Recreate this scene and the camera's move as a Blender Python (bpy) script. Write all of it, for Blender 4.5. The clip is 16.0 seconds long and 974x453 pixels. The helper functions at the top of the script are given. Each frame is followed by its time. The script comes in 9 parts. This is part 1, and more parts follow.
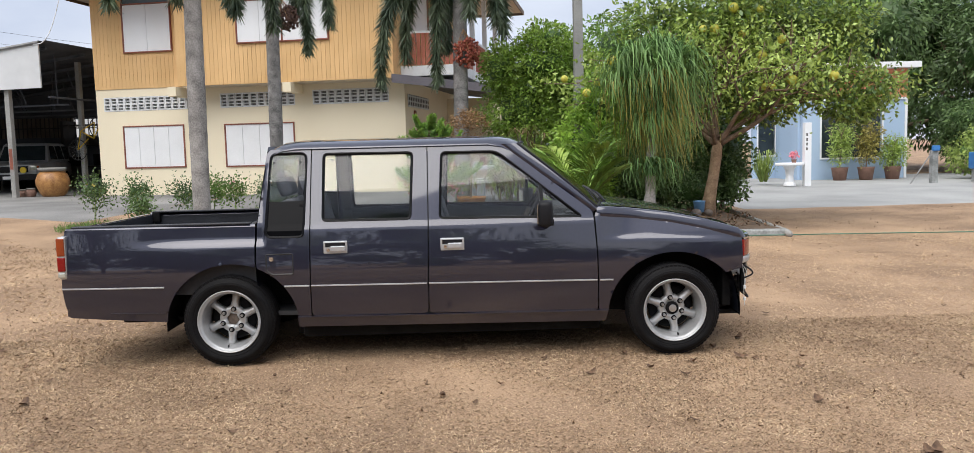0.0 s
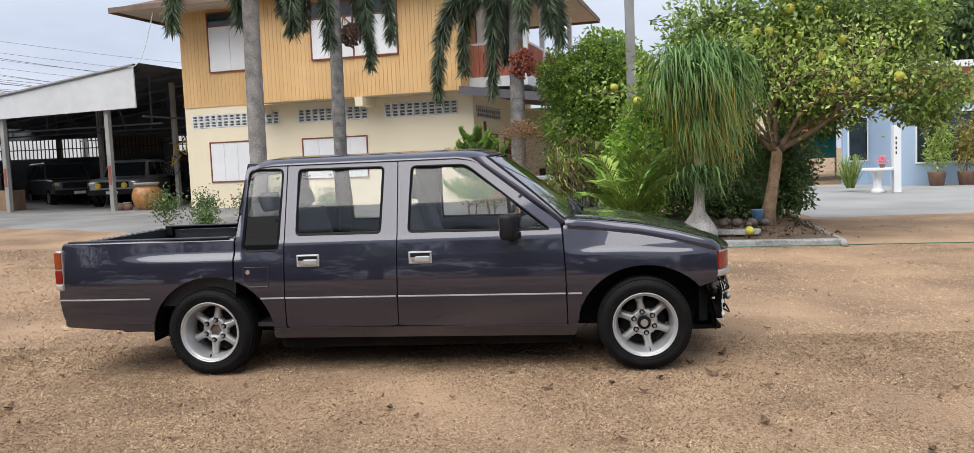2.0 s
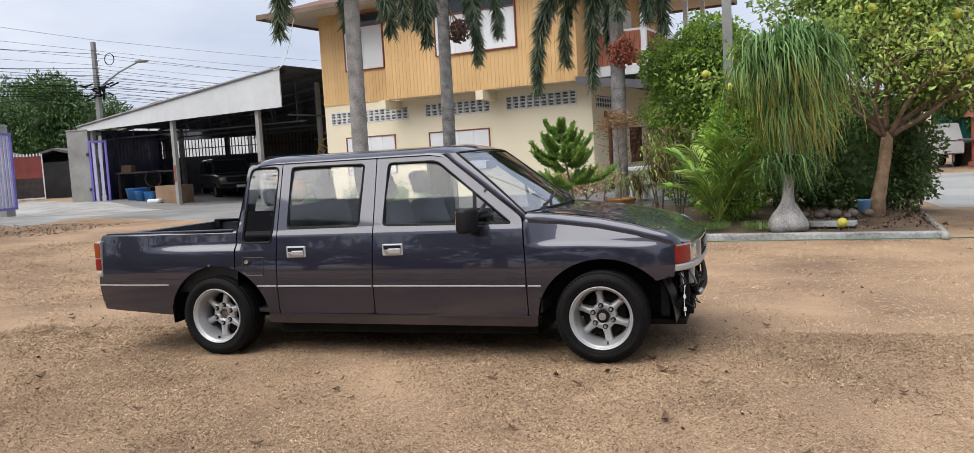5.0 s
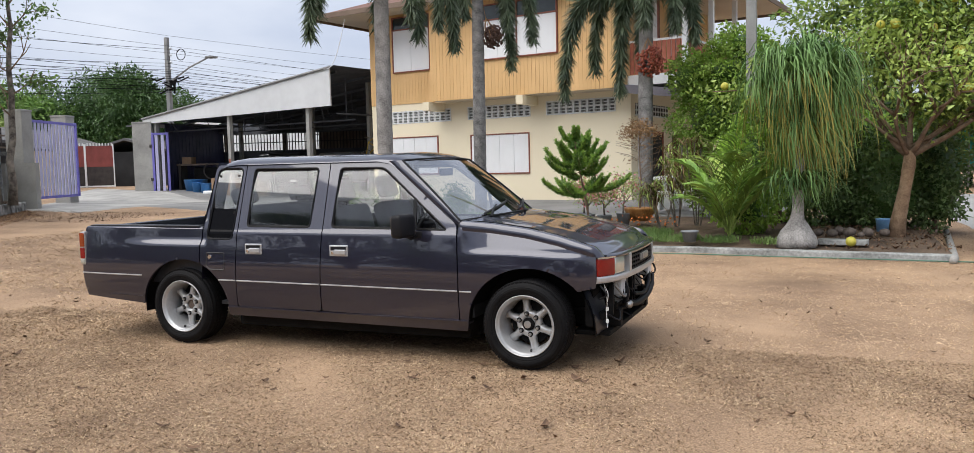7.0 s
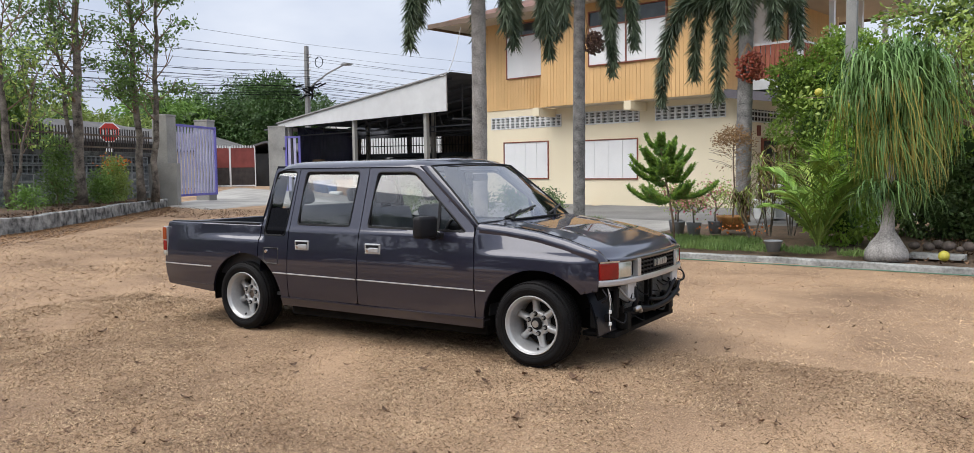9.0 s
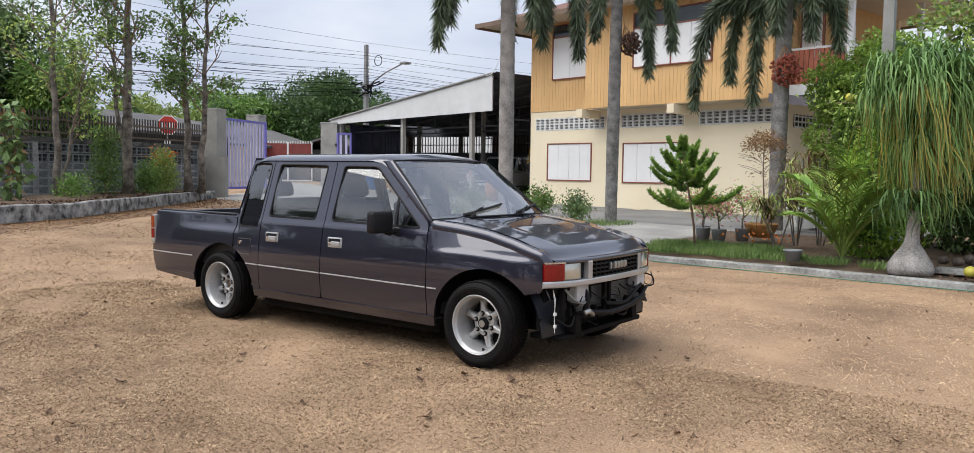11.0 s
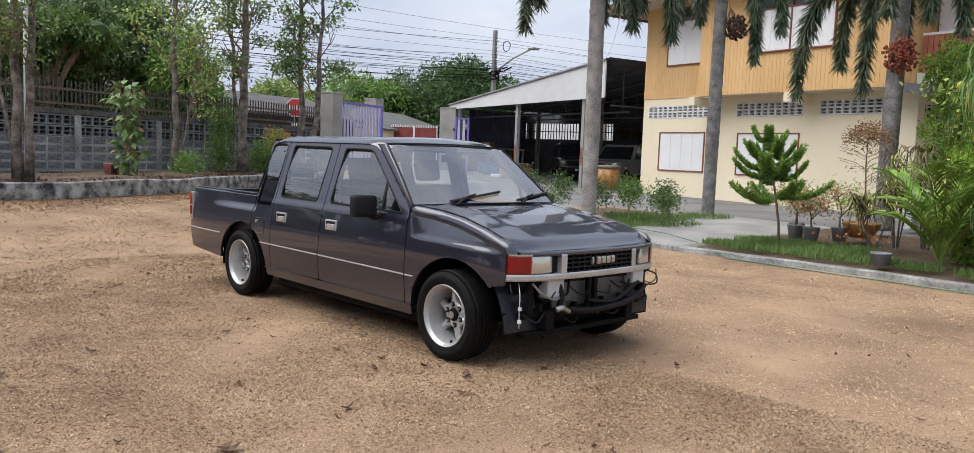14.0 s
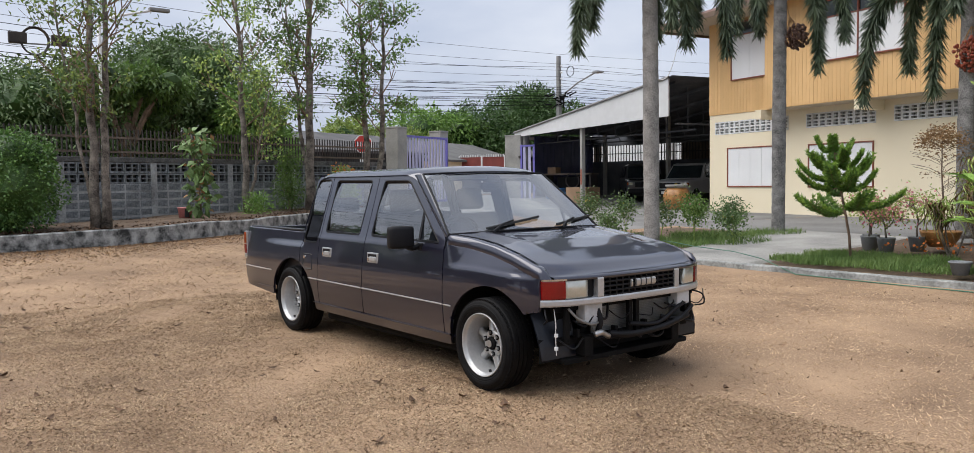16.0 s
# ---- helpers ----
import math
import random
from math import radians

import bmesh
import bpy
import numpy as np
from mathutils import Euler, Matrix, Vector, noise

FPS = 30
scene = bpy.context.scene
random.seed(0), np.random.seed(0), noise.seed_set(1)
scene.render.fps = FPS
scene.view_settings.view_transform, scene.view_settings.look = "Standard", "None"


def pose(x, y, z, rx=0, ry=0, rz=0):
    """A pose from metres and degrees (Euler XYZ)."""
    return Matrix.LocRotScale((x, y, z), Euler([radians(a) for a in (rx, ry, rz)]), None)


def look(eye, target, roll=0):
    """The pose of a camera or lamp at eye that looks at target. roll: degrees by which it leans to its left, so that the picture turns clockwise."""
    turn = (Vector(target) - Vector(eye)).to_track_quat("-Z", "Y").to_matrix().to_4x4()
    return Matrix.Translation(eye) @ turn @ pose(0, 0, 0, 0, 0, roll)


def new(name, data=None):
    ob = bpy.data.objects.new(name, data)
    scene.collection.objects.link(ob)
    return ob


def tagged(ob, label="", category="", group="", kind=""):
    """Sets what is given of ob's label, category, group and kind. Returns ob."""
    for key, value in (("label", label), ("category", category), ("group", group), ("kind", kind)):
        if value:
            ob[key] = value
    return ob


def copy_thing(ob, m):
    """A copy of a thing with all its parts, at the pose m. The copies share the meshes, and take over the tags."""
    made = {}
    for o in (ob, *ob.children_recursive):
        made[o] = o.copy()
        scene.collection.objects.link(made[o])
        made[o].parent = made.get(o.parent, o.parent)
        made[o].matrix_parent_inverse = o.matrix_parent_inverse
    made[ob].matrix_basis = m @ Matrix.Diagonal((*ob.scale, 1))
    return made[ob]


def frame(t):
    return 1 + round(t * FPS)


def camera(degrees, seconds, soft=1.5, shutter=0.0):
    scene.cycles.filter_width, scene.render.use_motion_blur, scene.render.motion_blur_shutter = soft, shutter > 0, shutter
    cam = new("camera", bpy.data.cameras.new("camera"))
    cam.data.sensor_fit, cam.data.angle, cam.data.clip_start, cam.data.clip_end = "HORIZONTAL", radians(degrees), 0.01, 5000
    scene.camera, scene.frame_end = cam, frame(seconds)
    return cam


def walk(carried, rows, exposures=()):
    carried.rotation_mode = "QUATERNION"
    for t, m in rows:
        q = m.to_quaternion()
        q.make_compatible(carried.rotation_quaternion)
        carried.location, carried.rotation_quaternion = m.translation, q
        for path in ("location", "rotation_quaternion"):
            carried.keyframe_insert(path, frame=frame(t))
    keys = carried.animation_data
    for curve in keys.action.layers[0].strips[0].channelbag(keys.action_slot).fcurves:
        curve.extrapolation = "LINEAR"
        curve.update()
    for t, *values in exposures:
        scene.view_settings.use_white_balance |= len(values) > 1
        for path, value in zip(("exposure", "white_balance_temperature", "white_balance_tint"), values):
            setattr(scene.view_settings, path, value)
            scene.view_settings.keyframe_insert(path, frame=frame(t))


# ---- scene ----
cam = camera(61.0, 16.0, soft=0.65)
PATH = [
    (0, (0.134, -5.641, 1.454), (0.17, -3.65, 1.268), -1.5),
    (0.5, (0.382, -5.612, 1.462), (0.354, -3.62, 1.287), -2.4),
    (1, (0.652, -5.706, 1.46), (0.546, -3.715, 1.302), -2.4),
    (1.5, (0.857, -5.669, 1.441), (0.711, -3.68, 1.284), -2.3),
    (2, (1.065, -5.607, 1.453), (0.855, -3.625, 1.297), -2.4),
    (2.5, (1.32, -5.609, 1.448), (0.993, -3.642, 1.298), -2.8),
    (3, (1.565, -5.62, 1.44), (1.19, -3.662, 1.282), -2.9),
    (3.5, (1.783, -5.532, 1.439), (1.359, -3.584, 1.274), -2.9),
    (4, (2.021, -5.513, 1.434), (1.528, -3.582, 1.27), -3.2),
    (6.3, (3.125, -5.44, 1.425), (2.412, -3.578, 1.265), -1.9),
    (6.5, (3.217, -5.415, 1.426), (2.494, -3.557, 1.267), -1.5),
    (7, (3.472, -5.373, 1.445), (2.706, -3.532, 1.295), -1.4),
    (7.5, (3.734, -5.39, 1.439), (2.925, -3.567, 1.291), -1.1),
    (8, (3.928, -5.324, 1.431), (3.054, -3.53, 1.288), -0.8),
    (8.5, (4.151, -5.258, 1.452), (3.179, -3.515, 1.314), -0.9),
    (9, (4.409, -5.26, 1.443), (3.351, -3.567, 1.309), -0.7),
    (9.5, (4.596, -5.17, 1.425), (3.504, -3.5, 1.29), -0.5),
    (9.7, (4.676, -5.118, 1.424), (3.56, -3.46, 1.290), -0.3),
    (11.8, (5.313, -4.43, 1.4), (4.045, -2.889, 1.272), 0.8),
    (12, (5.394, -4.367, 1.415), (4.094, -2.852, 1.287), 0.7),
    (12.5, (5.534, -4.188, 1.423), (4.192, -2.711, 1.289), 0.7),
    (13, (5.6, -3.976, 1.425), (4.212, -2.545, 1.269), 0.7),
    (13.5, (5.692, -3.826, 1.424), (4.272, -2.427, 1.262), 1.6),
    (14, (5.773, -3.732, 1.429), (4.332, -2.356, 1.258), 2.2),
    (14.5, (5.8, -3.697, 1.42), (4.347, -2.333, 1.251), 2.2),
    (15, (5.831, -3.676, 1.417), (4.363, -2.328, 1.252), 1.4),
    (15.5, (5.895, -3.639, 1.415), (4.398, -2.321, 1.26), 0.3),
    (16, (5.913, -3.465, 1.421), (4.347, -2.225, 1.314), -0.8),
]
walk(cam, [(t, look(eye, target, roll)) for t, eye, target, roll in PATH], ((0.0, 0.36), (4.0, 0.32), (9.0, 0.31), (15.0, 0.28), (16.0, 0.20)))

# ---- world, sun, exposure ----
world = bpy.data.worlds.new("world")
scene.world = world
world.use_nodes = True
wn, wl = world.node_tree.nodes, world.node_tree.links
sky = wn.new("ShaderNodeTexSky")
sky.sky_type, sky.sun_disc = "NISHITA", False
SUN_UP, SUN_ROUND = 62.0, 210.0
sky.sun_elevation, sky.sun_rotation = radians(SUN_UP), radians(SUN_ROUND)
sky.air_density, sky.dust_density = 1.2, 4.0
sky_gain = wn.new("ShaderNodeMix")
sky_gain.data_type = "RGBA"
sky_gain.inputs["Factor"].default_value = 0.86
cloud_at = wn.new("ShaderNodeTexCoord")
cloud_map = wn.new("ShaderNodeMapping")
cloud_map.inputs["Scale"].default_value = (1.6, 1.6, 4.5)
cloud = wn.new("ShaderNodeTexNoise")
cloud.inputs["Scale"].default_value, cloud.inputs["Detail"].default_value = 1.7, 6.0
cloud_ramp = wn.new("ShaderNodeValToRGB")
cloud_ramp.color_ramp.elements[0].position, cloud_ramp.color_ramp.elements[1].position = 0.3, 0.72
cloud_ramp.color_ramp.elements[0].color = (4.5, 5.15, 6.7, 1)
cloud_ramp.color_ramp.elements[1].color = (8.0, 8.35, 9.2, 1)
wl.new(cloud_at.outputs["Generated"], cloud_map.inputs["Vector"])
wl.new(cloud_map.outputs["Vector"], cloud.inputs["Vector"])
wl.new(cloud.outputs["Fac"], cloud_ramp.inputs["Fac"])
wl.new(sky.outputs["Color"], sky_gain.inputs["A"])
wl.new(cloud_ramp.outputs["Color"], sky_gain.inputs["B"])
background = wn["Background"]
wl.new(sky_gain.outputs["Result"], background.inputs["Color"])
background.inputs["Strength"].default_value = 0.1

sun_data = bpy.data.lights.new("sun", "SUN")
sun_data.energy, sun_data.angle, sun_data.color = 3.15, radians(72), (1.0, 0.965, 0.92)
sun = new("sun", sun_data)
sun_way = Vector((math.sin(radians(SUN_ROUND)) * math.cos(radians(SUN_UP)), math.cos(radians(SUN_ROUND)) * math.cos(radians(SUN_UP)), math.sin(radians(SUN_UP))))
sun.matrix_world = look(sun_way * 60, (0, 0, 0))


# ---- materials ----
def surf(name, low, high, size=0.5, rough=0.7, bump=0.0, fine=0.02, metal=0.0, coat=0.0, vary=0.0, fleck=0.0, bump_size=None, through_light=0.0, spec=0.5):
    """A material of two colours mixed by noise at two sizes, with relief. size and fine in metres."""
    m = bpy.data.materials.new(name)
    m.use_nodes = True
    n, l = m.node_tree.nodes, m.node_tree.links
    b = n["Principled BSDF"]
    at = n.new("ShaderNodeTexCoord")
    big = n.new("ShaderNodeTexNoise")
    big.inputs["Scale"].default_value, big.inputs["Detail"].default_value = 1 / size, 5.0
    small = n.new("ShaderNodeTexNoise")
    small.inputs["Scale"].default_value, small.inputs["Detail"].default_value = 1 / fine, 3.0
    for tex in (big, small):
        l.new(at.outputs["Object"], tex.inputs["Vector"])
    both = n.new("ShaderNodeMix")
    both.inputs["Factor"].default_value = 0.35 + fleck
    l.new(big.outputs["Fac"], both.inputs["A"])
    l.new(small.outputs["Fac"], both.inputs["B"])
    ramp = n.new("ShaderNodeValToRGB")
    ramp.color_ramp.elements[0].position, ramp.color_ramp.elements[1].position = 0.36, 0.64
    ramp.color_ramp.elements[0].color, ramp.color_ramp.elements[1].color = (*low, 1), (*high, 1)
    l.new(both.outputs["Result"], ramp.inputs["Fac"])
    last = ramp.outputs["Color"]
    if vary:
        info = n.new("ShaderNodeObjectInfo")
        geo = n.new("ShaderNodeNewGeometry")
        add = n.new("ShaderNodeMath")
        l.new(info.outputs["Random"], add.inputs[0])
        l.new(geo.outputs["Random Per Island"], add.inputs[1])
        span = n.new("ShaderNodeMapRange")
        span.inputs["From Max"].default_value = 2.0
        span.inputs["To Min"].default_value, span.inputs["To Max"].default_value = 1 - vary, 1 + vary
        l.new(add.outputs["Value"], span.inputs["Value"])
        hsv = n.new("ShaderNodeHueSaturation")
        l.new(span.outputs["Result"], hsv.inputs["Value"])
        l.new(last, hsv.inputs["Color"])
        last = hsv.outputs["Color"]
    l.new(last, b.inputs["Base Color"])
    b.inputs["Roughness"].default_value, b.inputs["Metallic"].default_value = rough, metal
    b.inputs["Specular IOR Level"].default_value = spec
    if coat:
        b.inputs["Coat Weight"].default_value, b.inputs["Coat Roughness"].default_value = coat, 0.03
    if bump:
        relief = n.new("ShaderNodeBump")
        relief.inputs["Strength"].default_value, relief.inputs["Distance"].default_value = min(1.0, bump), 0.01
        grain = small
        if bump_size:
            grain = n.new("ShaderNodeTexNoise")
            grain.inputs["Scale"].default_value, grain.inputs["Detail"].default_value = 1 / bump_size, 5.0
            l.new(at.outputs["Object"], grain.inputs["Vector"])
        l.new(grain.outputs["Fac"], relief.inputs["Height"])
        l.new(relief.outputs["Normal"], b.inputs["Normal"])
    if through_light:
        soft = n.new("ShaderNodeBsdfTranslucent")
        l.new(last, soft.inputs["Color"])
        mixed = n.new("ShaderNodeMixShader")
        mixed.inputs["Fac"].default_value = through_light
        l.new(b.outputs["BSDF"], mixed.inputs[1])
        l.new(soft.outputs["BSDF"], mixed.inputs[2])
        l.new(mixed.outputs["Shader"], n["Material Output"].inputs["Surface"])
    return m


def glass(name, tint, head_on=0.05, rise=3.2):
    """Thin pane: clear tint, with gloss that grows towards grazing."""
    m = bpy.data.materials.new(name)
    m.use_nodes = True
    n, l = m.node_tree.nodes, m.node_tree.links
    n.remove(n["Principled BSDF"])
    clear, gloss, face, mix = n.new("ShaderNodeBsdfTransparent"), n.new("ShaderNodeBsdfGlossy"), n.new("ShaderNodeLayerWeight"), n.new("ShaderNodeMixShader")
    clear.inputs["Color"].default_value = (*tint, 1)
    gloss.inputs["Roughness"].default_value = 0.01
    face.inputs["Blend"].default_value = 0.5
    power, span = n.new("ShaderNodeMath"), n.new("ShaderNodeMapRange")
    power.operation = "POWER"
    power.inputs[1].default_value = rise
    span.inputs["To Min"].default_value = head_on
    l.new(face.outputs["Facing"], power.inputs[0])
    l.new(power.outputs["Value"], span.inputs["Value"])
    l.new(span.outputs["Result"], mix.inputs["Fac"])
    l.new(clear.outputs["BSDF"], mix.inputs[1])
    l.new(gloss.outputs["BSDF"], mix.inputs[2])
    l.new(mix.outputs["Shader"], n["Material Output"].inputs["Surface"])
    return m


DIRT = surf("dry_dirt", (0.118, 0.070, 0.041), (0.46, 0.312, 0.192), 1.3, 0.95, 1.0, 0.011, fleck=0.22, bump_size=0.012)
SOIL = surf("brown_soil", (0.058, 0.038, 0.026), (0.16, 0.11, 0.072), 0.5, 0.95, 0.8, 0.04, fleck=0.15)
CONCRETE = surf("worn_concrete", (0.21, 0.207, 0.198), (0.38, 0.373, 0.35), 0.9, 0.85, 0.3, 0.03)
CONCRETE_PALE = surf("pale_concrete", (0.23, 0.233, 0.228), (0.35, 0.353, 0.343), 2.0, 0.8, 0.2, 0.03)
CONCRETE_OLD = surf("stained_concrete", (0.13, 0.135, 0.13), (0.40, 0.41, 0.40), 0.45, 0.9, 0.5, 0.04)
ASPHALT = surf("grey_drive", (0.12, 0.12, 0.117), (0.25, 0.246, 0.238), 1.8, 0.9, 0.3, 0.02)
CREAM = surf("cream_paint", (0.76, 0.67, 0.49), (0.85, 0.76, 0.57), 2.5, 0.8, 0.12, 0.02)
SIDING = surf("ochre_siding", (0.60, 0.37, 0.155), (0.72, 0.46, 0.21), 1.2, 0.6, 0.1, 0.03, vary=0.08)
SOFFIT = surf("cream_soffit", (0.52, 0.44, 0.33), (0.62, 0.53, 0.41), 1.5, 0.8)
TRIM_RED = surf("red_brown_trim", (0.19, 0.055, 0.035), (0.28, 0.09, 0.055), 0.5, 0.6)
WHITE = surf("white_paint", (0.72, 0.73, 0.74), (0.82, 0.83, 0.84), 1.2, 0.6, 0.05)
OFFWHITE = surf("weathered_white", (0.60, 0.61, 0.61), (0.76, 0.77, 0.77), 1.6, 0.65, 0.05, 0.2)
ROOF_DARK = surf("dark_roof", (0.07, 0.07, 0.075), (0.14, 0.135, 0.13), 0.8, 0.8, 0.2)
ROOF_RED = surf("brown_roof", (0.12, 0.06, 0.045), (0.2, 0.10, 0.075), 0.8, 0.8, 0.2)
METAL_GREY = surf("grey_steel", (0.19, 0.19, 0.19), (0.30, 0.30, 0.29), 0.6, 0.6, 0.1, metal=0.3)
METAL_RUST = surf("rusty_sheet", (0.10, 0.075, 0.06), (0.20, 0.16, 0.13), 0.5, 0.7, 0.2, metal=0.2)
# near-black that paints the shade inside openings, gaps and open sheds
SHADE_BLACK = surf("recess_shade", (0.012, 0.012, 0.013), (0.028, 0.028, 0.03), 0.6, 0.8)
PURPLE = surf("violet_paint", (0.13, 0.12, 0.42), (0.20, 0.18, 0.55), 0.5, 0.5)
NAVY = surf("dark_blue_sheet", (0.028, 0.032, 0.085), (0.055, 0.06, 0.135), 0.5, 0.55)
LILAC = surf("pale_violet_paint", (0.42, 0.41, 0.64), (0.55, 0.54, 0.73), 0.4, 0.5)
BRICK_RED = surf("red_brick_paint", (0.30, 0.09, 0.055), (0.44, 0.15, 0.095), 0.3, 0.8, 0.2)
BLUE_WALL = surf("pale_blue_paint", (0.33, 0.45, 0.60), (0.40, 0.52, 0.67), 2.0, 0.75, 0.06)
ORANGE_WALL = surf("orange_paint", (0.55, 0.21, 0.11), (0.66, 0.28, 0.155), 1.0, 0.75, 0.06)
DARK_GLASS = surf("dark_window", (0.015, 0.022, 0.026), (0.035, 0.05, 0.055), 0.5, 0.08)
TEAL = surf("teal_sheet", (0.02, 0.25, 0.24), (0.05, 0.38, 0.36), 0.4, 0.6)
IRON = surf("dark_iron", (0.022, 0.018, 0.018), (0.055, 0.045, 0.042), 0.3, 0.6)


# ---- building blocks ----
def part(name, bm, material, parent=None, label="", smooth=False, at=None):
    """Links a bmesh as one mesh object, under a thing or part if one is given."""
    me = bpy.data.meshes.new(name)
    bm.to_mesh(me)
    bm.free()
    me.materials.append(material)
    if smooth:
        me.polygons.foreach_set("use_smooth", [True] * len(me.polygons))
    ob = new(name, me)
    if parent is not None:
        ob.parent = parent
    if at is not None:
        ob.matrix_basis = at
    if label:
        tagged(ob, label)
    return ob


def thing(name, m, label, category, group="", kind=""):
    """An Empty that parents the parts of one thing."""
    ob = new(name)
    ob.empty_display_size = 0.2
    ob.matrix_basis = m
    return tagged(ob, label, category, group, kind)


def box(bm, x0, x1, y0, y1, z0, z1, bevel=0.0, m=None):
    made = bmesh.ops.create_cube(bm, size=1.0, matrix=Matrix.LocRotScale(((x0 + x1) / 2, (y0 + y1) / 2, (z0 + z1) / 2), None, (abs(x1 - x0), abs(y1 - y0), abs(z1 - z0))))
    verts = made["verts"]
    if bevel:
        edges = list({e for v in verts for e in v.link_edges})
        verts = bmesh.ops.bevel(bm, geom=edges, offset=bevel, segments=2, affect="EDGES", profile=0.6)["verts"]
    if m is not None:
        bmesh.ops.transform(bm, matrix=m, verts=list(verts))
    return bm


def boxed(*args, **kw):
    return box(bmesh.new(), *args, **kw)


def loft(bm, rings, closed=True, caps=True):
    """Joins rings of points of equal count."""
    rows = [[bm.verts.new(p) for p in ring] for ring in rings]
    k = len(rows[0])
    for a, b in zip(rows, rows[1:]):
        for i in range(k if closed else k - 1):
            j = (i + 1) % k
            bm.faces.new((a[i], a[j], b[j], b[i]))
    if caps and closed:
        bm.faces.new(rows[0][::-1])
        bm.faces.new(rows[-1])
    return bm


def tube(bm, points, radii, seg=8, caps=True):
    """A round tube along points."""
    pts = [Vector(p) for p in points]
    if not hasattr(radii, "__len__"):
        radii = [radii] * len(pts)
    rings, side = [], None
    for i, p in enumerate(pts):
        way = (pts[min(i + 1, len(pts) - 1)] - pts[max(i - 1, 0)]).normalized()
        if side is None:
            side = way.orthogonal().normalized()
        side = (side - way * side.dot(way)).normalized()
        other = way.cross(side)
        rings.append([p + (side * math.cos(2 * math.pi * k / seg) + other * math.sin(2 * math.pi * k / seg)) * radii[i] for k in range(seg)])
    return loft(bm, rings, True, caps)


def lathe(bm, profile, seg=24, axis="z", at=(0, 0, 0), caps=True):
    """Turns (radius, height) pairs round an axis."""
    rings = []
    for r, h in profile:
        ring = []
        for k in range(seg):
            c, s = math.cos(2 * math.pi * k / seg) * max(r, 1e-4), math.sin(2 * math.pi * k / seg) * max(r, 1e-4)
            p = (c, s, h) if axis == "z" else (c, h, s)
            ring.append(Vector(p) + Vector(at))
        rings.append(ring)
    return loft(bm, rings, True, caps)


def fixed(bm):
    bmesh.ops.recalc_face_normals(bm, faces=bm.faces)
    return bm


def smoothstep(t):
    t = min(1.0, max(0.0, t))
    return t * t * (3 - 2 * t)


def lie(x, y):
    """Height of the ground: a level yard that rises to the house and to the gate."""
    a = (0.30 * smoothstep((-x - 3) / 8) + 0.02 * max(0.0, -x - 11)) * (1 - 0.5 * smoothstep((y - 12) / 6))
    b = 0.33 * smoothstep((y - 5.5) / 12) * (1 - 0.75 * smoothstep((x - 2) / 5))
    c = 0.25 * smoothstep((-x - 16.5) / 4) * smoothstep((y - 16) / 4)
    return min(0.80, math.sqrt(a * a + b * b) + c)


# ---- ground ----
def sheet(name, outline_fn, nx, ny, material, label, kind="structure", category="ground", lift=0.0, rough=0.0):
    """A ground sheet over the quad given by outline_fn(s, t)."""
    bm = bmesh.new()
    grid = []
    for i in range(nx + 1):
        row = []
        for j in range(ny + 1):
            x, y = outline_fn(i / nx, j / ny)
            z = lie(x, y) + lift
            if rough:
                z += rough * (noise.noise((x * 1.1, y * 1.1, 3.1)) + 0.5 * noise.noise((x * 4.0, y * 4.0, 7.7)))
            if lift and (i in (0, nx) or j in (0, ny)):
                z -= lift + 0.04
            row.append(bm.verts.new((x, y, z)))
        grid.append(row)
    for i in range(nx):
        for j in range(ny):
            bm.faces.new((grid[i][j], grid[i + 1][j], grid[i + 1][j + 1], grid[i][j + 1]))
    ob = part(name, bm, material, smooth=True)
    return tagged(ob, label, category, kind=kind)


def warp(a):
    """Dense in the middle, far reaching at the ends."""
    a = 2 * a - 1
    return a * 24 + (abs(a) ** 7) * a * 900


sheet("ground", lambda s, t: (warp(s) - 2, warp(t) + 4), 260, 260, DIRT, "dry sandy yard with sparse straw and leaf litter", rough=0.006)


def quad(a, b, c, d):
    a, b, c, d = map(Vector, (a, b, c, d))
    return lambda s, t: tuple(a.lerp(b, s).lerp(d.lerp(c, s), t))


# the drive before the house and carport, the path to the yard, the apron by the blue house
sheet("road", quad((-22, 15.6), (-7.5, 10.6), (-6.0, 19.2), (-32, 40)), 80, 60, ASPHALT, "worn grey concrete drive before the carport", category="drive", lift=0.02)
sheet("road", quad((-7.45, 12.75), (2.2, 11.9), (3.5, 17.4), (-6.0, 19.0)), 40, 20, ASPHALT, "grey concrete drive along the house front", category="drive", lift=0.024)
sheet("road", quad((-17.35, 10.9), (-15.1, 10.7), (-15.8, 17.5), (-30, 25)), 30, 20, CONCRETE, "sloping concrete ramp to the gate", category="drive", lift=0.03)
sheet("pavement", quad((-3.6, 7.62), (-1.5, 7.5), (-1.1, 12.3), (-4.4, 12.9)), 30, 40, CONCRETE, "pale concrete path between two grass beds", category="path", lift=0.10)
sheet("pavement", quad((5.6, 11.3), (32, 11.9), (34, 26.5), (4.5, 26)), 60, 30, CONCRETE_PALE, "pale concrete apron beside the blue house", category="pavement", lift=0.014)


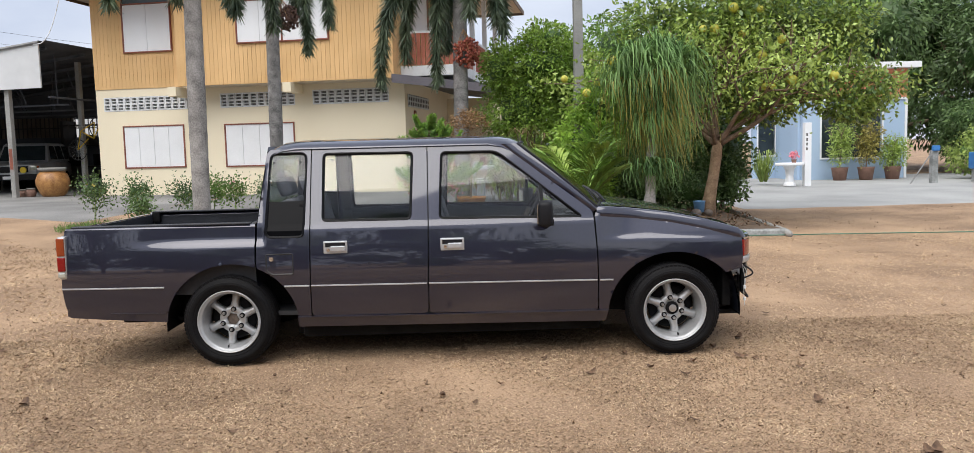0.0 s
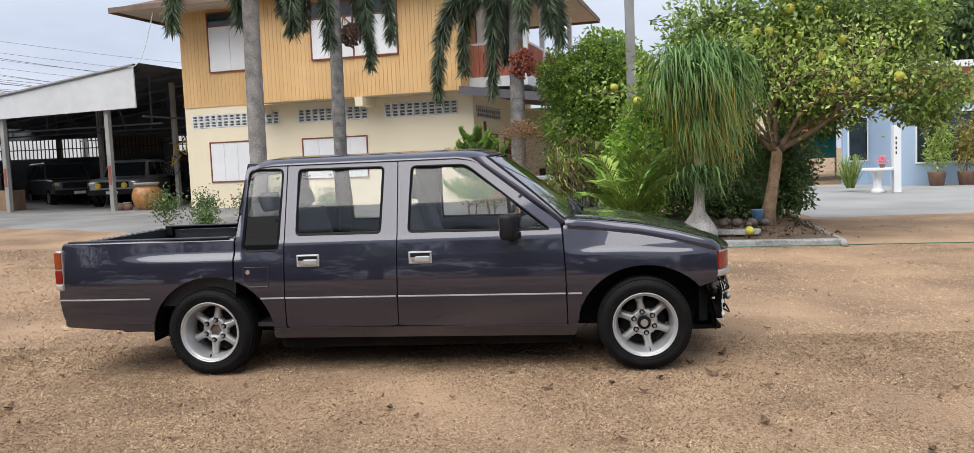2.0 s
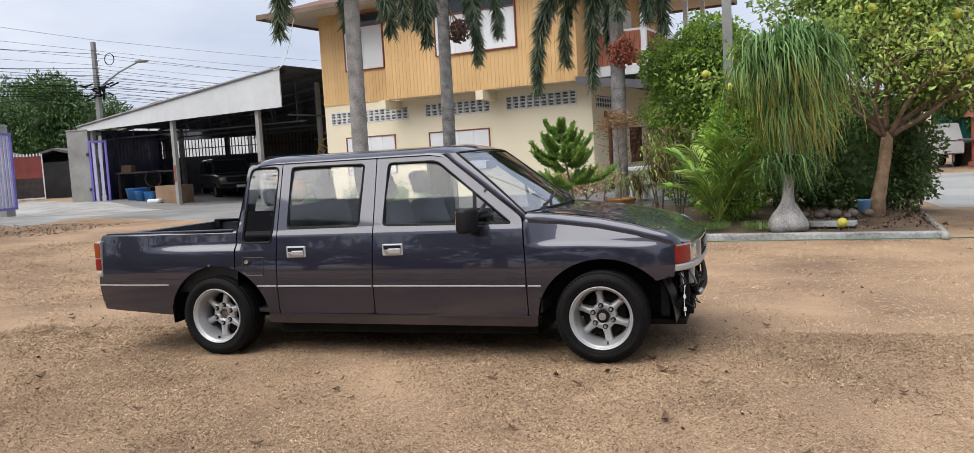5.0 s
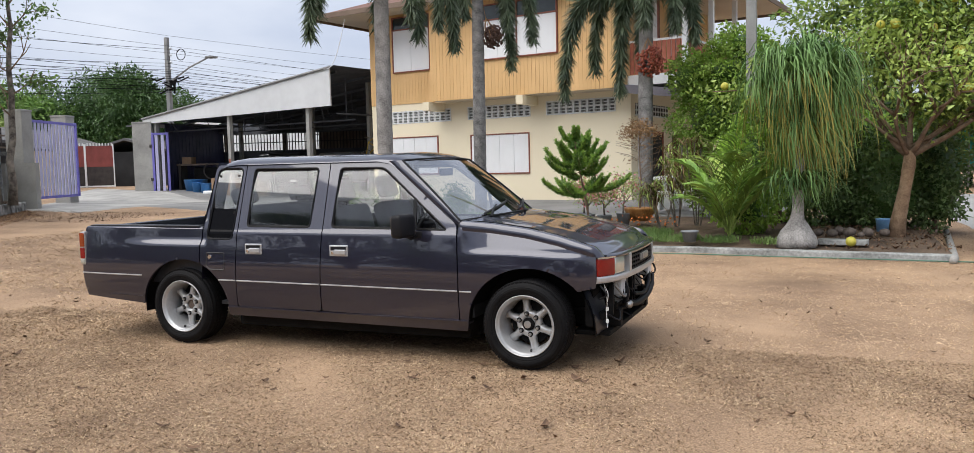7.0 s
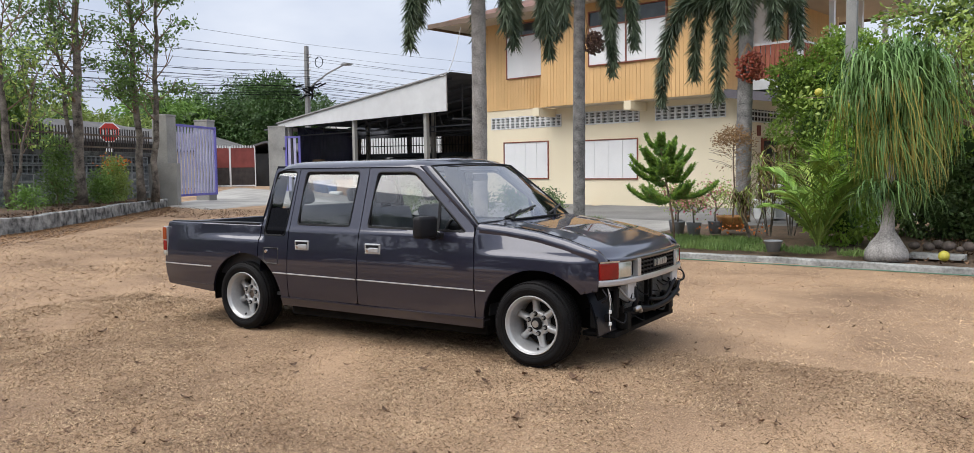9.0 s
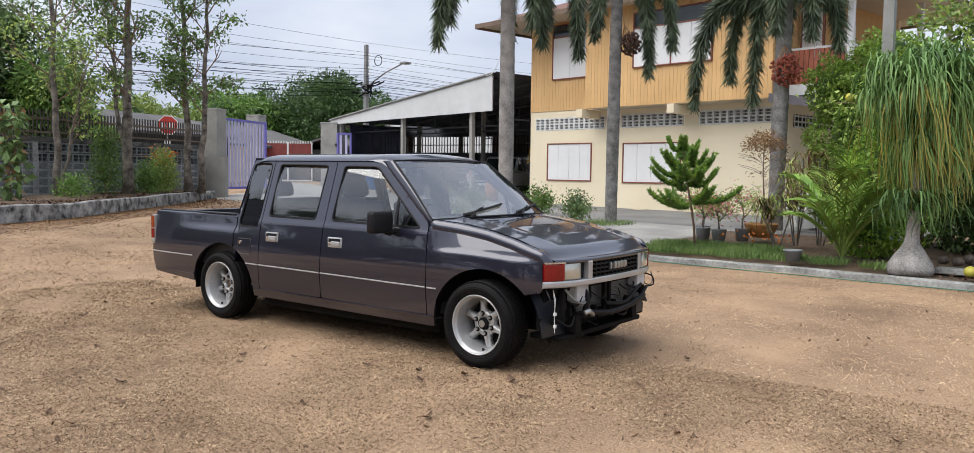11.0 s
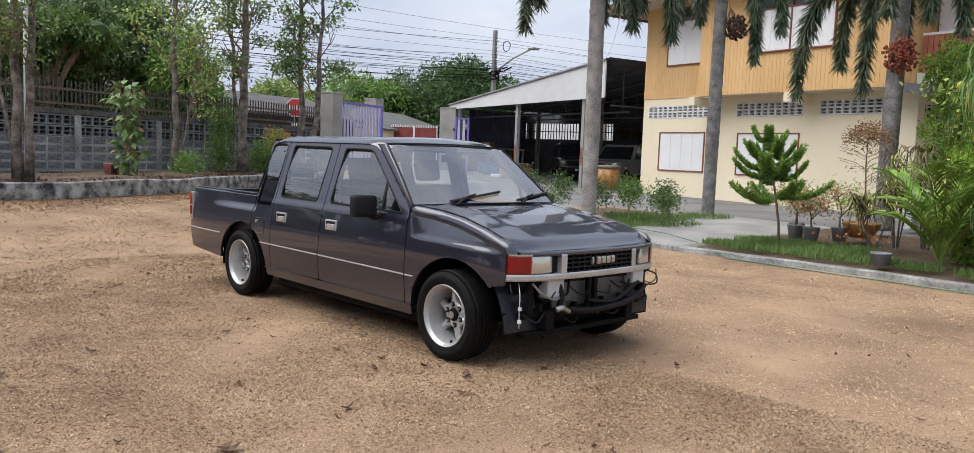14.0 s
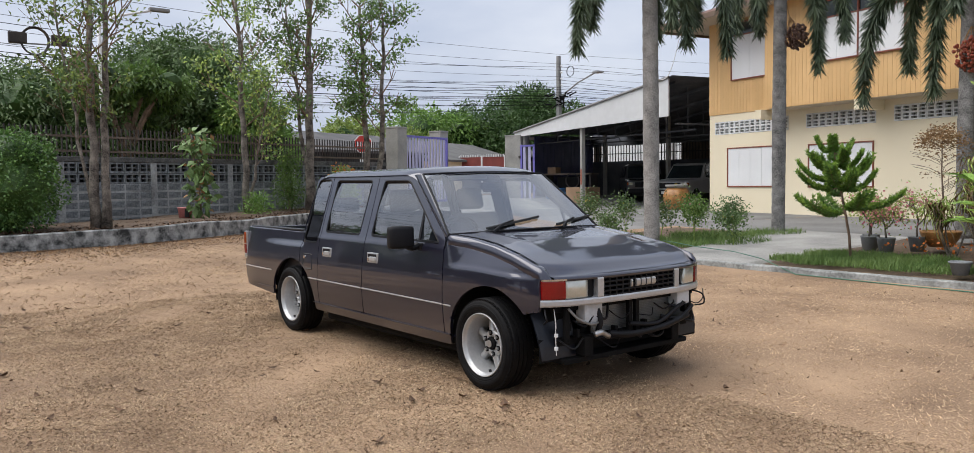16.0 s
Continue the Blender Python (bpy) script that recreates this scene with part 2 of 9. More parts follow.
# ---- the ochre and cream house ----
HOUSE = pose(-10.77, 19.06, 0, 0, 0, -10.3)
house = thing("house", HOUSE, "two-storey house with cream plaster below and ochre wooden siding above", "house")


def wall_with_holes(u0, u1, z0, z1, v0, v1, holes):
    """A wall along u, cut through by holes (u0, u1, z0, z1)."""
    bm = bmesh.new()
    us = sorted({u0, u1, *[h[0] for h in holes], *[h[1] for h in holes]})
    zs = sorted({z0, z1, *[h[2] for h in holes], *[h[3] for h in holes]})
    solid = {}
    for i in range(len(us) - 1):
        for j in range(len(zs) - 1):
            cu, cz = (us[i] + us[i + 1]) / 2, (zs[j] + zs[j + 1]) / 2
            solid[i, j] = not any(h[0] < cu < h[1] and h[2] < cz < h[3] for h in holes)
    for (i, j), full in solid.items():
        if not full:
            continue
        a, b, c, d = us[i], us[i + 1], zs[j], zs[j + 1]
        for v in (v0, v1):
            bm.faces.new([bm.verts.new(p) for p in ((a, v, c), (b, v, c), (b, v, d), (a, v, d))])
        for di, dj, e in ((-1, 0, ((a, c), (a, d))), (1, 0, ((b, c), (b, d))), (0, -1, ((a, c), (b, c))), (0, 1, ((a, d), (b, d)))):
            if not solid.get((i + di, j + dj), False):
                (p, q), (r, s) = e
                bm.faces.new([bm.verts.new(w) for w in ((p, v0, q), (r, v0, s), (r, v1, s), (p, v1, q))])
    bmesh.ops.remove_doubles(bm, verts=bm.verts, dist=0.0005)
    return fixed(bm)


VENTS = [(0.24, 3.24, 14), (3.87, 6.12, 10), (6.64, 8.85, 10)]
W1, W2 = (0.80, 2.72, 1.16, 2.40), (3.96, 6.07, 1.14, 2.37)
holes = [W1, W2] + [(a, b, 2.83, 3.24) for a, b, _ in VENTS]
part("wall", wall_with_holes(0, 9.3, -0.3, 3.5, 0, 0.16, holes), CREAM, house, "cream plastered ground-floor front wall")
part("wall", boxed(9.14, 9.3, 0.163, 7.0, -0.3, 3.5), CREAM, house, "cream plastered side wall")
part("wall", boxed(0, 0.16, 0.163, 7.0, -0.3, 3.5), CREAM, house, "cream plastered side wall")
part("wall", boxed(0, 9.3, 7.0, 7.16, -0.3, 6.4), CREAM, house, "cream plastered back wall")
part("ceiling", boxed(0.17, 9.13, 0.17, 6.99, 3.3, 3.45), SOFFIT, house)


def vent_row(a, b, n):
    """Pierced concrete blocks: a white grid with dark slots."""
    holder = part("vent", boxed(a, b, 0.10, 0.14, 2.83, 3.24), METAL_GREY, house, "row of pierced white vent blocks")
    w = (b - a) / n
    for i in range(n):
        bm = bmesh.new()
        box(bm, a + i * w + 0.004, a + (i + 1) * w - 0.004, -0.012, 0.09, 2.835, 2.872)
        box(bm, a + i * w + 0.004, a + (i + 1) * w - 0.004, -0.012, 0.09, 3.012, 3.058)
        box(bm, a + i * w + 0.004, a + (i + 1) * w - 0.004, -0.012, 0.09, 3.198, 3.235)
        for x in (a + i * w + 0.004, a + (i + 1) * w - 0.034):
            box(bm, x, x + 0.03, -0.0125, 0.09, 2.872, 3.198)
        for z in (2.94, 3.125):
            box(bm, a + i * w + 0.03, a + (i + 1) * w - 0.03, -0.004, 0.07, z - 0.012, z + 0.012)
        part("block", bm, OFFWHITE, holder)


for row in VENTS:
    vent_row(*row)


def shuttered(name, u0, u1, z0, z1, v, leaves, transom=0.0):
    """A red-framed window with white boarded leaves, and a glazed strip over them."""
    # near-black sheet paints the shade in the gaps behind the leaves
    win = part(name, boxed(u0, u1, v + 0.05, v + 0.07, z0, z1), SHADE_BLACK, house, "white boarded window in a thin red-brown frame")
    f = 0.034
    for a in ((u0, u0 + f, z0, z1), (u1 - f, u1, z0, z1), (u0 + f, u1 - f, z0, z0 + f), (u0 + f, u1 - f, z1 - f, z1)):
        part("frame", boxed(a[0], a[1], v - 0.035, v + 0.05, a[2], a[3], bevel=0.006), TRIM_RED, win)
    top = z1 - f
    if transom:
        top = z1 - transom
        part("frame", boxed(u0 + f, u1 - f, v - 0.033, v + 0.05, top, top + f), TRIM_RED, win)
        part("pane", boxed(u0 + f, u1 - f, v + 0.01, v + 0.016, top + f, z1 - f), DARK_GLASS, win)
    w = (u1 - u0 - 2 * f) / leaves
    for i in range(leaves):
        a = u0 + f + i * w
        part("panel", boxed(a + 0.004, a + w - 0.004, v - 0.012, v + 0.03, z0 + f + 0.003, top - 0.003, bevel=0.006), WHITE, win)
        if transom and i and leaves > 2 and i % 2 == 0:
            part("frame", boxed(a - 0.02, a + 0.02, v - 0.034, v + 0.05, z0 + f, z1 - f), TRIM_RED, win)


shuttered("window", *W1, 0.0, 4)
shuttered("window", *W2, 0.0, 4)

# upper floor: boards with V joints; the part over the porch beam stands forward
OUT = -0.72


def boards(u0, u1, z0, z1, v, holes, across=0.125, along="u", at_u=0.0):
    panel = part("siding", boxed(u0, u1, v + 0.012, v + 0.12, z0, z1) if along == "u" else boxed(at_u - 0.12, at_u - 0.012, u0, u1, z0, z1), SIDING, house, "ochre tongue-and-groove siding")
    n = round((u1 - u0) / across)
    w = (u1 - u0) / n
    for i in range(n):
        a, b = u0 + i * w, u0 + (i + 1) * w
        spans = [(z0, z1)]
        for h in holes:
            if h[0] < (a + b) / 2 < h[1]:
                spans = [s for p, q in spans for s in ((p, min(q, h[2])), (max(p, h[3]), q)) if s[1] - s[0] > 0.01]
        for p, q in spans:
            bm = boxed(a + 0.003, b - 0.003, v - 0.004, v + 0.012, p, q) if along == "u" else boxed(at_u - 0.012, at_u + 0.004, a + 0.003, b - 0.003, p, q)
            part("plank", bm, SIDING, panel)


U1, U2 = (1.0, 2.52, 4.48, 6.27), (4.82, 7.46, 4.5, 6.1)
boards(0.0, 3.12, 3.47, 6.6, -0.02, [U1])
boards(3.12, 9.2, 3.42, 6.6, OUT, [U2])
boards(OUT, 0.0, 3.42, 6.6, 0, [], along="v", at_u=3.12)
boards(OUT, 7.0, 3.42, 6.6, 0, [], along="v", at_u=9.2, across=0.16)
part("wall", boxed(-0.0, 0.1, 0.0, 7.0, 3.52, 6.6), SIDING, house, "ochre wooden side wall")
shuttered("window", *U1, -0.05, 2, 0.43)
shuttered("window", *U2, OUT - 0.03, 4, 0.47)
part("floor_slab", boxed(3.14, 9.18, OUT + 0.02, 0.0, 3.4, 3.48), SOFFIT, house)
for u in (2.9, 6.25):
    part("beam", boxed(u - 0.12, u + 0.12, OUT - 0.16, 0.0, 3.14, 3.4, bevel=0.012), CREAM, house, "cream concrete beam end")

EAVE = surf("eave_board", (0.13, 0.085, 0.06), (0.21, 0.15, 0.11), 0.8, 0.7)
# hipped roof with a deep eave
bm = bmesh.new()
e0, e1, f0, f1, ez = -1.4, 11.7, -1.35, 8.2, 6.25
low = [bm.verts.new(p) for p in ((e0, f0, ez + 0.16), (e1, f0, ez + 0.16), (e1, f1, ez + 0.16), (e0, f1, ez + 0.16))]
top = [bm.verts.new(p) for p in ((3.0, 3.4, 8.1), (7.5, 3.4, 8.1))]
for f in ((low[0], low[1], top[1], top[0]), (low[1], low[2], top[1]), (low[2], low[3], top[0], top[1]), (low[3], low[0], top[0]), (low[3], low[2], low[1], low[0])):
    bm.faces.new(f)
part("roof", fixed(bm), ROOF_RED, house, "brown hipped roof with deep cream eaves")
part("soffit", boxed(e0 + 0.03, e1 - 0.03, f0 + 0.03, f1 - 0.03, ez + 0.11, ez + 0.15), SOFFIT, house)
for a in ((e0, e1, f0 - 0.03, f0), (e0, e1, f1, f1 + 0.03), (e0 - 0.03, e0, f0, f1), (e1, e1 + 0.03, f0, f1)):
    part("fascia", boxed(a[0], a[1], a[2], a[3], ez + 0.03, ez + 0.19, bevel=0.006), EAVE, house, "brown eave board")

# balcony along the side
part("balcony_floor", boxed(9.21, 10.9, 0.0, 7.0, 3.5, 3.78, bevel=0.01), OFFWHITE, house)
rail = part("railing", boxed(9.25, 10.86, 0.05, 0.09, 4.66, 4.72), OFFWHITE, house, "balcony railing of red-brown slats")
for i in range(12):
    part("slat", boxed(9.27 + i * 0.132, 9.375 + i * 0.132, 0.055, 0.085, 3.8, 4.66), BRICK_RED, rail)
rail = part("railing", boxed(10.8, 10.86, 0.1, 6.9, 4.66, 4.72), OFFWHITE, house, "balcony railing of red-brown slats")
for i in range(50):
    part("slat", boxed(10.81, 10.845, 0.14 + i * 0.135, 0.25 + i * 0.135, 3.8, 4.66), BRICK_RED, rail)
for v in (0.07, 2.3, 4.6, 6.9):
    part("post", boxed(10.76, 10.9, v - 0.07, v + 0.07, 3.78, 6.36, bevel=0.008), WHITE, house)
shuttered("window", 9.28, 9.9, 4.72, 6.2, 0.6, 1)
for v0 in (1.2, 3.2):
    win = part("window", boxed(9.205, 9.22, v0, v0 + 0.9, 4.6, 5.9), TRIM_RED, house)
    part("pane", boxed(9.222, 9.235, v0 + 0.05, v0 + 0.85, 4.65, 5.85), WHITE, win)

# lean-to porch
MAUVE = surf("grey_mauve_paint", (0.085, 0.078, 0.092), (0.13, 0.12, 0.137), 0.8, 0.6)
bm = bmesh.new()
sec = [(9.22, 3.42), (12.15, 3.02), (12.15, 3.10), (9.22, 3.5)]
loft(bm, [[(u, -0.75, z) for u, z in sec], [(u, 6.5, z) for u, z in sec]])
part("porch_roof", fixed(bm), ROOF_DARK, house, "dark sloping porch roof")
bm = bmesh.new()
sec = [(9.16, 3.29), (12.2, 2.88), (12.2, 3.10), (9.16, 3.52)]
loft(bm, [[(u, -0.79, z) for u, z in sec], [(u, -0.755, z) for u, z in sec]])
part("fascia", fixed(bm), MAUVE, house, "grey-mauve porch fascia")
part("porch_wall", boxed(9.31, 12.3, 5.6, 5.8, -0.2, 3.2), CREAM, house, "cream wall at the back of the porch")
shelf = part("porch_shelf", boxed(10.0, 11.7, 4.9, 5.25, 0.80, 0.85), TRIM_RED, house, "cluttered shelf on the porch")
for u, h, mat in ((10.1, 0.30, IRON), (10.35, 0.2, WHITE), (10.6, 0.36, TRIM_RED), (10.9, 0.25, NAVY), (11.2, 0.32, IRON), (11.45, 0.18, WHITE)):
    part("box", boxed(u - 0.09, u + 0.09, 4.95, 5.2, 0.85, 0.85 + h, bevel=0.01), mat, shelf)
for u in (10.02, 11.63):
    part("leg", boxed(u, u + 0.05, 4.92, 5.23, 0.0, 0.80), TRIM_RED, shelf)
for u, v in ((11.9, -0.3), (11.9, 4.0)):
    part("post", boxed(u - 0.1, u + 0.1, v - 0.1, v + 0.1, -0.2, 3.18, bevel=0.01), CREAM, house)
# the door sheet is painted as the shade of the room within
door = part("door", boxed(9.305, 9.33, 1.3, 2.25, 0.2, 2.2), SHADE_BLACK, house, "doorway with its inner shade painted near-black, in a timber frame")
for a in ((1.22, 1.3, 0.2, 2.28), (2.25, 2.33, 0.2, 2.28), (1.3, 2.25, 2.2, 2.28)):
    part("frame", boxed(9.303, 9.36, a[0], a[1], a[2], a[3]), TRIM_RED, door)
# window and vent backs, their inner shade painted near-black
win = part("window", boxed(9.305, 9.32, 3.2, 4.4, 1.1, 2.2), SHADE_BLACK, house)
for i in range(9):
    part("bar", boxed(9.322, 9.34, 3.25 + i * 0.13, 3.28 + i * 0.13, 1.1, 2.2), TRIM_RED, win)
vent = part("vent", boxed(9.305, 9.315, 0.3, 2.8, 2.7, 3.05), SHADE_BLACK, house)
for i in range(12):
    part("block", boxed(9.303, 9.335, 0.32 + i * 0.205, 0.345 + i * 0.205, 2.7, 3.05), OFFWHITE, vent)
for z in (2.72, 2.86, 3.0):
    part("block", boxed(9.303, 9.33, 0.3, 2.8, z - 0.02, z + 0.02), OFFWHITE, vent)
sign = part("sign", boxed(9.303, 9.33, 0.95, 1.15, 2.33, 2.62, bevel=0.03), TRIM_RED, house, "small dark arched plaque")
# a wire from the eave to the carport
bm = bmesh.new()
tube(bm, [(0.0 - 1.0 * t, -1.2, 6.2 - 1.5 * t - 0.5 * math.sin(math.pi * t)) for t in [k / 8 for k in range(9)]], 0.012, 5)
part("cable", bm, WHITE, house, "white cable hanging from the eave")

# ---- the carport ----
CARPORT = pose(-12.14, 18.65, 0, 0, 0, 169.1)
# x runs from the house towards the gate, y towards the yard
carport = thing("carport", CARPORT, "open steel carport with a long white fascia and a corrugated roof", "carport")
DARK_SHEET = surf("dark_old_sheet", (0.050, 0.054, 0.064), (0.095, 0.10, 0.115), 0.5, 0.75, 0.2)
FASCIA = surf("stained_fascia_paint", (0.57, 0.575, 0.58), (0.66, 0.67, 0.675), 2.2, 0.65, 0.05, 0.3)
LENGTH = 10.5


def roof_top(u):
    return 4.80 - 1.22 * u / LENGTH


bm = bmesh.new()
sec = [(0, 3.55), (LENGTH, 3.42), (LENGTH, roof_top(LENGTH)), (0, roof_top(0))]
loft(bm, [[(u, 0, z) for u, z in sec], [(u, -0.05, z) for u, z in sec]])
part("fascia", fixed(bm), FASCIA, carport, "tapering white painted fascia with grey stains")
bm = bmesh.new()
tube(bm, [(-0.05, 0.03, roof_top(0) + 0.04), (LENGTH, 0.03, roof_top(LENGTH) + 0.04)], 0.045, 6)
part("edge_strip", bm, METAL_GREY, carport)
bm = bmesh.new()
n = 150
rows = []
for i in range(n + 1):
    u = -0.25 + (LENGTH + 0.4) * i / n
    z = roof_top(u) + 0.03 + 0.022 * math.cos(i * math.pi)
    rows.append([bm.verts.new((u, v, z)) for v in (0.06, -5.85 - (12.6 - u) * 0.349)])
for a, b in zip(rows, rows[1:]):
    bm.faces.new((a[0], b[0], b[1], a[1]))
part("roof", bm, DARK_SHEET, carport, "corrugated sheet roof")
for k in range(6):
    v = -0.3 - k * 1.75
    bm = bmesh.new()
    sec = [(0, roof_top(0) - 0.14), (LENGTH, roof_top(LENGTH) - 0.14), (LENGTH, roof_top(LENGTH) - 0.05), (0, roof_top(0) - 0.05)]
    loft(bm, [[(u, v, z) for u, z in sec], [(u, v - 0.06, z) for u, z in sec]])
    part("rafter", fixed(bm), DARK_SHEET, carport)
for k in range(4):
    v = -1.2 - k * 2.6
    truss = part("truss", boxed(0.0, LENGTH, v - 0.02, v + 0.02, 3.10, 3.15), DARK_SHEET, carport, "thin steel roof truss")
    for j in range(10):
        u = 0.4 + j * 1.05
        bm = bmesh.new()
        tube(bm, [(u, v, 3.13), (u + (0.5 if j % 2 else 0.0), v, roof_top(u) - 0.12)], 0.02, 5)
        part("strut", bm, DARK_SHEET, truss)
for v in (-0.2, -4.5, -8.6):
    for u in (1.25, 5.4, 9.9):
        ground_z = lie(-12.14 - 0.98 * u, 18.65 + 0.19 * u - v)
        post = part("post", boxed(u - 0.075, u + 0.075, v - 0.075, v + 0.075, ground_z - 0.3, roof_top(u) - 0.1, bevel=0.008), CONCRETE, carport)
        if v == -0.2 and u < 6:
            part("reflector", boxed(u - 0.05, u + 0.05, v + 0.077, v + 0.083, ground_z + 0.85, ground_z + 1.45), TRIM_RED, post, "red and white reflector strip")
post_h = bmesh.new()
tube(post_h, [(0.0, -0.3, 3.3), (0.0, -6, 3.3)], 0.03, 6)
part("tie_bar", post_h, DARK_SHEET, carport)
# slanting back fence under the far edge of the roof, with daylight between the bars
part("roof", boxed(LENGTH + 0.16, 13.0, -5.7, -0.9, 3.44, 3.5), DARK_SHEET, carport, "low sheet roof beside the carport")
BACK = Matrix.Translation((12.6, -5.7, 0)) @ Matrix.Rotation(math.atan2(-4.5, -12.9), 4, "Z")
part("back_wall", boxed(0, 13.6, -0.06, 0.06, 0.0, 2.35, m=BACK), DARK_SHEET, carport, "dark sheet wall at the back")
part("back_wall", boxed(0, 13.6, -0.06, 0.06, 3.12, 4.75, m=BACK), DARK_SHEET, carport, "dark sheet wall at the back")
grille = part("back_grille", boxed(0, 13.6, -0.03, 0.03, 2.70, 2.74, m=BACK), IRON, carport, "dark steel bars over the back wall")
for i in range(84):
    part("bar", boxed(0.05 + i * 0.162, 0.08 + i * 0.162, -0.02, 0.02, 2.35, 3.12, m=BACK), IRON, grille)
# boards added to cover parts of the bright backing
for a, b in ((0.02, 0.45), (3.1, 3.35), (4.95, 7.9), (9.6, 13.5)):
    part("board", boxed(a, b, 0.07, 0.09, 2.3, 3.15, m=BACK), METAL_RUST, grille)
# white wall added to stand for the brightness seen between the bars
part("bright_backing", boxed(-4, 17, -5.2, -5.0, 0, 4.2, m=BACK @ Matrix.Scale(-1, 4, (0, 1, 0))), OFFWHITE, carport, "white wall added as bright backing behind the carport bars")
SIDE = Matrix.Translation((LENGTH - 0.05, -1.0, 0)) @ Matrix.Rotation(math.atan2(-4.7, 2.15), 4, "Z")
part("side_sheet", boxed(0, 5.15, -0.02, 0.02, 0.3, 3.45, m=SIDE), NAVY, carport, "dark blue sheet wall")
for k in range(17):
    part("rib", boxed(0.1 + k * 0.3, 0.16 + k * 0.3, -0.035, -0.021, 0.3, 3.44, m=SIDE), NAVY, carport)
    part("rib", boxed(0.1 + k * 0.3, 0.16 + k * 0.3, 0.021, 0.035, 0.3, 3.44, m=SIDE), NAVY, carport)


# ---- the pickup truck ----
def flake_paint():
    m = surf("grey_violet_paint", (0.0155, 0.0160, 0.0325), (0.0200, 0.0203, 0.0405), 1.0, 0.34, 0.0, metal=0.5, coat=1.0)
    b = m.node_tree.nodes["Principled BSDF"]
    b.inputs["Coat IOR"].default_value, b.inputs["Coat Roughness"].default_value = 1.72, 0.03
    return m


PAINT = flake_paint()
RUBBER = surf("black_rubber", (0.012, 0.012, 0.013), (0.025, 0.025, 0.026), 0.1, 0.6, 0.1, 0.01)
TYRE = surf("tyre_rubber", (0.004, 0.004, 0.005), (0.010, 0.0095, 0.0095), 0.12, 0.65, 0.3, 0.012, spec=0.12)
ALLOY = surf("silver_alloy", (0.40, 0.405, 0.41), (0.50, 0.505, 0.51), 0.15, 0.40, 0.05, metal=0.5)
CHROME = surf("chrome", (0.62, 0.62, 0.63), (0.70, 0.70, 0.71), 0.3, 0.16, metal=1.0)
SURROUND = surf("brushed_surround", (0.46, 0.47, 0.49), (0.56, 0.57, 0.59), 0.2, 0.32, metal=0.55)
SATIN = surf("satin_metal", (0.42, 0.42, 0.42), (0.52, 0.52, 0.52), 0.2, 0.35, metal=0.8)
BLACK_PLASTIC = surf("black_plastic", (0.008, 0.008, 0.010), (0.013, 0.013, 0.015), 0.2, 0.5, 0.08, 0.005, spec=0.2)
BLACK_METAL = surf("black_chassis", (0.005, 0.005, 0.006), (0.011, 0.011, 0.011), 0.15, 0.65, 0.2, 0.02, spec=0.1)
FLAP = surf("blue_black_plastic", (0.006, 0.008, 0.014), (0.011, 0.014, 0.022), 0.2, 0.32, 0.1, 0.02)
LINER = surf("bed_liner", (0.012, 0.013, 0.017), (0.026, 0.028, 0.035), 0.2, 0.45, 0.15, 0.02)
CLOTH = surf("grey_seat_cloth", (0.065, 0.070, 0.080), (0.115, 0.122, 0.138), 0.15, 0.9, 0.3, 0.01)
DASH = surf("grey_dash", (0.024, 0.025, 0.028), (0.042, 0.043, 0.047), 0.3, 0.6, 0.1)
HEADLINER = surf("pale_headliner", (0.30, 0.30, 0.29), (0.38, 0.38, 0.37), 0.4, 0.9)
RED_LENS = surf("red_lens", (0.17, 0.003, 0.003), (0.25, 0.005, 0.005), 0.08, 0.10, 0.08, 0.008, coat=0.3)
AMBER_LENS = surf("amber_lens", (0.22, 0.036, 0.008), (0.30, 0.055, 0.012), 0.08, 0.12, 0.1, 0.008, coat=0.3)
CLEAR_LENS = surf("ribbed_headlamp_lens", (0.52, 0.53, 0.47), (0.62, 0.63, 0.57), 0.06, 0.14, 0.12, 0.01, metal=0.55, coat=0.8)
MILK = surf("milky_plastic", (0.46, 0.48, 0.50), (0.60, 0.62, 0.64), 0.2, 0.45)
FINS = surf("dull_aluminium", (0.15, 0.155, 0.155), (0.23, 0.235, 0.235), 0.1, 0.45, metal=0.6)
SIDE_GLASS = glass("side_window_glass", (0.95, 0.97, 0.965), 0.06, 1.8)
SEAL = surf("black_window_seal", (0.003, 0.003, 0.004), (0.006, 0.006, 0.007), 0.1, 0.35, spec=0.12)
BLACK_GLOSS = surf("black_glass_band", (0.003, 0.003, 0.004), (0.005, 0.005, 0.006), 0.4, 0.05, spec=0.08)
SCREEN_GLASS = glass("windscreen_glass", (0.95, 0.97, 0.965), 0.34)

TRUCK = pose(0, 0.84, 0)
truck = thing("pickup_truck", TRUCK, "dark grey-violet crew-cab pickup truck without its front bumper", "pickup truck")
HUB_R, HUB_F = (-1.557, 0.304), (1.517, 0.304)


